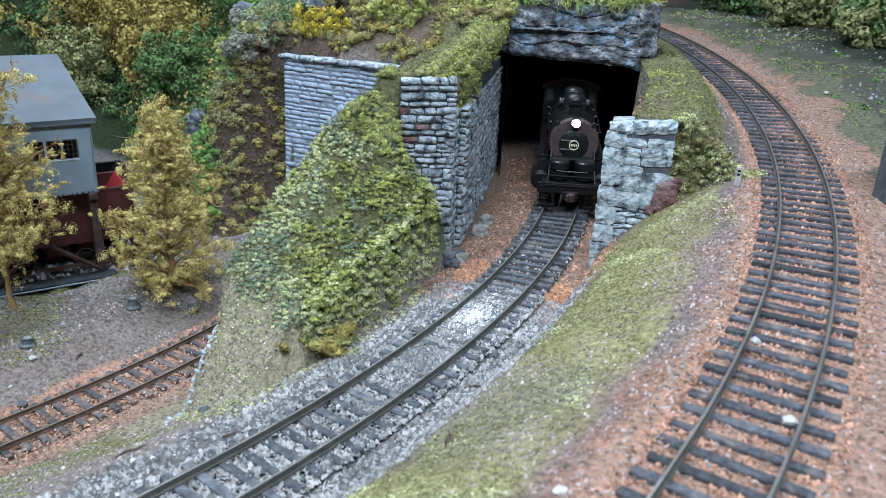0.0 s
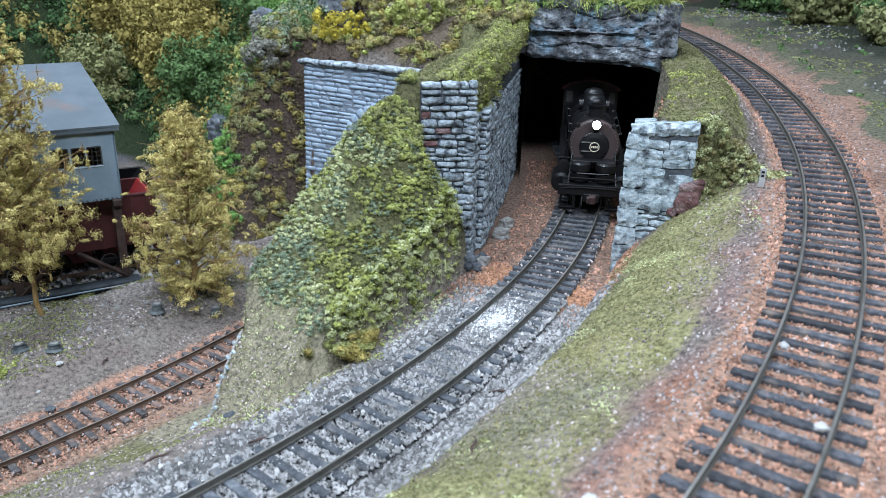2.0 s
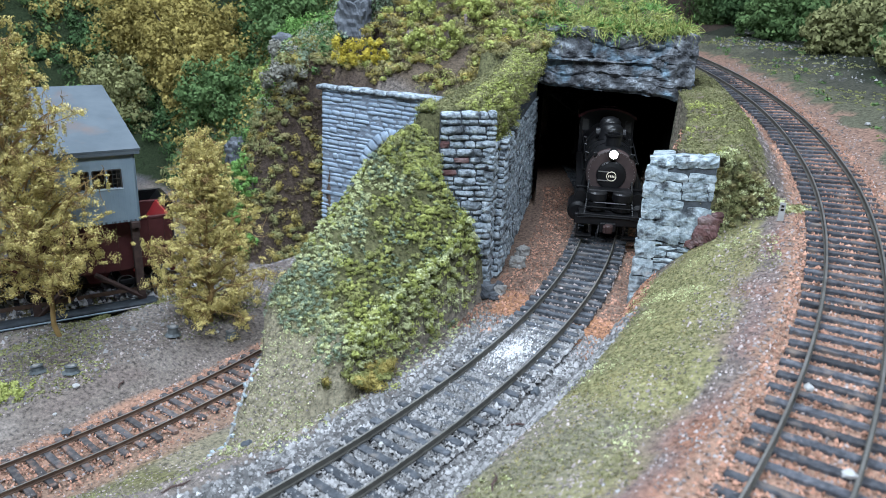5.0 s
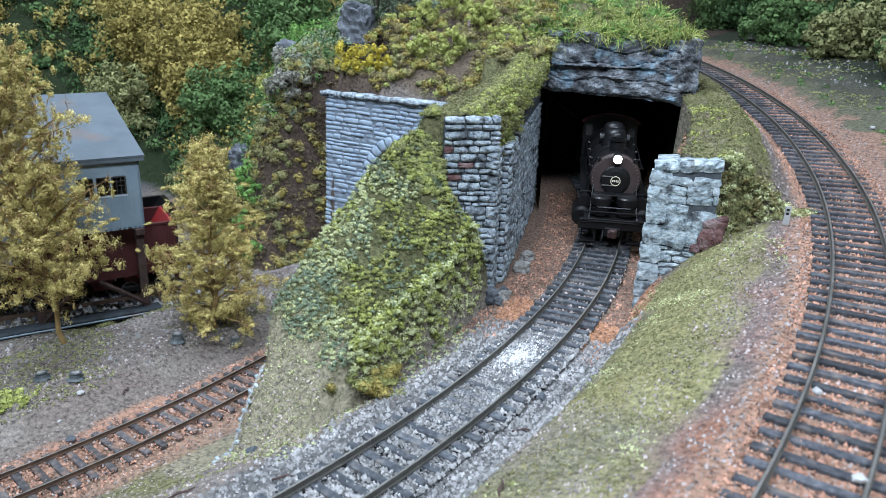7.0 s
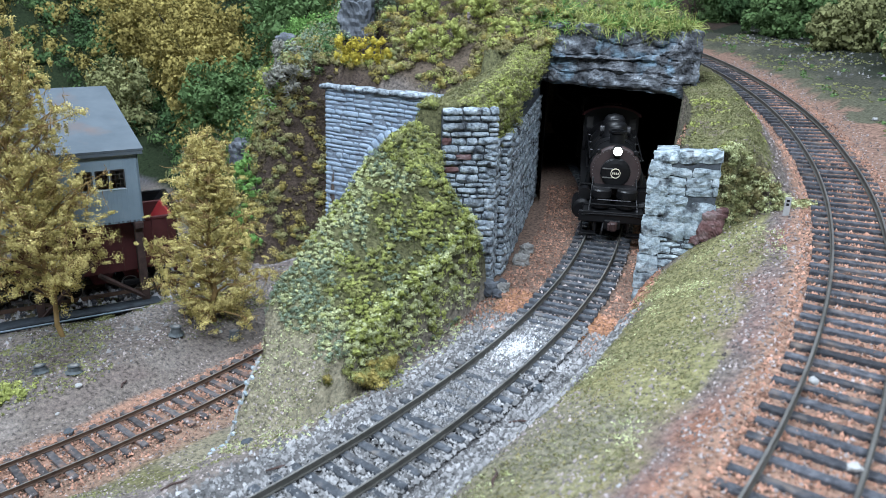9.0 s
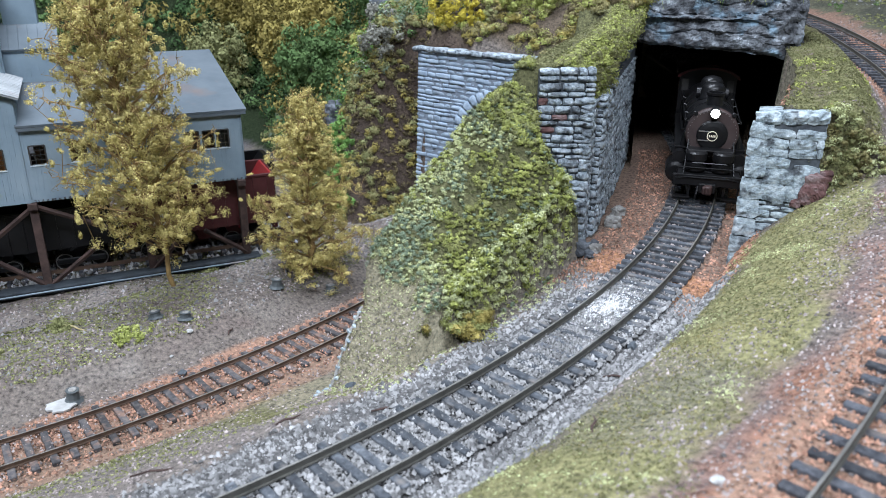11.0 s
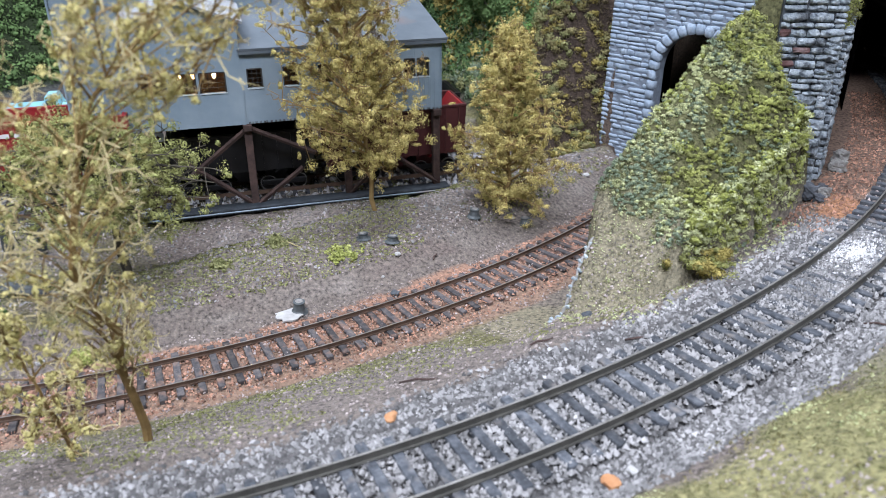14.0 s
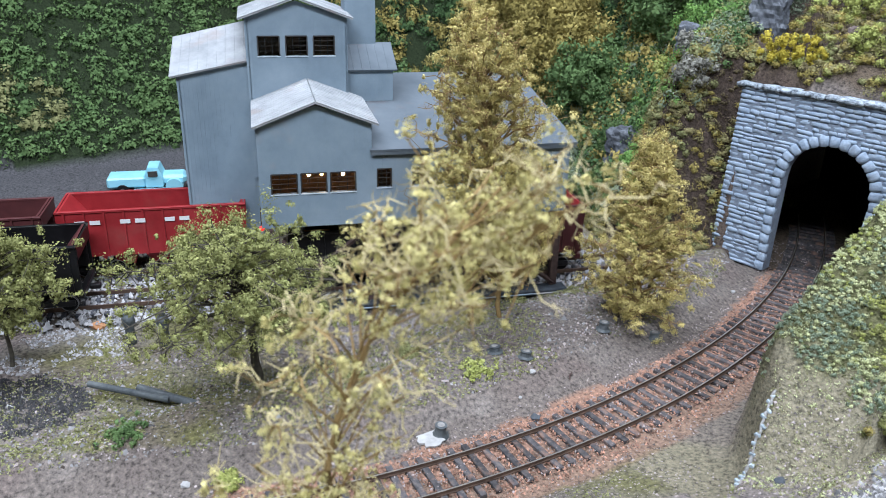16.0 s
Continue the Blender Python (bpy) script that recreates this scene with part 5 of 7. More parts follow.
# running boards, pilot deck and hangings
for s in (-1, 1):
    part("running_board", G().box((X - 62, s * 14.6, 24.2), (88, 6.0, 1.0), 0.2), M_BLACK, loco)
    part("board_edge", G().box((X - 62, s * 17.4, 23.6), (88, 0.6, 1.8)), M_BLACK, loco)
    part("air_tank", G().cyl((X - 44, s * 14.2, 20.6), (X - 74, s * 14.2, 20.6), 2.9, 2.9, 16), M_BLACK, loco)
    hr_ = part("handrail", G().tube([(X - 15, s * 10.5, BZ + 9.5), (X - 17, s * 13.6, BZ + 5.6), (X - 60, s * 14.4, BZ + 5.8), (X - 104, s * 15.2, BZ + 6.4)], 0.33, 5), M_BLACK, loco)
    for x in (X - 20, X - 42, X - 64, X - 86):
        part("stanchion", G().tube([(x, s * 12.0, BZ + 5.0), (x, s * 14.3, BZ + 5.7)], 0.3, 4), M_BLACK, hr_)
    cy = part("cylinder", G().cyl((X - 11, s * 16.0, 12.5), (X - 27, s * 16.0, 12.5), 5.4, 5.4, 24), M_BLACK, loco)
    part("cylinder_head", G().lathe((X - 11, s * 16.0, 12.5), (X - 9.6, s * 16.0, 12.5), [(0, 5.5), (0.5, 5.3), (1, 3.6), (1, 0.2)], 24), M_BLACK, cy)
    part("steam_chest", G().cyl((X - 12, s * 15.0, 20.2), (X - 26, s * 15.0, 20.2), 3.4, 3.4, 20), M_BLACK, cy)
    part("steam_pipe", G().tube([(X - 20, s * 14.0, 22), (X - 20, s * 13.2, 30), (X - 20, s * 10.5, 36)], 1.7, 8), M_BLACK, loco)
    part("compressor", G().lathe((X - 6.5, s * 6.6, 15.2), (X - 6.5, s * 6.6, 25.6), [(0, 4.6), (0.08, 5.2), (0.42, 5.2), (0.46, 4.2), (0.54, 4.2), (0.58, 5.3), (0.92, 5.3), (1, 4.4)], 20), M_BLACK, loco)
    part("shelf_brace", G().tube([(X - 1.5, s * 12.5, 13.8), (X - 6, s * 11.8, 20.0), (X - 14.0, s * 11.2, 29.0)], 0.5, 5), M_BLACK, loco)
    part("steam_line", G().tube([(X - 26, s * 13.0, BZ - 1), (X - 40, s * 14.4, BZ - 4), (X - 80, s * 14.9, BZ - 3), (X - 100, s * 14.6, BZ + 1)], 0.6, 6), M_BLACK, loco)
    for k, x in enumerate((X - 36, X - 53, X - 70, X - 87)):
        wheel(loco, x, s * 8.6, 8.2)
    wheel(loco, X - 14, s * 8.6, 4.4, driver=False, name="pilot_wheel")
    part("side_rod", G().box((X - 61.5, s * 11.6, 7.2), (54, 0.9, 2.0), 0.2), M_STEEL, loco)
    part("main_rod", G().tube([(X - 27, s * 13.2, 12.4), (X - 53, s * 12.8, 7.4)], 0.9, 4), M_STEEL, loco)
    part("crosshead", G().box((X - 31, s * 13.6, 12.5), (6, 2.2, 4.4), 0.3), M_STEEL, loco)
    st = part("pilot_step", G().box((X - 1.0, s * 12.2, 2.4), (4.6, 8.6, 0.7), 0.15), M_BLACK, loco)
    for y in (8.6, 15.6):
        part("step_hanger", G().box((X - 2.2, s * y, 7.2), (0.9, 0.9, 10)), M_BLACK, st)
    part("step_tread", G().box((X - 1.0, s * 12.2, 1.2), (3.0, 9.2, 0.5)), M_BLACK, st)
    part("class_lamp", G().lathe((X - 16.5, s * 9.5, BZ + 10.4), (X - 13.8, s * 9.5, BZ + 10.4), [(0, 0.6), (0.2, 1.2), (0.9, 1.2), (1, 0.9)], 12), M_BLACK, loco)
part("smokebox_shelf", G().box((X - 11.5, 0, 25.4), (8.5, 23, 0.9), 0.2), M_BLACK, loco)
part("pilot_deck", G().box((X - 8, 0, 14.0), (18, 31, 1.4), 0.2), M_BLACK, loco)
part("pilot_beam", G().box((X - 0.8, 0, 11.6), (2.6, 35, 5.6), 0.4), M_BLACK, loco)
part("uncoupling_lever", G().tube([(X + 0.9, -16, 12.6), (X + 1.5, -10, 13.6), (X + 1.5, 10, 13.6), (X + 0.9, 16, 12.6)], 0.38, 5), M_BLACK, loco)
part("front_handrail", G().tube([(X - 1.0, -15.5, 14.5), (X - 0.6, -15.2, 18.2), (X - 0.6, 15.2, 18.2), (X - 1.0, 15.5, 14.5)], 0.38, 5), M_BLACK, loco)
part("mid_rail", G().tube([(X - 1.6, -8.5, 20.5), (X - 1.6, 8.5, 20.5)], 0.3, 4), M_BLACK, loco)
cp = part("coupler_pocket", G().box((X + 0.8, 0, 8.2), (3.2, 8.5, 4.8), 0.5), M_BLACK, loco)
part("knuckle", G().lathe((X + 3.4, 0.4, 5.6), (X + 3.4, 0.4, 10.2), [(0, 1.8), (0.15, 2.3), (0.85, 2.3), (1, 1.8)], 14), M_GRAPH, cp)
part("knuckle_jaw", G().box((X + 4.4, -1.7, 7.9), (3.4, 1.4, 3.6), 0.4), M_GRAPH, cp)
part("air_hose", G().tube([(X + 0.8, -4.6, 8.6), (X + 2.6, -5.0, 5.0), (X + 2.2, -5.4, 2.4)], 0.55, 6), M_BLACK, cp)
part("frame", G().box((X - 58, 0, 10.5), (104, 11, 9), 0.4), M_BLACK, loco)

at, rz = on_curve(MID, FRONT + math.degrees(204 / 589), 50.9)
tender = thing("tender", "black model tender loaded with coal behind the locomotive", "tender", at, rz)
part("tank", G().box((0, 0, 27), (96, 33, 30), 1.2), M_BLACK, tender)
part("coal_bunker", G().extrude([(46, -15.5, 42), (46, 15.5, 42), (46, 14.5, 48), (46, -14.5, 48)], (-52, 0, 0)), M_BLACK, tender)
part("tender_frame", G().box((0, 0, 11), (102, 28, 3), 0.3), M_BLACK, tender)
cv = np.random.default_rng(2)
g = G()
for k in range(150):
    x, y = cv.uniform(-4, 44), cv.uniform(-13, 13)
    g.box((x, y, 48 + 3.5 * (1 - (y / 14) ** 2) + cv.uniform(-0.6, 0.8)), tuple(cv.uniform(1.6, 3.4, 3)))
tagged(part("coal", g, M_COAL, tender), "heap of glossy coal", kind="stuff")
for x in (-34, -18, 18, 34):
    for s in (-1, 1):
        wheel(tender, x, s * 8.6, 4.8, driver=False, name="tender_wheel")
for x in (-26, 26):
    for s in (-1, 1):
        part("truck_frame", G().box((x, s * 11.6, 5.4), (26, 1.8, 3.4), 0.4), M_BLACK, tender)


# ---- hopper cars on the sidings by the tipple ----
M_RED = material("bright_red_paint", [(0.22, 0.011, 0.014), (0.33, 0.028, 0.032)], rough=0.5, scale=60, bump=0.1, grime=((0.2, 0.06, 0.05), 40, 0.55, 0.8))
M_OXIDE = material("dark_oxide_paint", [(0.05, 0.012, 0.013), (0.09, 0.024, 0.024)], rough=0.6, scale=60, bump=0.1)
M_LETTER = material("white_lettering", [(0.6, 0.6, 0.6), (0.7, 0.7, 0.7)], rough=0.6, scale=60, bump=0)
UDIR, VDIR = np.array([0.35, 0.937]), np.array([-0.937, 0.35])


def tipple_xy(u, v):
    p = np.array([-439.0, 58.0]) + u * UDIR + v * VDIR
    return float(p[0]), float(p[1])


def hopper(u, v, mat, label, length=100.0, top=42.0, board=False, inside=None, letters=True):
    x, y = tipple_xy(u, v)
    car = thing("hopper_car", label, "railway wagon", (x, y, 0.6), math.degrees(math.atan2(0.937, 0.35)), "hopper cars on the sidings")
    h, w = length / 2, 16.0
    z0 = 15.0
    for s in (-1, 1):
        side = part("side", G().box((0, s * w, (z0 + top) / 2), (length, 1.0, top - z0), 0.1), mat, car)
        for k in range(10):
            part("rib", G().box((-h + 4 + k * (length - 8) / 9, s * (w + 0.9), (z0 + top) / 2), (1.1, 1.2, top - z0)), mat, side)
        part("top_chord", G().box((0, s * (w + 0.4), top - 0.6), (length + 1, 2.2, 1.4), 0.2), mat, side)
        if letters:
            for k in range(9):
                if k % 3 != 2:
                    part("letter_bar", G().box((-h + 12 + k * 8, s * (w + 1.6), top - 7), (5.5, 0.2, 2.4)), M_LETTER, side)
        if board:
            part("reporting_board", G().box((-h + 17, s * (w + 1.7), 25), (9, 0.3, 7)), M_LETTER, side)
    for s in (-1, 1):
        part("end_slope", G().extrude([(s * (h - 1), -w, top), (s * (h - 1), w, top), (s * (h - 22), w, z0 - 2), (s * (h - 22), -w, z0 - 2)], (s * -1.2, 0, 0)), inside or mat, car)
        part("end_sheet", G().box((s * h, 0, top - 4), (1.0, 2 * w, 8)), mat, car)
        part("end_post", G().box((s * (h - 2), -w + 2, 21), (1.4, 1.4, 22)), mat, car)
        part("end_post", G().box((s * (h - 2), w - 2, 21), (1.4, 1.4, 22)), mat, car)
        part("end_sill", G().box((s * (h - 1), 0, 11.5), (3, 2 * w, 3), 0.3), mat, car)
        part("coupler", G().box((s * (h + 3), 0, 9.5), (6, 3, 3), 0.6), M_BLACK, car)
        for x2 in (s * (h - 18) - 9, s * (h - 18) + 9):
            for q in (-1, 1):
                wheel(car, x2, q * 8.6, 4.7, driver=False, name="wheel")
        for q in (-1, 1):
            part("truck_frame", G().box((s * (h - 18), q * 11.3, 5.6), (25, 1.8, 3.2), 0.4), M_BLACK, car)
    for s in (-1, 0, 1):
        part("hopper_bay", G().extrude([(s * 18 - 9, -w, z0 + 4), (s * 18 + 9, -w, z0 + 4), (s * 18 + 4, -8, 6), (s * 18 - 4, -8, 6)], (0, 2 * w, 0)), mat, car)
    return car


hopper(-62, 70, M_RED, "bright red model hopper car with white lettering on the far siding", 102, 43)
hopper(-172, 70, M_OXIDE, "dark oxide-red model hopper car on the far siding", 102, 41)
hopper(-146, 26, M_BLACK, "black model hopper car with a white board and rusty inside", 102, 40, True, M_OXIDE, False)
hopper(143, 30, M_OXIDE, "maroon model hopper car under the end of the tipple", 84, 45, True, M_RED, False)
hopper(52, 30, M_BLACK, "black model hopper car being loaded under the tipple", 80, 38, False, None, False)
hopper(150, 74, M_BLACK, "black model hopper car behind the timber legs", 90, 40, False, None, False)


def siding(name, v, u0, u1):
    x0, y0 = tipple_xy(0, v)
    t = thing(name, "straight siding track with dark ties under the tipple", "railway track", (x0, y0, -1.6), math.degrees(math.atan2(0.937, 0.35)), kind="structure")
    for s in (-8.7, 8.7):
        part("rail", G().box(((u0 + u1) / 2, s, 2.0), (u1 - u0, 0.9, 2.2)), M_RUSTRAIL, t)
    for k in range(int((u1 - u0) / 7.2)):
        piece("tie", TIE_MESH, t, pose((u0 + 7.2 * k) * MM, 0, 0, 0, 0, 90))


siding("track_siding_near", 28, -230, 215)
siding("track_siding_far", 71, -240, 205)
r2 = np.random.default_rng(77)
n = 9000
uu, vv = r2.uniform(-230, 215, n), r2.uniform(2, 92, n)
keep = (uu < 0) | (uu > 0) & (r2.random(n) < 0.6)
uu, vv = uu[keep], vv[keep]
px, py = -439 + uu * UDIR[0] + vv * VDIR[0], 58 + uu * UDIR[1] + vv * VDIR[1]
gravel("siding_ballast", "pale grey ballast along the sidings", M_BALLASTW, np.stack([px, py, np.full(len(px), -1.2)], -1), 1.3, r2)

# ---- pale blue pickup truck on the road behind ----
M_SKY = material("pale_blue_car_paint", [(0.20, 0.50, 0.62), (0.28, 0.60, 0.70)], rough=0.35, scale=60, bump=0)
x, y = tipple_xy(-87, 226)
pk = thing("pickup_truck", "pale blue old-fashioned model pickup truck", "truck", (x, y, float(ground_height(x, y))), math.degrees(math.atan2(0.937, 0.35)))
part("bed", G().box((-15, 0, 10), (28, 20, 8), 1.2), M_SKY, pk)
part("hood", G().box((19, 0, 10.5), (20, 17, 8), 2.4), M_SKY, pk)
cb = part("cab", G().extrude([(-1, -10, 6), (12, -10, 6), (12, -10, 14), (9, -9, 21), (1, -9, 21), (-1, -10, 14)], (0, 19, 0)), M_SKY, pk)
for s in (-1, 1):
    part("side_window", G().box((5, s * 9.9 - 0.5, 16.6), (7, 0.6, 4.4), 0.2), M_MUNTIN, cb)
    part("fender", G().lathe((20, s * 9 - 3, 6), (20, s * 9 + 3, 6), [(0, 6.5), (1, 6.5)], 18), M_SKY, pk)
    part("running_step", G().box((2, s * 10.5, 4.6), (24, 3, 1)), M_SKY, pk)
    for wx in (-18, 20):
        w = part("wheel", G().lathe((wx, s * 9.4 - 1.6, 4.4), (wx, s * 9.4 + 1.6, 4.4), [(0, 2), (0.05, 4.2), (0.2, 4.5), (0.8, 4.5), (0.95, 4.2), (1, 2)], 20), M_BLACK, pk)
        part("hub", G().lathe((wx, s * 9.4 - 1.8, 4.4), (wx, s * 9.4 + 1.8, 4.4), [(0, 0.3), (0, 1.8), (1, 1.8), (1, 0.3)], 14), M_STEEL, w)
part("bumper", G().box((30.5, 0, 6), (1.4, 19, 2), 0.4), M_STEEL, pk)

# ---- foliage: foam flakes and curled grass ----
def foam(P, n, spread, size, r, flat=1.0, wisp=0.35, fill=0.6):
    """Small leaf flakes in uneven clumps around the points P; wisp: how far clumps are drawn out, fill: how hollow they are."""
    k = len(P)
    d = r.normal(size=(k, n, 3))
    d /= np.linalg.norm(d, axis=-1, keepdims=True)
    sp = np.broadcast_to(np.asarray(spread, float).reshape(-1, 1, 1), (k, 1, 1))
    D = d * sp * r.uniform(0.2, 1, (k, n, 1)) ** fill * r.uniform(1 - wisp, 1 + wisp, (k, 1, 3))
    D[..., 2] *= flat
    C = (P[:, None, :] + D).reshape(-1, 3)
    m = len(C)
    out = d.reshape(-1, 3) + 0.24 * r.normal(size=(m, 3))          # flakes face outwards, roughly
    a = np.cross(out, r.normal(size=(m, 3)))
    a /= np.linalg.norm(a, axis=-1, keepdims=True)
    b = np.cross(out, a)
    b /= np.linalg.norm(b, axis=-1, keepdims=True)
    s = 1.15 * size * r.uniform(0.5, 1.35, (m, 1))
    w = s * r.uniform(0.5, 0.95, (m, 1))
    V = np.stack([C + a * s, C - a * s * 0.6 + b * w, C - a * s * 0.6 - b * w], 1).reshape(-1, 3)
    return V, np.arange(3 * m).reshape(-1, 3)


def curls(P, length, width, r, fall=0.5):
    """Thin curled ribbons that wander from the roots P and sink under their weight."""
    m, n = len(P), 6
    d = r.normal(size=(m, 3)) * (1, 1, 0.5) + (0, 0, 1.0)
    bend = r.normal(size=(m, 3)) * 0.55
    c, V = P.copy(), np.empty((m, 2 * n, 3))
    step = length * r.uniform(0.5, 1.3, (m, 1)) / n
    side = np.cross(d, r.normal(size=(m, 3)))
    side /= np.linalg.norm(side, axis=-1, keepdims=True)
    for k in range(n):
        w = width * (1 - 0.75 * k / n)
        V[:, 2 * k], V[:, 2 * k + 1] = c + side * w, c - side * w
        d = d / np.linalg.norm(d, axis=-1, keepdims=True)
        c = c + d * step
        d = d + bend + r.normal(size=(m, 3)) * 0.35 - (0, 0, fall)
    F = np.array([(2 * k, 2 * k + 1, 2 * k + 3, 2 * k + 2) for k in range(n - 1)])[None] + 2 * n * np.arange(m)[:, None, None]
    return V.reshape(-1, 3), F.reshape(-1, 4)


def scatter(n, box, keep, r, cut=True, lift=0.0):
    x, y = r.uniform(box[0], box[1], n), r.uniform(box[2], box[3], n)
    k = keep(x, y)
    x, y = x[k], y[k]
    return np.stack([x, y, ground_height(x, y, cut) + lift], -1)


def cover(name, label, mat, P, n, spread, size, r, flat=0.7):
    V, F = foam(P, n, spread, size, r, flat)
    return tagged(new(name, fast_mesh(name, V, F, mat)), label, "foliage", kind="stuff")


r3 = np.random.default_rng(5)
MB = (-250, -120, 118, 300)


def on_mound(x, y):
    dm, dl = off(MID, x, y), off(LEFT, x, y)
    z = ground_height(x, y)
    q = ((x + 204.5) - (y - 252.5)) * 0.707
    s = ((x + 204.5) + (y - 252.5)) * 0.707
    return (dm < -36) & (dl > 34) & (y > 161 + 7 * fnoise(x, y, 16, 4)) & (z > 44 + 5 * fnoise(x, y, 20, 4)) & ((q > 3) | (s < -2)) & (y < 275)


def patch(k, lo, size=24.0):
    return lambda x, y: fnoise(x, y, size, k) > lo


# dark under-layer: shade in the gaps between clumps put into the foam colour
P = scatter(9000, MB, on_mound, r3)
cover("ivy_mound", "dark olive foam under-layer, its darkness standing for shade between the mound's clumps", M_SHADEF, P, 10, 1.0, 0.42, r3)
# tufted clumps: sage and grey-green over the face, yellow-green below the pier, dark gaps between
P = scatter(14000, MB, on_mound, r3)
gap_ = fnoise(P[:, 0], P[:, 1], 5, 3)
near_ = (off(MID, P[:, 0], P[:, 1]) > -58 + 9 * fnoise(P[:, 0], P[:, 1], 20, 6)) & (P[:, 1] > 172)
k_ = gap_ > np.where(near_, -0.4, -0.9)
P, near_ = P[k_], near_[k_]
t_ = fnoise(P[:, 0], P[:, 1], 24, 7) + 0.35 * r3.normal(size=len(P))
P[:, 2] += r3.uniform(0.2, 1.3, len(P)) + 1.2 * near_
for mt, k_, lb in ((M_IVY, ~near_ & (t_ > 0.6), "yellow-green"), (M_SAGE, ~near_ & (t_ <= 0.6) & (t_ > -0.2), "pale grey-green"), (M_TEAL, ~near_ & (t_ <= -0.2), "blue-green"),
                   (M_IVY, near_ & (t_ > 0.1), "bright yellow-green"), (M_SPREAD, near_ & (t_ <= 0.1) & (t_ > -0.5), "olive-green"), (M_TEAL, near_ & (t_ <= -0.5), "deep blue-green")):
    Q = P[k_]
    cover("ivy_clumps", lb + " foam clumps on the ivy mound", mt, Q, 56, r3.uniform(0.7, 1.5, len(Q)), 0.27, r3)
big_ = lambda x, y: on_mound(x, y) & (off(MID, x, y) > -59 + 7 * fnoise(x, y, 22, 6)) & (y > 176) & patch(2, -0.1, 8)(x, y)
P = scatter(560, MB, big_, r3, lift=2.6)
cover("ivy_bushes", "large bright yellow-green foam clumps below the pier", M_IVY, P[::2], 230, r3.uniform(1.6, 3.8, len(P[::2])), 0.36, r3)
cover("ivy_bushes_green", "mid olive-green foam clumps below the pier", M_SPREAD, P[1::2], 230, r3.uniform(1.6, 3.8, len(P[1::2])), 0.36, r3)
pier_ivy = lambda x, y: (off(MID, x, y) < -40) & (off(LEFT, x, y) > 38) & (((x + 204.5) - (y - 252.5)) * 0.707 > -14) & (np.hypot(x + 211, y - 249) < 24 + 5 * fnoise(x, y, 12, 3)) & ((x + 204.5 + y - 252.5 < -3) | ((x + 204.5) - (y - 252.5) > 4)) & (ground_height(x, y) > 70)
P = scatter(900, (-240, -190, 215, 268), pier_ivy, r3, lift=1.8)
for k, (mt, lb) in enumerate(((M_IVY, "yellow-green"), (M_SPREAD, "olive-green"), (M_OLIVE, "dark olive"))):
    cover("pier_ivy", lb + " foam clumps climbing beside the left pier", mt, P[k::3], 130, r3.uniform(1.2, 2.8, len(P[k::3])), 0.36, r3)
# low moss and grit where the mound runs out beside the middle track
foot_ = lambda x, y: (off(MID, x, y) < -25) & (off(MID, x, y) > -60) & (y > 120) & (y < 268) & (ground_height(x, y) < 56) & (off(LEFT, x, y) > 36)
P = scatter(2600, MB, lambda x, y: foot_(x, y) & patch(3, -0.1, 16)(x, y), r3)
cover("foot_moss", "low olive moss at the foot of the mound", M_SAGE, P, 26, r3.uniform(0.8, 1.8, len(P)), 0.4, r3, 0.5)
P = scatter(9000, MB, foot_, r3)
gravel("foot_grit", "brown-grey grit at the foot of the mound", M_BALLASTB, P, 0.42, r3)
nose_ = lambda x, y: (off(LEFT, x, y) > 60) & (off(MID, x, y) < -30) & (y > 120) & (y < 178 + 6 * fnoise(x, y, 16, 4)) & (ground_height(x, y) > 12)
P = scatter(26000, MB, nose_, r3)
t_ = fnoise(P[:, 0], P[:, 1], 14, 1) + 0.4 * r3.normal(size=len(P))
for mt, k_, lb in ((M_SAGE, (t_ > 0.1) & (t_ < 0.6), "pale grey-green"), (M_SAND, t_ <= 0.1, "sandy olive"), (M_MOSS, t_ >= 0.6, "olive")):
    cover("nose_moss", lb + " thin turf over the sandy nose of the mound", mt, P[k_], 6, 0.7, 0.26, r3, 0.4)
P = np.array([-166.0, 170.0, 49.0]) + r3.normal(size=(46, 3)) * (3.6, 7.0, 1.8)
for k, (mt, lb) in enumerate(((M_SPREAD, "olive-green"), (M_OCHRE, "ochre"))):
    cover("foot_bush", lb + " foam bush at the foot of the mound", mt, P[k::2], 190, r3.uniform(1.5, 3.4, len(P[k::2])), 0.34, r3)
# leaves hanging down the steep side towards the middle track
a_ = np.radians(r3.uniform(3.0, 12.5, 900))
o_ = r3.uniform(-41.5, -36.5, 900)
hx, hy = MID[0] + (MID[2] + o_) * np.cos(a_), MID[1] + (MID[2] + o_) * np.sin(a_)
ht = ground_height(MID[0] + (MID[2] - 43) * np.cos(a_), MID[1] + (MID[2] - 43) * np.sin(a_))
P = np.stack([hx, hy, 46 + (ht - 46) * r3.random(900)], -1)[ht > 48]
cover("ivy_skirt", "grey-green foam leaves hanging beside the middle track", M_SAGE, P[::2], 60, r3.uniform(1.2, 2.8, len(P[::2])), 0.42, r3)
cover("ivy_skirt_yellow", "yellow-green foam leaves hanging beside the middle track", M_IVY, P[1::2], 60, r3.uniform(1.2, 2.8, len(P[1::2])), 0.42, r3)
# steep back of the plateau and the strip behind the branch portal
P = scatter(2400, (-300, -200, 262, 420), lambda x, y: (off(LEFT, x, y) > 36) & (off(LEFT, x, y) < 66) & (((x + 204.5) - (y - 252.5)) * 0.707 < -2), r3, lift=0.8)
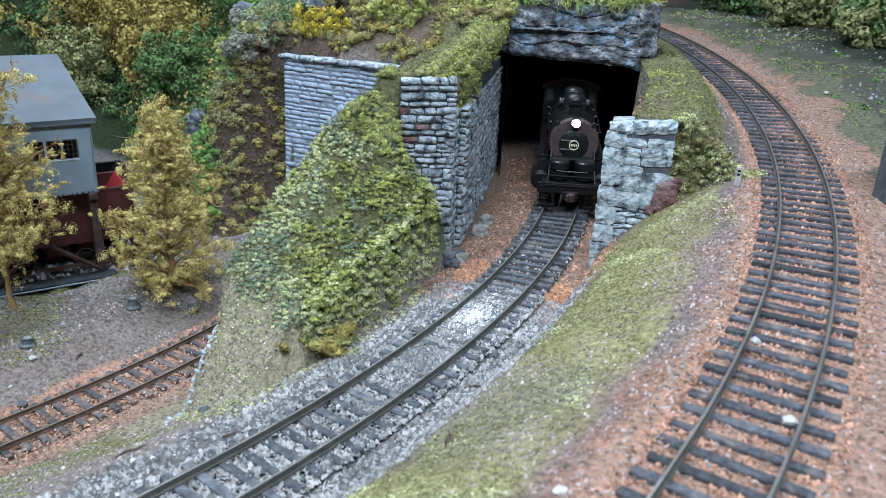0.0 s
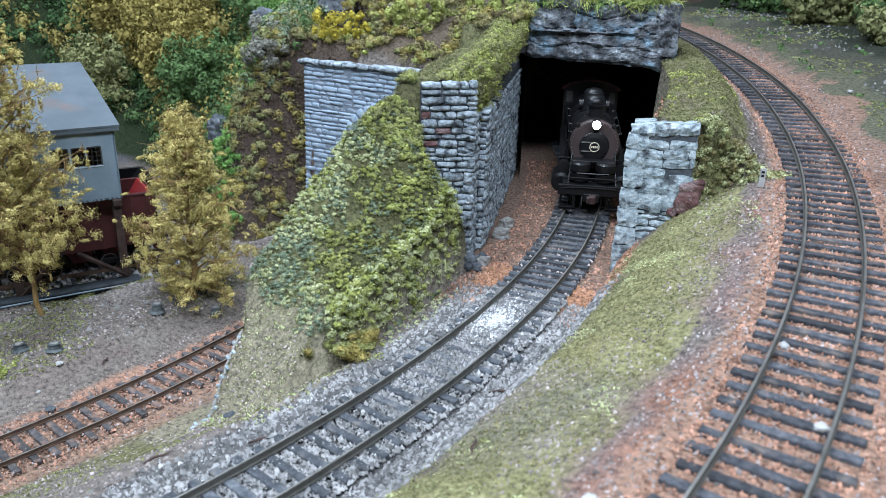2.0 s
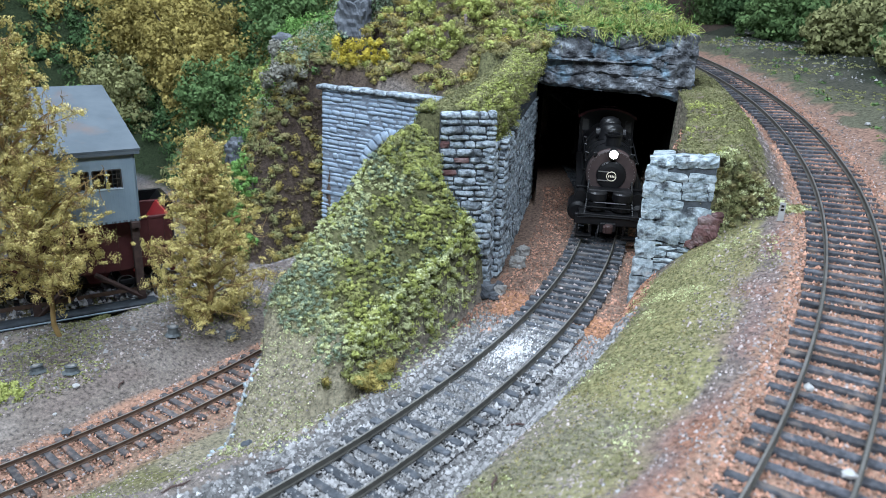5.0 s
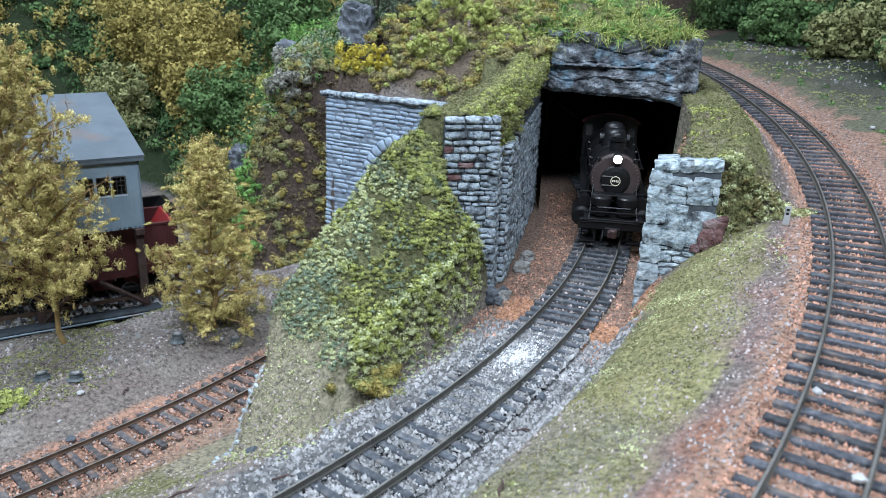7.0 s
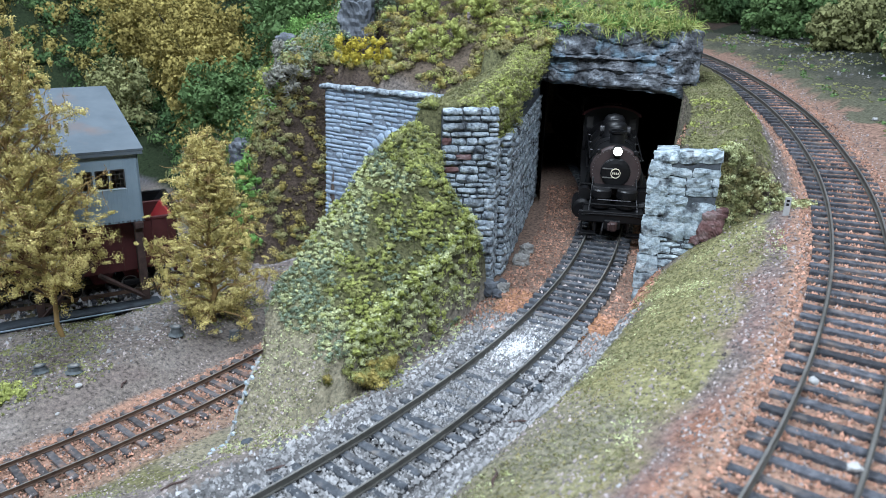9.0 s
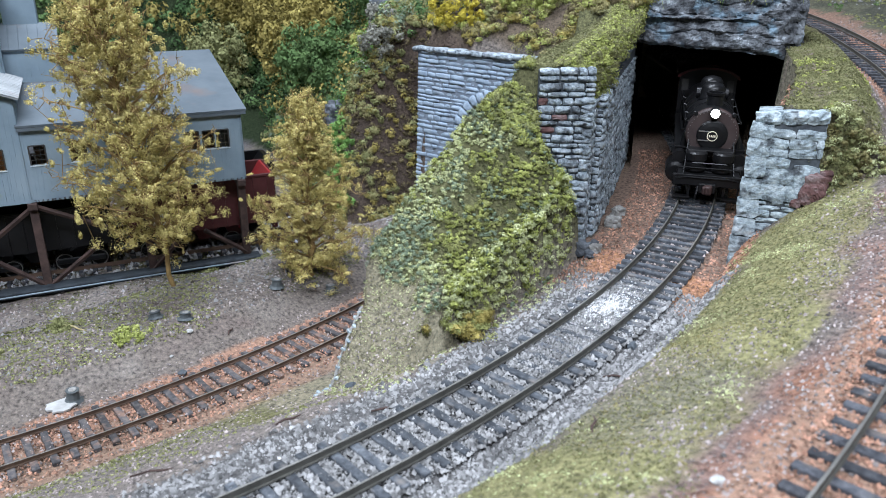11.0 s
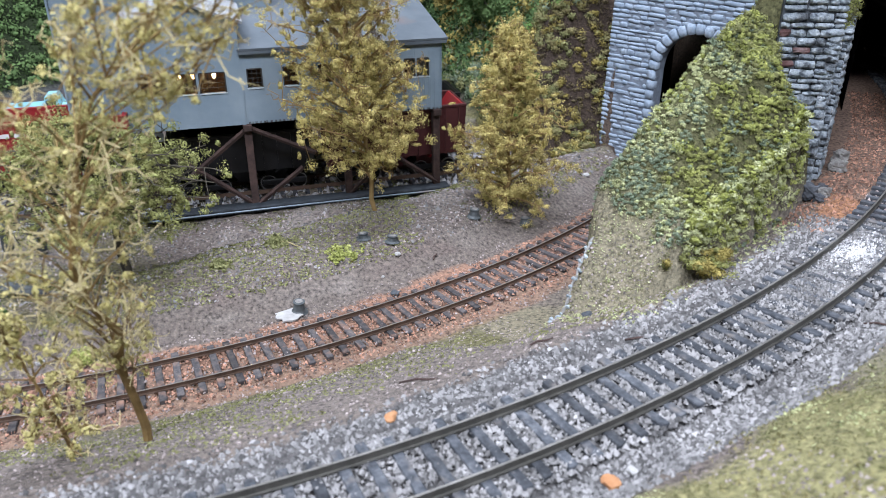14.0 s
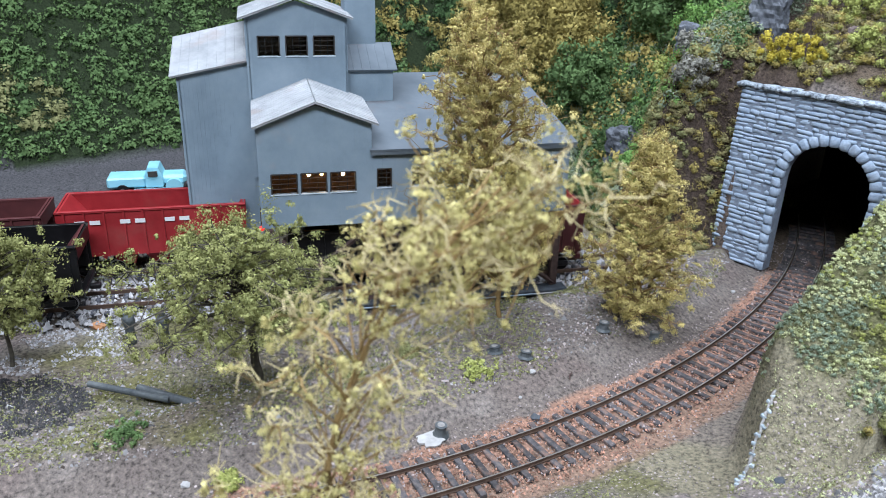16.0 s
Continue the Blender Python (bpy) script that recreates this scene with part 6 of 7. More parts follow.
cover("plateau_scrub", "olive-brown foam scrub behind the plateau", M_BROWNF, P, 50, r3.uniform(1.8, 4.0, len(P)), 0.5, r3)
# mossy tops: behind the pier, and the ridge beside the climbing track
plateau = lambda x, y: (off(MID, x, y) < -50) & (off(LEFT, x, y) > 60) & (y > 255) & (((x + 204.5) - (y - 252.5)) * 0.707 < -2) & (beyond(LINTEL_P, LINTEL_U, x, y) < 6)
P = scatter(30000, (-300, -180, 250, 420), plateau, r3)
cover("moss_plateau", "light green moss on top of the cutting wall", M_MOSS, P, 8, 1.2, 0.4, r3)
a_ = np.radians(r3.uniform(14.0, 28.0, 3600))
o_ = r3.uniform(-56, -40.5, 3600)
hx, hy = MID[0] + (MID[2] + o_) * np.cos(a_), MID[1] + (MID[2] + o_) * np.sin(a_)
hang = np.stack([hx, hy, 126 + 0.15 * (hy - 255) - r3.random(3600) * (12 + 16 * smooth01((330 - hy) / 40)) * smooth01((o_ + 52) / 8)], -1)
cover("moss_overhang", "yellow-green moss hanging over the cutting wall", M_MOSS, hang[::4], 56, r3.uniform(1.5, 3.2, len(hang[::4])), 0.42, r3)
cover("moss_overhang_dark", "olive moss hanging over the cutting wall", M_IVY, hang[1::3], 36, r3.uniform(1.4, 3.0, len(hang[1::3])), 0.42, r3)
ridge_ = lambda x, y: (pier_back(x, y) > 5) & (off(MID, x, y) > 35) & (off(RIGHT, x, y) < -30 + 6 * fnoise(x, y, 20, 2)) & (beyond(LINTEL_P, LINTEL_U, x, y) < 40)
P = scatter(26000, (-210, -60, 285, 480), ridge_, r3)
cover("moss_ridge", "light green moss on the bank beside the climbing track", M_MOSS, P, 8, 1.1, 0.4, r3)
P = scatter(900, (-190, -60, 283, 420), lambda x, y: ridge_(x, y) & patch(4, 0.0, 14)(x, y), r3)
cover("ridge_clumps", "yellow-green foam clumps on the bank edge", M_IVY, P, 45, r3.uniform(1.0, 2.8, len(P)), 0.45, r3)
# face of that bank behind the right pier
fx, fy = r3.uniform(-112, -70, 420), r3.uniform(1, 8, 420)
fy = 298.5 + (fx + 128.3) * 0.395 + fy
z0, z1 = ground_height(fx, fy - 8), ground_height(fx, fy + 10)
P = np.stack([fx, fy, z0 + (z1 - z0) * r3.random(420)], -1)
for k, (mt, lb) in enumerate(((M_SAGE, "grey-green"), (M_OLIVE, "olive"), (M_BROWNF, "brown-olive"))):
    cover("face_moss", lb + " foam moss on the bank face behind the stone pier", mt, P[k::3], 60, r3.uniform(1.2, 3.2, len(P[k::3])), 0.42, r3)
# grassy bank between middle and climbing track
bank_ = lambda x, y: (pier_back(x, y) < 4) & (off(MID, x, y) > 34 + 5 * fnoise(x, y, 14, 1)) & (off(RIGHT, x, y) < -29 + 11 * fnoise(x, y, 30, 5))
P = scatter(52000, (-190, -20, -80, 325), bank_, r3)
t_ = fnoise(P[:, 0], P[:, 1], 25, 9) + 0.25 * fnoise(P[:, 0], P[:, 1], 6, 2) + 0.2 * r3.normal(size=len(P))
for mt, k_, lb in ((M_MOSS, (t_ > -0.25) & (t_ < 0.5), "yellow-olive"), (M_SAGE, t_ >= 0.5, "grey-green"), (M_BROWNF, (t_ <= -0.25) & (t_ > -0.6), "brown-olive")):
    cover("bank_moss", lb + " short moss on the bank", mt, P[k_], 7, 0.8, 0.28, r3, 0.5)
gravel("bank_grit", "pinkish brown grit on bare spots of the bank", M_BALLASTB, P[(t_ <= -0.45)], 0.34, r3)
P = scatter(420, (-190, -20, -80, 325), lambda x, y: bank_(x, y) & patch(2, 0.45, 16)(x, y), r3)
cover("bank_tufts", "dark olive tufts on the bank", M_OLIVE, P, 30, r3.uniform(0.8, 2.2, len(P)), 0.4, r3)
P = scatter(9000, (-120, -10, 60, 330), lambda x, y: (off(RIGHT, x, y) < -16) & (off(RIGHT, x, y) > -48), r3)
gravel("pink_chips", "pinkish grey chips on the shoulder of the climbing track", M_BALLASTB, P, 0.4, r3)
P = scatter(350, (-120, 10, 60, 330), lambda x, y: (off(RIGHT, x, y) < -14) & (off(RIGHT, x, y) > -40) | (off(RIGHT, x, y) > 15) & (off(RIGHT, x, y) < 40), r3)
gravel("white_chips", "scattered white stone chips along the climbing track", M_BALLASTW, P, 0.5, r3)
# slope towards the lower track
slope_ = lambda x, y: (off(LEFT, x, y) > 30) & (off(MID, x, y) < -34) & (y < 135)
P = scatter(9000, (-300, -150, -120, 140), lambda x, y: slope_(x, y) & patch(5, -0.1, 30)(x, y), r3)
cover("slope_grass", "short olive grass on the slope above the lower track", M_OLIVE, P, 7, 0.9, 0.35, r3, 0.5)
# valley floor: moss patches and tufts
valley_ = lambda x, y: (off(LEFT, x, y) < -40) & (x > -440) & (hill_rise(x, y) < -4)
P = scatter(19000, (-440, -270, -90, 330), lambda x, y: valley_(x, y) & (patch(5, 0.12, 42)(x, y) | (np.hypot(x + 352, y - 140) < 30) | (np.abs((x + 352) * 0.984 - (y - 140) * -0.18) < 15 + 6 * fnoise(x, y, 16, 2)) & (y > 20) & (y < 150)), r3)
cover("valley_moss", "olive moss patches on the brown yard", M_OLIVE, P, 9, r3.uniform(0.8, 2.2, len(P)), 0.48, r3, 0.4)
P = scatter(26000, (-470, -270, -100, 330), lambda x, y: valley_(x, y), r3)
gravel("yard_gravel", "fine brown-grey gravel strewn over the yard", M_BALLASTB, P[::2], 0.6, r3)
gravel("yard_grit", "fine grey grit strewn over the yard", M_BALLAST, P[1::2], 0.55, r3)
P = scatter(16000, (-300, -130, -120, 150), lambda x, y: (off(LEFT, x, y) > 26) & (off(MID, x, y) < -28), r3)
gravel("slope_grit", "brown grit on the slope above the lower track", M_BALLASTB, P, 0.4, r3)
yard_ = lambda x, y: valley_(x, y) & (hill_rise(x, y) < -10)
P = scatter(1300, (-440, -270, -90, 330), lambda x, y: yard_(x, y) & patch(8, 0.0, 30)(x, y), r3)
gravel("yard_pebbles", "larger grey pebbles strewn over the yard", M_BALLAST, P, 1.05, r3)
P = scatter(3200, (-440, -270, -90, 330), lambda x, y: yard_(x, y) & patch(2, 0.15, 22)(x, y), r3)
gravel("yard_crumbs", "dark brown earth crumbs on the yard", M_CRUMB, P, 0.62, r3)
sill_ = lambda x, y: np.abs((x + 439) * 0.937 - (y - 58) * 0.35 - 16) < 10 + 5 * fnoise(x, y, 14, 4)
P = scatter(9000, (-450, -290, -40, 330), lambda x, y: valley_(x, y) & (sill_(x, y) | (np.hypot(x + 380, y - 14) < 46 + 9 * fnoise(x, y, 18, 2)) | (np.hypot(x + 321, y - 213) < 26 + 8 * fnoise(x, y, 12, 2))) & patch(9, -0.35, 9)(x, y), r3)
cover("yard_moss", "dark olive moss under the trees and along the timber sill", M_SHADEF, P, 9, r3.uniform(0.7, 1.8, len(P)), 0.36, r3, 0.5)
for k, (x, y, s, mt) in enumerate(((-321, 111, 9, M_IVY), (-356, -36, 8, M_GREEN), (-318, -8, 5, M_IVY), (-345, 60, 6, M_OLIVE), (-352, 92, 7, M_OLIVE), (-380, 185, 6, M_OLIVE))):
    z = float(ground_height(np.array(x), np.array(y)))
    b = thing("grass_tuft", "low green foam tuft on the brown yard", "tuft", (x, y, z), group="tufts on the yard")
    q = r3.normal(size=(60, 3)) * (s * 0.45, s * 0.36, 0.9)
    q[:, 2] = np.abs(q[:, 2])
    V, F = foam(q, 40, 1.5, 0.5, r3)
    part("leaves", fast_mesh("leaves", V, F, mt), None, b)

# cliff beside the branch portal, and the ground above both portals
cliff_ = lambda x, y: (hill_rise(x, y) > -2) & (x > -480) & (x < -362)
P = scatter(1500, (-480, -362, 285, 380), cliff_, r3, lift=0.5)
cover("cliff_litter", "dark umber scrub on the earth cliff", M_UMBER, P, 40, r3.uniform(1.5, 3.5, len(P)), 0.6, r3)
P = scatter(2000, (-480, -362, 285, 380), lambda x, y: cliff_(x, y) & patch(4, -0.3, 8)(x, y), r3, lift=2.5)
for k, (mt, lb) in enumerate(((M_BROWNF, "brown-olive"), (M_OLIVE, "olive"), (M_OCHRE, "ochre"))):
    cover("cliff_scrub", lb + " foam clumps on the dark earth cliff", mt, P[k::3], 130, r3.uniform(2.4, 5.0, len(P[k::3])), 0.58, r3)
above = lambda x, y: (beyond(WALL_P, WALL_U, x, y) > 6) & (x > -372) & (off(MID, x, y) < -40) & (y < 480)
P = scatter(1100, (-372, -230, 345, 480), lambda x, y: above(x, y) & patch(6, -0.2, 14)(x, y), r3, False, 2.5)
for k, (mt, lb) in enumerate(((M_IVY, "yellow-green"), (M_BROWNF, "brown-olive"), (M_OCHRE, "ochre"), (M_UMBER, "dark umber"))):
    cover("shoulder_scrub", lb + " foam clumps on the brown earth above the branch portal", mt, P[k::4], 150, r3.uniform(2.4, 5.6, len(P[k::4])), 0.56, r3)
P = scatter(300, (-372, -230, 339, 440), lambda x, y: (beyond(WALL_P, WALL_U, x, y) > 7) & (off(MID, x, y) < -44) & patch(2, 0.0, 12)(x, y), r3, False, 1.0)
for k, (mt, lb) in enumerate(((M_BROWNF, "brown-olive"), (M_UMBER, "dark umber"), (M_OLIVE, "olive"))):
    cover("portal_scrub", lb + " scrub clumps on the earth above the branch portal", mt, P[k::3], 120, r3.uniform(1.4, 3.6, len(P[k::3])), 0.45, r3)
def tufts(C, n, spread, r):
    """Roots of grass gathered into tufts round the points C."""
    return np.repeat(C, n, 0) + r.normal(size=(len(C) * n, 3)) * (spread, spread, 0.6)


C_ = scatter(420, (-420, -160, 345, 520), lambda x, y: (above(x, y) & (beyond(WALL_P, WALL_U, x, y) > 22 + 14 * fnoise(x, y, 30, 3)) & (beyond(LINTEL_P, LINTEL_U, x, y) < 0)), r3, False)
for k, (mt, lb) in enumerate(((M_GRASS, "yellow-green"), (M_IVY, "olive-yellow"))):
    V, F = curls(tufts(C_[k::2], 42, 2.6, r3), 9.0, 0.34, r3, 0.4)
    tagged(new("long_grass_shoulder", fast_mesh("long_grass_shoulder", V, F, mt)), lb + " grass tufts above the branch portal", "grass", kind="stuff")
P = scatter(24000, (-290, -90, 400, 560), lambda x, y: (beyond(LINTEL_P, LINTEL_U, x, y) > 2) & (off(MID, x, y) < 44) & (off(MID, x, y) > -70), r3, False)
pt_ = fnoise(P[:, 0], P[:, 1], 22, 2) + 0.3 * r3.normal(size=len(P))
P[:, 2] += 3 * fnoise(P[:, 0], P[:, 1], 15, 6)
for mt, k_, lb in ((M_GRASS, pt_ > 0.2, "yellow-green"), (M_IVY, (pt_ <= 0.2) & (pt_ > -0.35), "olive-yellow"), (M_BRIGHT, pt_ <= -0.35, "bright green")):
    V, F = curls(P[k_][::3], 9.0, 0.36, r3, 0.35)
    tagged(new("long_grass_portal", fast_mesh("long_grass_portal", V, F, mt)), lb + " long tangled grass above the rock lintel", "grass", kind="stuff")
s_, w_ = r3.uniform(-4, 86, 110), r3.uniform(-12, 1, 110)
C_ = np.stack([LINTEL_P[0] + LINTEL_U[0] * s_ + 0.456 * w_, LINTEL_P[1] + LINTEL_U[1] * s_ - 0.89 * w_, 152 + r3.uniform(-1, 3, 110) - 0.6 * np.maximum(w_, 0)], -1)
for k, (mt, lb) in enumerate(((M_GRASS, "yellow-green"), (M_IVY, "olive-yellow"), (M_BRIGHT, "bright green"))):
    V, F = curls(tufts(C_[k::3], 46, 2.0, r3), 13.0, 0.34, r3, 0.55)
    tagged(new("grass_fringe", fast_mesh("grass_fringe", V, F, mt)), lb + " tangled grass tufts hanging over the lintel", "grass", kind="stuff")


P = scatter(520, (-290, -160, 400, 500), lambda x, y: (beyond(LINTEL_P, LINTEL_U, x, y) > 1) & (off(MID, x, y) < 42) & (off(MID, x, y) > -70) & patch(5, -0.2, 16)(x, y), r3, False, 2.0)
for k, (mt, lb) in enumerate(((M_IVY, "yellow-green"), (M_SPREAD, "dark olive"), (M_GREEN, "mid green"))):
    cover("crest_clumps", lb + " foam clumps in the grass above the lintel", mt, P[k::3], 150, r3.uniform(2.0, 5.0, len(P[k::3])), 0.45, r3)


# ---- shrubs and woods on the hill ----
def shrub(x, y, s, mat, label, r, tall=0.8, z=None, size=1.0, n=60, name="shrub"):
    z = float(ground_height(np.array(float(x)), np.array(float(y)), False)) if z is None else z
    b = thing(name, label, "shrub", (x, y, z))
    k = int(26 * (s / 12) ** 1.5)
    d = r.normal(size=(k, 3))
    d /= np.linalg.norm(d, axis=-1, keepdims=True)
    q = d * s * r.uniform(0.35, 1.0, (k, 1)) * (1, 1, tall) + (0, 0, s * tall * 0.7)
    V, F = foam(q, n, s * 0.24, size, r)
    part("leaves", fast_mesh("leaves", V, F, mat), None, b)
    g = G().tube([(0, 0, -3), (0.4, 0.3, s * 0.4), (0, 0.5, s * tall)], [s * 0.06, s * 0.05, s * 0.03], 5)
    for j in range(5):
        e = q[j]
        g.tube([(0.2, 0.2, s * 0.3), tuple(e)], [s * 0.03, s * 0.012], 4)
    part("stem", g, M_BARKG, b)
    return b


for x, y, s, mt, lb in (
        (-404, 336, 15, M_GREYF, "grey lichen shrub above the earth cliff"), (-418, 348, 12, M_GREYF, "dark grey lichen shrub on the slope"),
        (-356, 352, 13, M_YELLOW, "yellow foam shrub above the branch portal"), (-340, 359, 11, M_YELLOW, "yellow foam shrub above the branch portal"),
        (-404, 300, 11, M_BRIGHT, "bright green grassy shrub on the cliff"), (-409, 312, 12, M_BRIGHT, "bright green shrub on the cliff"), (-424, 318, 12, M_BRIGHT, "bright green shrub on the slope"), (-412, 306, 9, M_BRIGHT, "bright green grassy shrub on the cliff"), (-436, 352, 13, M_IVY, "yellow-green shrub on the slope"),
        (-450, 400, 22, M_BRIGHT, "bright green shrub high on the slope"), (-400, 420, 24, M_TEAL, "blue-green shrub high on the slope"), (-360, 410, 20, M_TEAL, "blue-green shrub above the portal"),
        (-420, 460, 26, M_DKGREEN, "dark green shrub high on the slope"), (-470, 330, 14, M_GREEN, "mid green shrub on the slope"), (-492, 372, 20, M_GREEN, "mid green shrub on the slope"),
        (-340, 400, 14, M_IVY, "yellow-green shrub above the portal"), (-318, 412, 15, M_IVY, "yellow-green shrub above the portal"), (-292, 400, 12, M_IVY, "yellow-green shrub above the portal"),
        (-318, 372, 11, M_IVY, "yellow-green shrub above the branch portal"), (-300, 381, 12, M_IVY, "yellow-green shrub above the branch portal"), (-332, 364, 8, M_OLIVE, "olive shrub above the branch portal"), (-270, 392, 10, M_IVY, "yellow-green shrub beside the lintel"), (-255, 388, 9, M_IVY, "yellow-green shrub beside the lintel")):
    shrub(x, y, s, mt, lb, r3, size=0.72, n=85)
for x, y, s, mt in ((-610, 420, 40, M_OCHRE), (-560, 400, 34, M_GREEN), (-660, 440, 50, M_OCHRE), (-540, 470, 46, M_GREEN), (-720, 430, 44, M_OCHRE), (-590, 500, 46, M_GREEN), (-690, 380, 36, M_OLIVE)):
    shrub(x, y, s, mt, "large " + ("golden-brown" if mt is M_OCHRE else "green") + " foam tree clump on the wooded hill", r3, 1.1, size=1.6, n=62)
near_w = scatter(2000, (-600, -395, 290, 480), lambda x, y: (hill_rise(x, y) > 3) & ((x < -425) | (hill_rise(x, y) > 30)), r3, lift=3)
kw = (vnoise(near_w[:, 0], near_w[:, 1], 34, 3) * 2.4 + r3.normal(size=len(near_w)) * 0.9 + 3.1).astype(int).clip(0, 4)
for k, (mt, lb) in enumerate(((M_DKGREEN, "dark green"), (M_GREEN, "mid green"), (M_TEAL, "grey-green"), (M_OLIVE, "olive"), (M_BRIGHT, "bright green"))):
    Q = near_w[kw == k]
    if len(Q):
        cover("slope_woods", lb + " foam bushes on the wooded slope", mt, Q, 90, r3.uniform(3.5, 8.5, len(Q)), 0.85, r3, 0.9)
woods = scatter(2100, (-950, -440, 300, 720), lambda x, y: (hill_rise(x, y) > 14) & (beyond(WALL_P, WALL_U, x, y) > -80), r3, lift=6)
kind_ = r3.integers(0, 5, len(woods))
for k, (mt, lb) in enumerate(((M_GREEN, "mid green"), (M_OCHRE, "brown-olive"), (M_DKGREEN, "dark green"), (M_DKGREEN, "deep green"), (M_OCHRE, "golden"))):
    Q = woods[kind_ == k]
    cover("hill_woods", lb + " foam woods on the far hill", mt, Q, 110, r3.uniform(7, 15, len(Q)), 1.6, r3, 0.9)
hillL = scatter(3400, (-1010, -780, -420, 330), lambda x, y: hill_rise(x, y) > 2, r3, lift=2)
t_ = fnoise(hillL[:, 0], hillL[:, 1], 60, 3)
cover("green_hill", "dense mid-green foam on the hill behind the road", M_GREEN, hillL[t_ < 0.95], 46, 8.5, 1.6, r3, 0.8)
cover("green_hill_olive", "olive-green foam patches on the hill behind the road", M_OLIVE, hillL[t_ >= 0.95], 50, 8.5, 1.8, r3, 0.8)
# beyond the climbing track
P = scatter(9000, (-260, 60, 300, 900), lambda x, y: (off(RIGHT, x, y) > 38) & patch(3, -0.05, 40)(x, y) & (off(RIGHT, x, y) < 120), r3)
cover("verge_moss", "grey-green moss beyond the climbing track", M_OLIVE, P, 14, 1.4, 0.6, r3, 0.5)
P = scatter(420, (-260, 60, 300, 900), lambda x, y: (off(RIGHT, x, y) > 40) & (off(RIGHT, x, y) < 110), r3)
cover("verge_clumps", "green foam clumps beyond the climbing track", M_GREEN, P, 60, r3.uniform(1.5, 5, len(P)), 0.8, r3)
P = scatter(5000, (-260, 60, 300, 900), lambda x, y: (off(RIGHT, x, y) > 55) & (off(RIGHT, x, y) < 150) & patch(7, 0.1, 50)(x, y), r3)
gravel("verge_gravel", "dark grey gravel beyond the climbing track", M_BALLAST, P, 1.0, r3)
for x, y, s, mt in ((-330, 930, 42, M_GREEN), (-275, 900, 46, M_DKGREEN), (-225, 850, 34, M_OLIVE), (-150, 840, 52, M_DKGREEN), (-90, 800, 46, M_DKGREEN), (-60, 860, 60, M_DKGREEN), (-370, 1000, 50, M_DKGREEN), (-190, 930, 40, M_DKGREEN), (0, 760, 50, M_OLIVE), (-82, 660, 30, M_GREEN), (-30, 610, 34, M_DKGREEN), (20, 560, 36, M_GREEN), (-140, 715, 30, M_OLIVE), (30, 470, 34, M_DKGREEN), (-205, 775, 28, M_GREEN), (10, 395, 22, M_GREEN), (16, 350, 18, M_IVY), (-92, 640, 22, M_OLIVE), (-46, 590, 24, M_GREEN), (-150, 700, 26, M_OLIVE), (6, 540, 24, M_GREEN), (24, 440, 22, M_DKGREEN), (-225, 780, 30, M_GREEN)):
    shrub(x, y, s, mt, "rounded green foam bush behind the climbing track", r3, 0.9, size=1.8, n=50, name="bush")


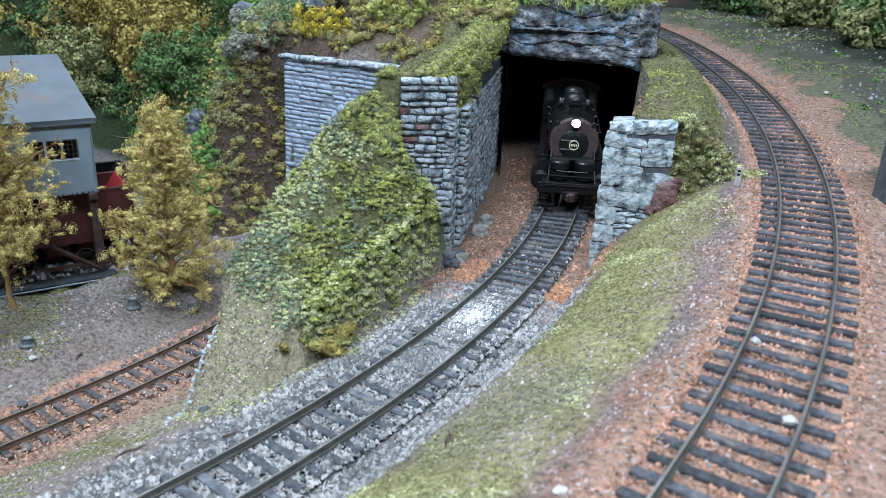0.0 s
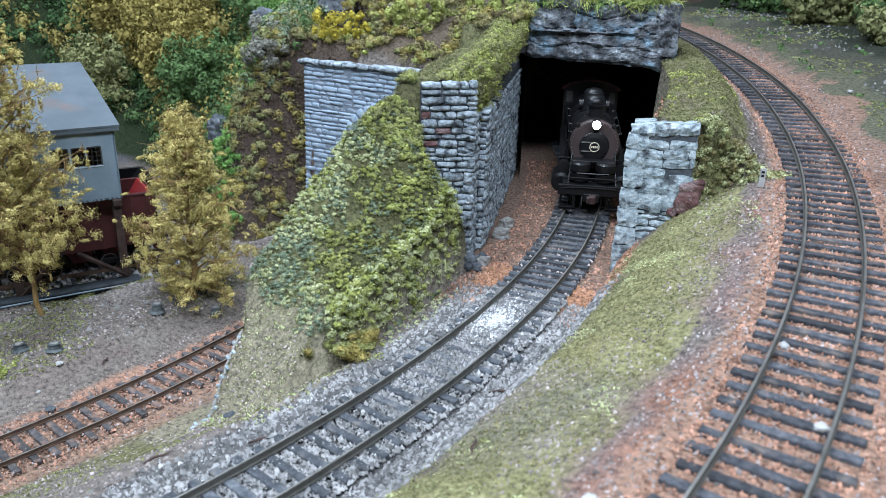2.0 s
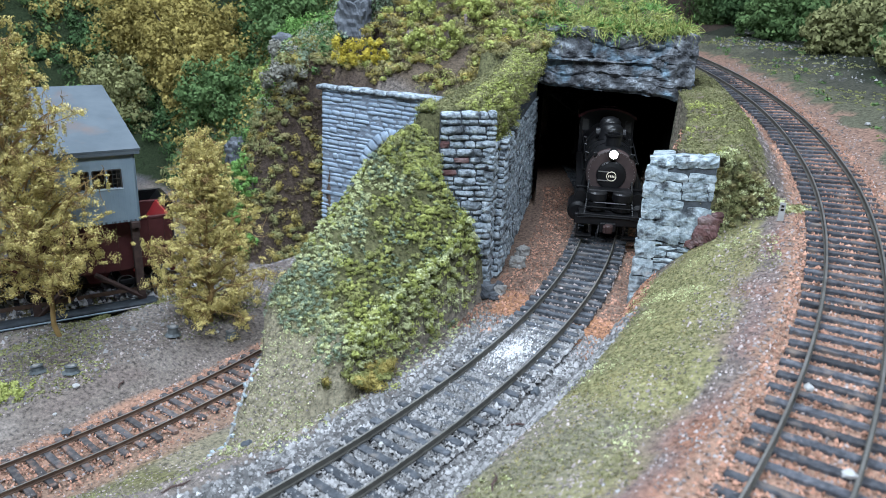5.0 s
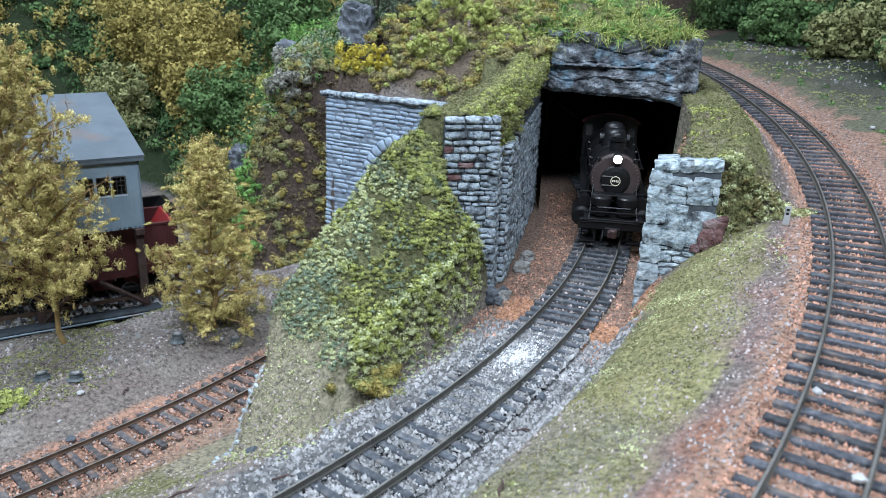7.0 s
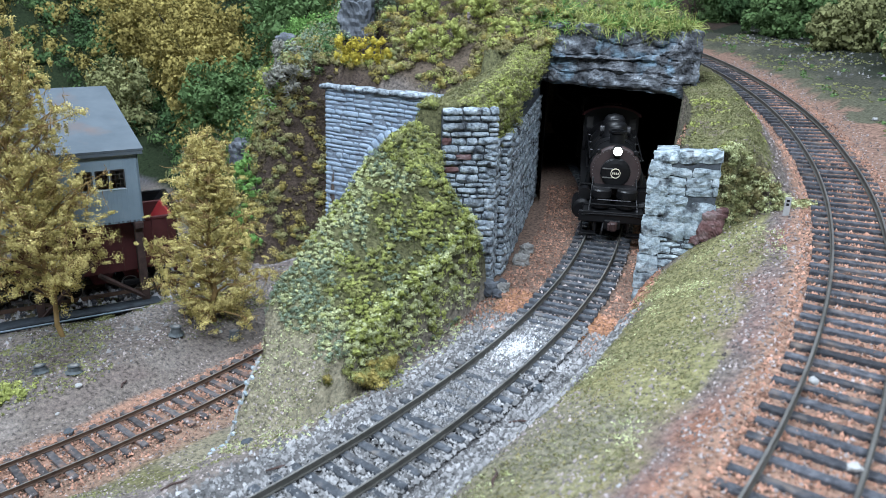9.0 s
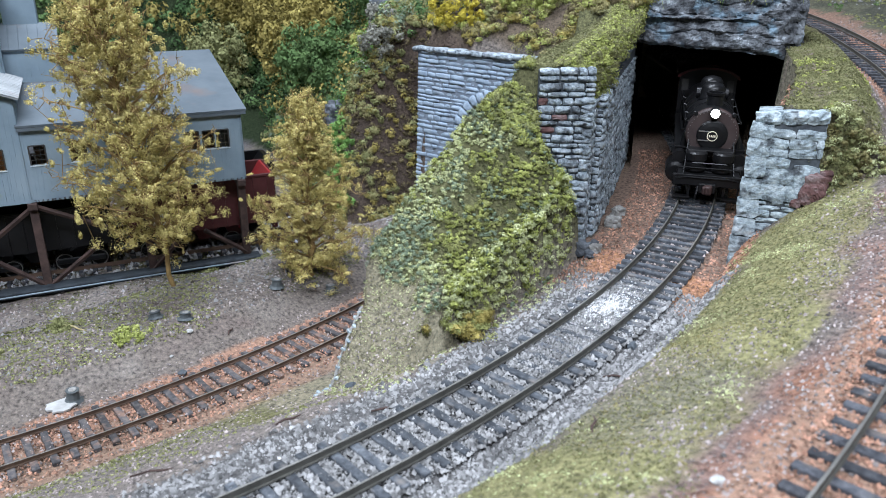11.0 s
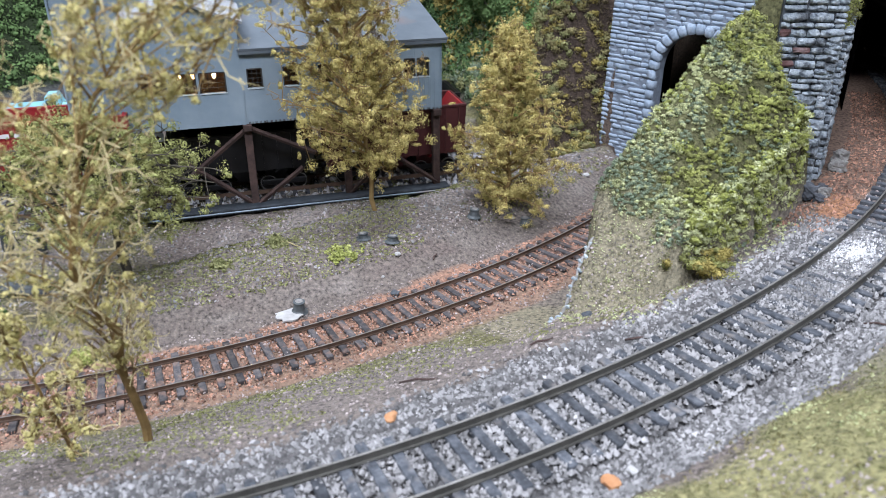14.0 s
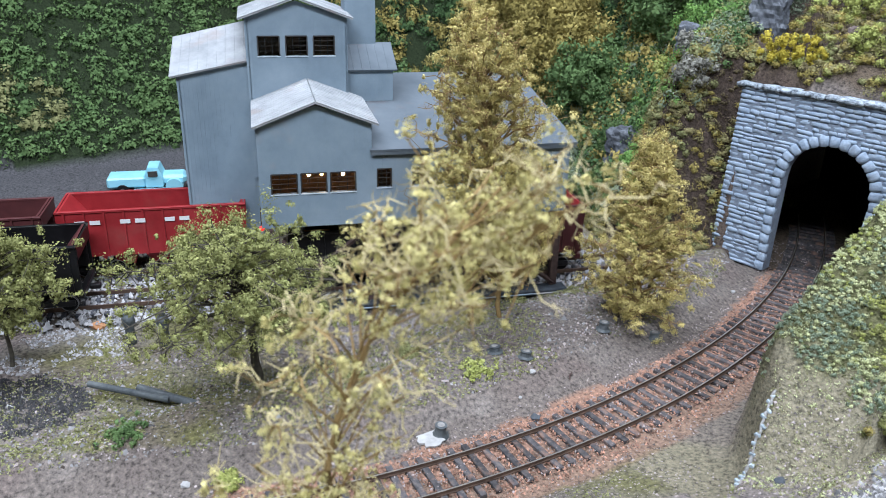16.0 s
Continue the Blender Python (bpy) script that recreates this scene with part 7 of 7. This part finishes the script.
# ---- wire-armature trees ----
def tree(label, at, height, prof, mat, seed, bark, limbs=44, clusters=14, leaf_n=34, leaf=0.85, axis=((0, 0), (0, 0)), blob=4.2, twig=None, twigs=0, limb=0.7, thick=0.017, sparse=0.0):
    """A bent trunk, forked limbs and a ragged crown; prof: (share of height, radius) rows of the crown."""
    r = np.random.default_rng(seed)
    t = thing("tree", label, "tree", at)
    hs, rs = [p[0] for p in prof], [p[1] for p in prof]
    knots = np.array([(0, 0), *axis])

    def spine(s):
        k = np.linspace(0, 1, len(knots))
        return np.array([np.interp(s, k, knots[:, 0]), np.interp(s, k, knots[:, 1]), s * height])
    g = G()
    S = np.linspace(-0.02, 0.95, 12)
    pts = [spine(s) + np.array([*(r.normal(size=2) * height * 0.007), 0]) for s in S]
    g.tube(pts, [max(height * thick * (1 - s), 0.35) for s in S], 7)
    ends, tw = [], G()
    for k in range(limbs):
        s = hs[0] + (hs[-1] - hs[0]) * (k + r.random()) / limbs
        wide = float(np.interp(s, hs, rs)) * r.uniform(0.55, 1.12)
        base = spine(max(s - 0.10 - 0.05 * r.random(), 0.04))
        a = k * 2.4 + r.uniform(-0.5, 0.5)
        end = spine(s) + np.array([math.cos(a) * wide, math.sin(a) * wide, 0])
        mid = base * 0.5 + end * 0.5 + np.array([*(r.normal(size=2) * wide * 0.08), wide * 0.10])
        g.tube([base, mid, end], [limb, limb * 0.6, limb * 0.24], 4)
        for _ in range(clusters if s > sparse else clusters // 3):
            q = r.uniform(0.35, 1.05)
            c = (base * (1 - q) + end * q) + r.normal(size=3) * (0.10 * wide + 1.6)
            ends.append(c)
            o = mid * (1 - q) + end * q
            if r.random() < 0.5:
                g.tube([o, (o + c) / 2 + r.normal(size=3) * 0.6, c], [0.24, 0.18, 0.1], 3)
        for _ in range(twigs if s > sparse else twigs // 2):
            q = r.uniform(0.3, 1.0)
            o = mid * (1 - q) + end * q
            d = r.normal(size=3) * 3.2
            b = o + d
            e = b + r.normal(size=3) * 1.8
            tw.tube([o, o + d * 0.3 + r.normal(size=3) * 0.9, o + d * 0.65 + r.normal(size=3) * 1.0, b, e, e + r.normal(size=3) * 1.4], [0.22, 0.2, 0.18, 0.15, 0.1, 0.05], 4)
            for _ in range(2):
                c_ = b + r.normal(size=3) * 1.2
                tw.tube([b, c_, c_ + r.normal(size=3) * 1.2], [0.12, 0.09, 0.04], 3)
    part("trunk", g, bark, t)
    if twigs:
        tagged(part("twig", tw, twig, t, "pale cream twisted twigs" if twig is M_TWIG else "thin brown wire twigs"), kind="stuff")
    V, F = foam(np.array(ends), leaf_n, blob * r.uniform(0.5, 1.15, len(ends)), leaf, r, 1.0, 0.75, 0.95)
    part("crown", fast_mesh("crown", V, F, mat), None, t)
    return t


tree("tall golden-olive model tree with a bare wire trunk", (-357, 152, 4), 160, [(0.25, 22), (0.34, 36), (0.48, 40), (0.66, 33), (0.82, 22), (0.93, 13), (1.0, 5)], M_GOLD, 1, M_BARK, 92, 15, 130, 0.39, ((0, -6), (-2, -14), (-2, -22)), 3.2, M_BARK, 5, thick=0.0085)
tree("conical golden-olive model tree branching from the ground", (-321, 213, 7), 97, [(0.06, 24), (0.22, 30), (0.42, 27), (0.62, 20), (0.82, 14), (1.0, 6)], M_GOLD, 2, M_BARK, 66, 14, 130, 0.38, ((-1, 1), (-4, 5)), 3.1, M_BARK, 4)
tree("sparse olive model tree with pale twisted twigs", (-219, -8, 24), 138, [(0.30, 9), (0.42, 15), (0.56, 18), (0.70, 19), (0.82, 21), (0.92, 21), (1.0, 14)], M_PALEF, 3, M_BARK, 62, 10, 42, 0.42, ((10, -6), (21, -13), (25, -6), (40, 20)), 2.4, M_TWIG, 8, 0.3, 0.010, 0.80)
tree("small sparse olive sapling on the slope", (-222, -27, 23), 62, [(0.2, 8), (0.5, 14), (0.8, 10), (1.0, 4)], M_PALEF, 8, M_BARK, 18, 7, 30, 0.55, ((4, -6), (9, -12)), 2.2, M_TWIG, 3, 0.3, 0.012)
tree("spreading olive-green model tree with a dark trunk", (-372, 25, 1), 78, [(0.52, 36), (0.58, 52), (0.67, 55), (0.78, 46), (0.9, 30), (1.0, 13)], M_SPREAD, 4, M_BARKG, 60, 13, 105, 0.48, ((0, -2), (3, -12)), 4.0, limb=0.9, thick=0.03)
tree("rounded olive-green model tree by the hopper cars", (-448, -66, 1), 66, [(0.42, 20), (0.56, 31), (0.76, 28), (1.0, 10)], M_SPREAD, 5, M_BARKG, 40, 12, 74, 0.6, ((0, 0), (0, 0)), 4.2)

# ---- small things ----
M_STUB = material("dark_grey_metal", [(0.05, 0.06, 0.065), (0.13, 0.145, 0.15)], rough=0.6, metal=0.3, scale=150, bump=0.3)
M_PLASTER = material("white_plaster", [(0.27, 0.27, 0.265), (0.42, 0.42, 0.41)], rough=0.9, scale=200, bump=0.4)
M_RUSTLEAF = material("dry_orange_leaf", [(0.35, 0.16, 0.07), (0.5, 0.27, 0.14)], rough=0.8, scale=200, bump=0.2)
for k, (x, y, h, pale) in enumerate(((-299, 76, 5.5, True), (-319, 189, 4.6, False), (-318, 137, 3.2, False), (-306, 214, 3.6, False), (-330, 128, 3.0, False))):
    z = float(ground_height(np.array(float(x)), np.array(float(y))))
    st = thing("tree_stump", "dark grey cut stump" + (" in a white plaster patch" if pale else " on the brown yard"), "stump", (x, y, z + 0.1), 40 * k, "stumps on the yard")
    part("trunk", G().lathe((0, 0, 0), (0.3, 0.2, h), [(0, 4.0), (0.25, 2.7), (0.7, 2.3), (0.96, 2.7), (1, 2.4), (1, 0.1)], 12), M_STUB, st)
    part("cut_face", G().lathe((0.3, 0.2, h - 0.05), (0.3, 0.2, h + 0.12), [(0, 1.7), (1, 1.6), (1, 0.1)], 12), M_CHALK, st, "pale cut face")
    for j in range(4):
        a = j * 1.6 + k
        part("root", G().tube([(0, 0, 0.9), (2.6 * math.cos(a), 2.6 * math.sin(a), 0.5), (4.2 * math.cos(a), 4.2 * math.sin(a), 0.1)], [0.9, 0.6, 0.25], 5), M_STUB, st)
    if pale:
        g = G()
        n = 22
        ring = [(6.0 * (1 + 0.25 * math.sin(3 * i + k)) * math.cos(2 * math.pi * i / n), 5.5 * (1 + 0.2 * math.cos(4 * i)) * math.sin(2 * math.pi * i / n) - 5, 0.2) for i in range(n)]
        g.extrude(ring, (0, 0, 0.7))
        part("plaster_patch", g, M_PLASTER, st, "white plaster patch")


def chip(name, label, x, y, s, mat, z=None, seed=0, cat="stone"):
    z = float(ground_height(np.array(float(x)), np.array(float(y)))) if z is None else z
    r = random.Random(seed)
    bm = bmesh.new()
    bmesh.ops.create_icosphere(bm, subdivisions=2, radius=1.0)
    for v in bm.verts:
        v.co *= 1 + r.uniform(-0.25, 0.2)
        v.co = Vector((v.co.x * s * MM, v.co.y * s * 0.8 * MM, v.co.z * s * 0.55 * MM))
    me = bpy.data.meshes.new(name)
    bm.to_mesh(me)
    bm.free()
    me.materials.append(mat)
    ob = new(name, me)
    ob.matrix_world = pose(x * MM, y * MM, (z + s * 0.3) * MM, 0, 0, r.uniform(0, 360))
    return tagged(ob, label, cat)


for k, (x, y, s) in enumerate(((-309, 134, 1.8), (-323, -23, 2.0), (-312, 210, 1.2), (-287, 248, 1.6), (-330, 285, 2.2), (-322, 300, 1.6), (-300, 120, 1.0))):
    chip("white_stone", "small white stone lying on the brown yard", x, y, s, M_PLASTER, None, k)
for k, (x, y, s, z) in enumerate(((-33, 177, 1.5, 92.4), (-18, 146, 1.6, 92.4), (-136, 142, 1.0, 49), (-49, 111, 1.5, None), (-80, 480, 2.0, None), (-115, 72, 1.6, None))):
    chip("white_stone", "small white stone chip among the ties", x, y, s, M_PLASTER, z, 30 + k)
for k, (x, y, s) in enumerate(((-165, 38, 2.0), (-115, 65, 2.4), (-474, -24, 4.0))):
    chip("dry_leaf", "curled orange-brown dry leaf flake", x, y, s, M_RUSTLEAF, None, 50 + k, "leaf")
for k, (x, y, s) in enumerate(((-287, 118, 2.6), (-182, 128, 2.2), (-107, 118, 2.4), (-120, 203, 2.4))):
    chip("dark_clod", "dark brown clod of earth on the ground", x, y, s, M_JOINT, None, 60 + k, "clod")
# straws and twigs
for k, (x, y, L_, a, mt) in enumerate(((-345, 96, 14, 20, M_TWIG), (-180, 58, 13, 62, M_TIMBER), (-150, 118, 12, 55, M_TIMBER), (-170, 95, 9, 80, M_TIMBER), (-112, 182, 10, 40, M_TIMBER), (-88, 130, 9, 120, M_TIMBER), (-300, 150, 7, 130, M_TIMBER))):
    z = float(ground_height(np.array(float(x)), np.array(float(y))))
    tw = thing("twig", "thin dry twig lying on the ground", "twig", (x, y, z + 0.5), a)
    part("stem", G().tube([(-L_ / 2, 0, 0), (-L_ * 0.1, 0.6, 0.35), (L_ * 0.2, -0.3, 0.4), (L_ / 2, 0.5, 0.1)], [0.3, 0.4, 0.35, 0.15], 5), mt, tw)
# white spill on the middle track
sp = np.random.default_rng(3)
n = 1500
a, q = sp.uniform(0, 2 * math.pi, n), np.abs(sp.normal(size=n)) * 6.0
P = np.stack([-141 + q * np.cos(a) * 0.9, 220 + q * np.sin(a) * 1.7, np.full(n, 48.6)], -1)
M_SPILL = material("white_plaster_powder", [(0.38, 0.385, 0.39), (0.60, 0.605, 0.61)], rough=0.95, scale=300, per="island", spread=0.2, bump=0.2)
gravel("white_spill", "white plaster powder spilled across the middle track", M_SPILL, P, 0.33, sp)
# mile post
mp = thing("mile_post", "small white mile post with dark marks beside the climbing track", "post", (-77, 311, float(ground_height(np.array(-77.0), np.array(311.0)))), 20)
part("board", G().box((0, 0, 3.8), (2.3, 0.6, 7.6), 0.1), M_PLASTER, mp)
for z in (6.2, 4.7):
    part("mark", G().box((0, -0.36, z), (1.1, 0.2, 0.9)), M_BLACK, mp)
# grey pipes lying by the tree
for (x0, y0), (x1, y1), rad in (((-410, -40), (-379, -13), 1.5), ((-395, -22), (-366, -2), 1.8)):
    pp = thing("pipe", "weathered grey-green pipe lying on the ground", "pipe", (x0, y0, 1.2), math.degrees(math.atan2(y1 - y0, x1 - x0)))
    L_ = math.hypot(x1 - x0, y1 - y0)
    part("tube", G().lathe((0, 0, rad * 0.7), (L_, 0, rad * 0.7), [(0, rad * 0.7), (0, rad), (1, rad), (1, rad * 0.7)], 14), M_STUB, pp)
# plain figurine beside the sidings
fig = G().lathe((0, 0, 0), (0, 0, 20), [(0, 2.6), (0.05, 2.7), (0.45, 2.2), (0.62, 3.2), (0.8, 2.6), (0.83, 1.2), (0.88, 1.7), (0.96, 1.5), (1, 0.4)], 14)
for x, y in ((-0.443, -0.014), (-0.433, 0.0)):
    fo = new("figurine", fig.mesh("figurine", M_STUB, True))
    fo.matrix_world = pose(x, y, -0.001)
    tagged(fo, "plain dark grey miniature figurine beside the sidings", "figurine")
P = scatter(2600, (-480, -436, -75, 6), lambda x, y: fnoise(x, y, 20, 3) > -0.3, np.random.default_rng(8))
gravel("pale_gravel", "whitish gravel beside the sidings", M_BALLASTW, P, 0.8, np.random.default_rng(9))
# dark coal, with the shadow lying there put into the same black grains
P = scatter(5200, (-445, -388, -96, -40), lambda x, y: np.hypot((x + 416) / 24, (y + 66) / 22) < 1 + 0.35 * fnoise(x, y, 14, 2), np.random.default_rng(12), lift=0.3)
gravel("coal_dust", "black patch on the yard by the sidings, dark coal and painted shadow together", M_COAL, P, 0.6, np.random.default_rng(13))
# dark far track beyond the bushes
ft = thing("track_far", "rusty far track in dark gravel", "railway track", (-290, 800, 98), -14, kind="structure")
for s in (-8.7, 8.7):
    part("rail", G().box((150, s, 2.2), (330, 0.9, 2.2)), M_RUSTRAIL, ft)
for k in range(44):
    piece("tie", TIE_MESH, ft, pose((-10 + 7.3 * k) * MM, 0, 0.0004, 0, 0, 90))
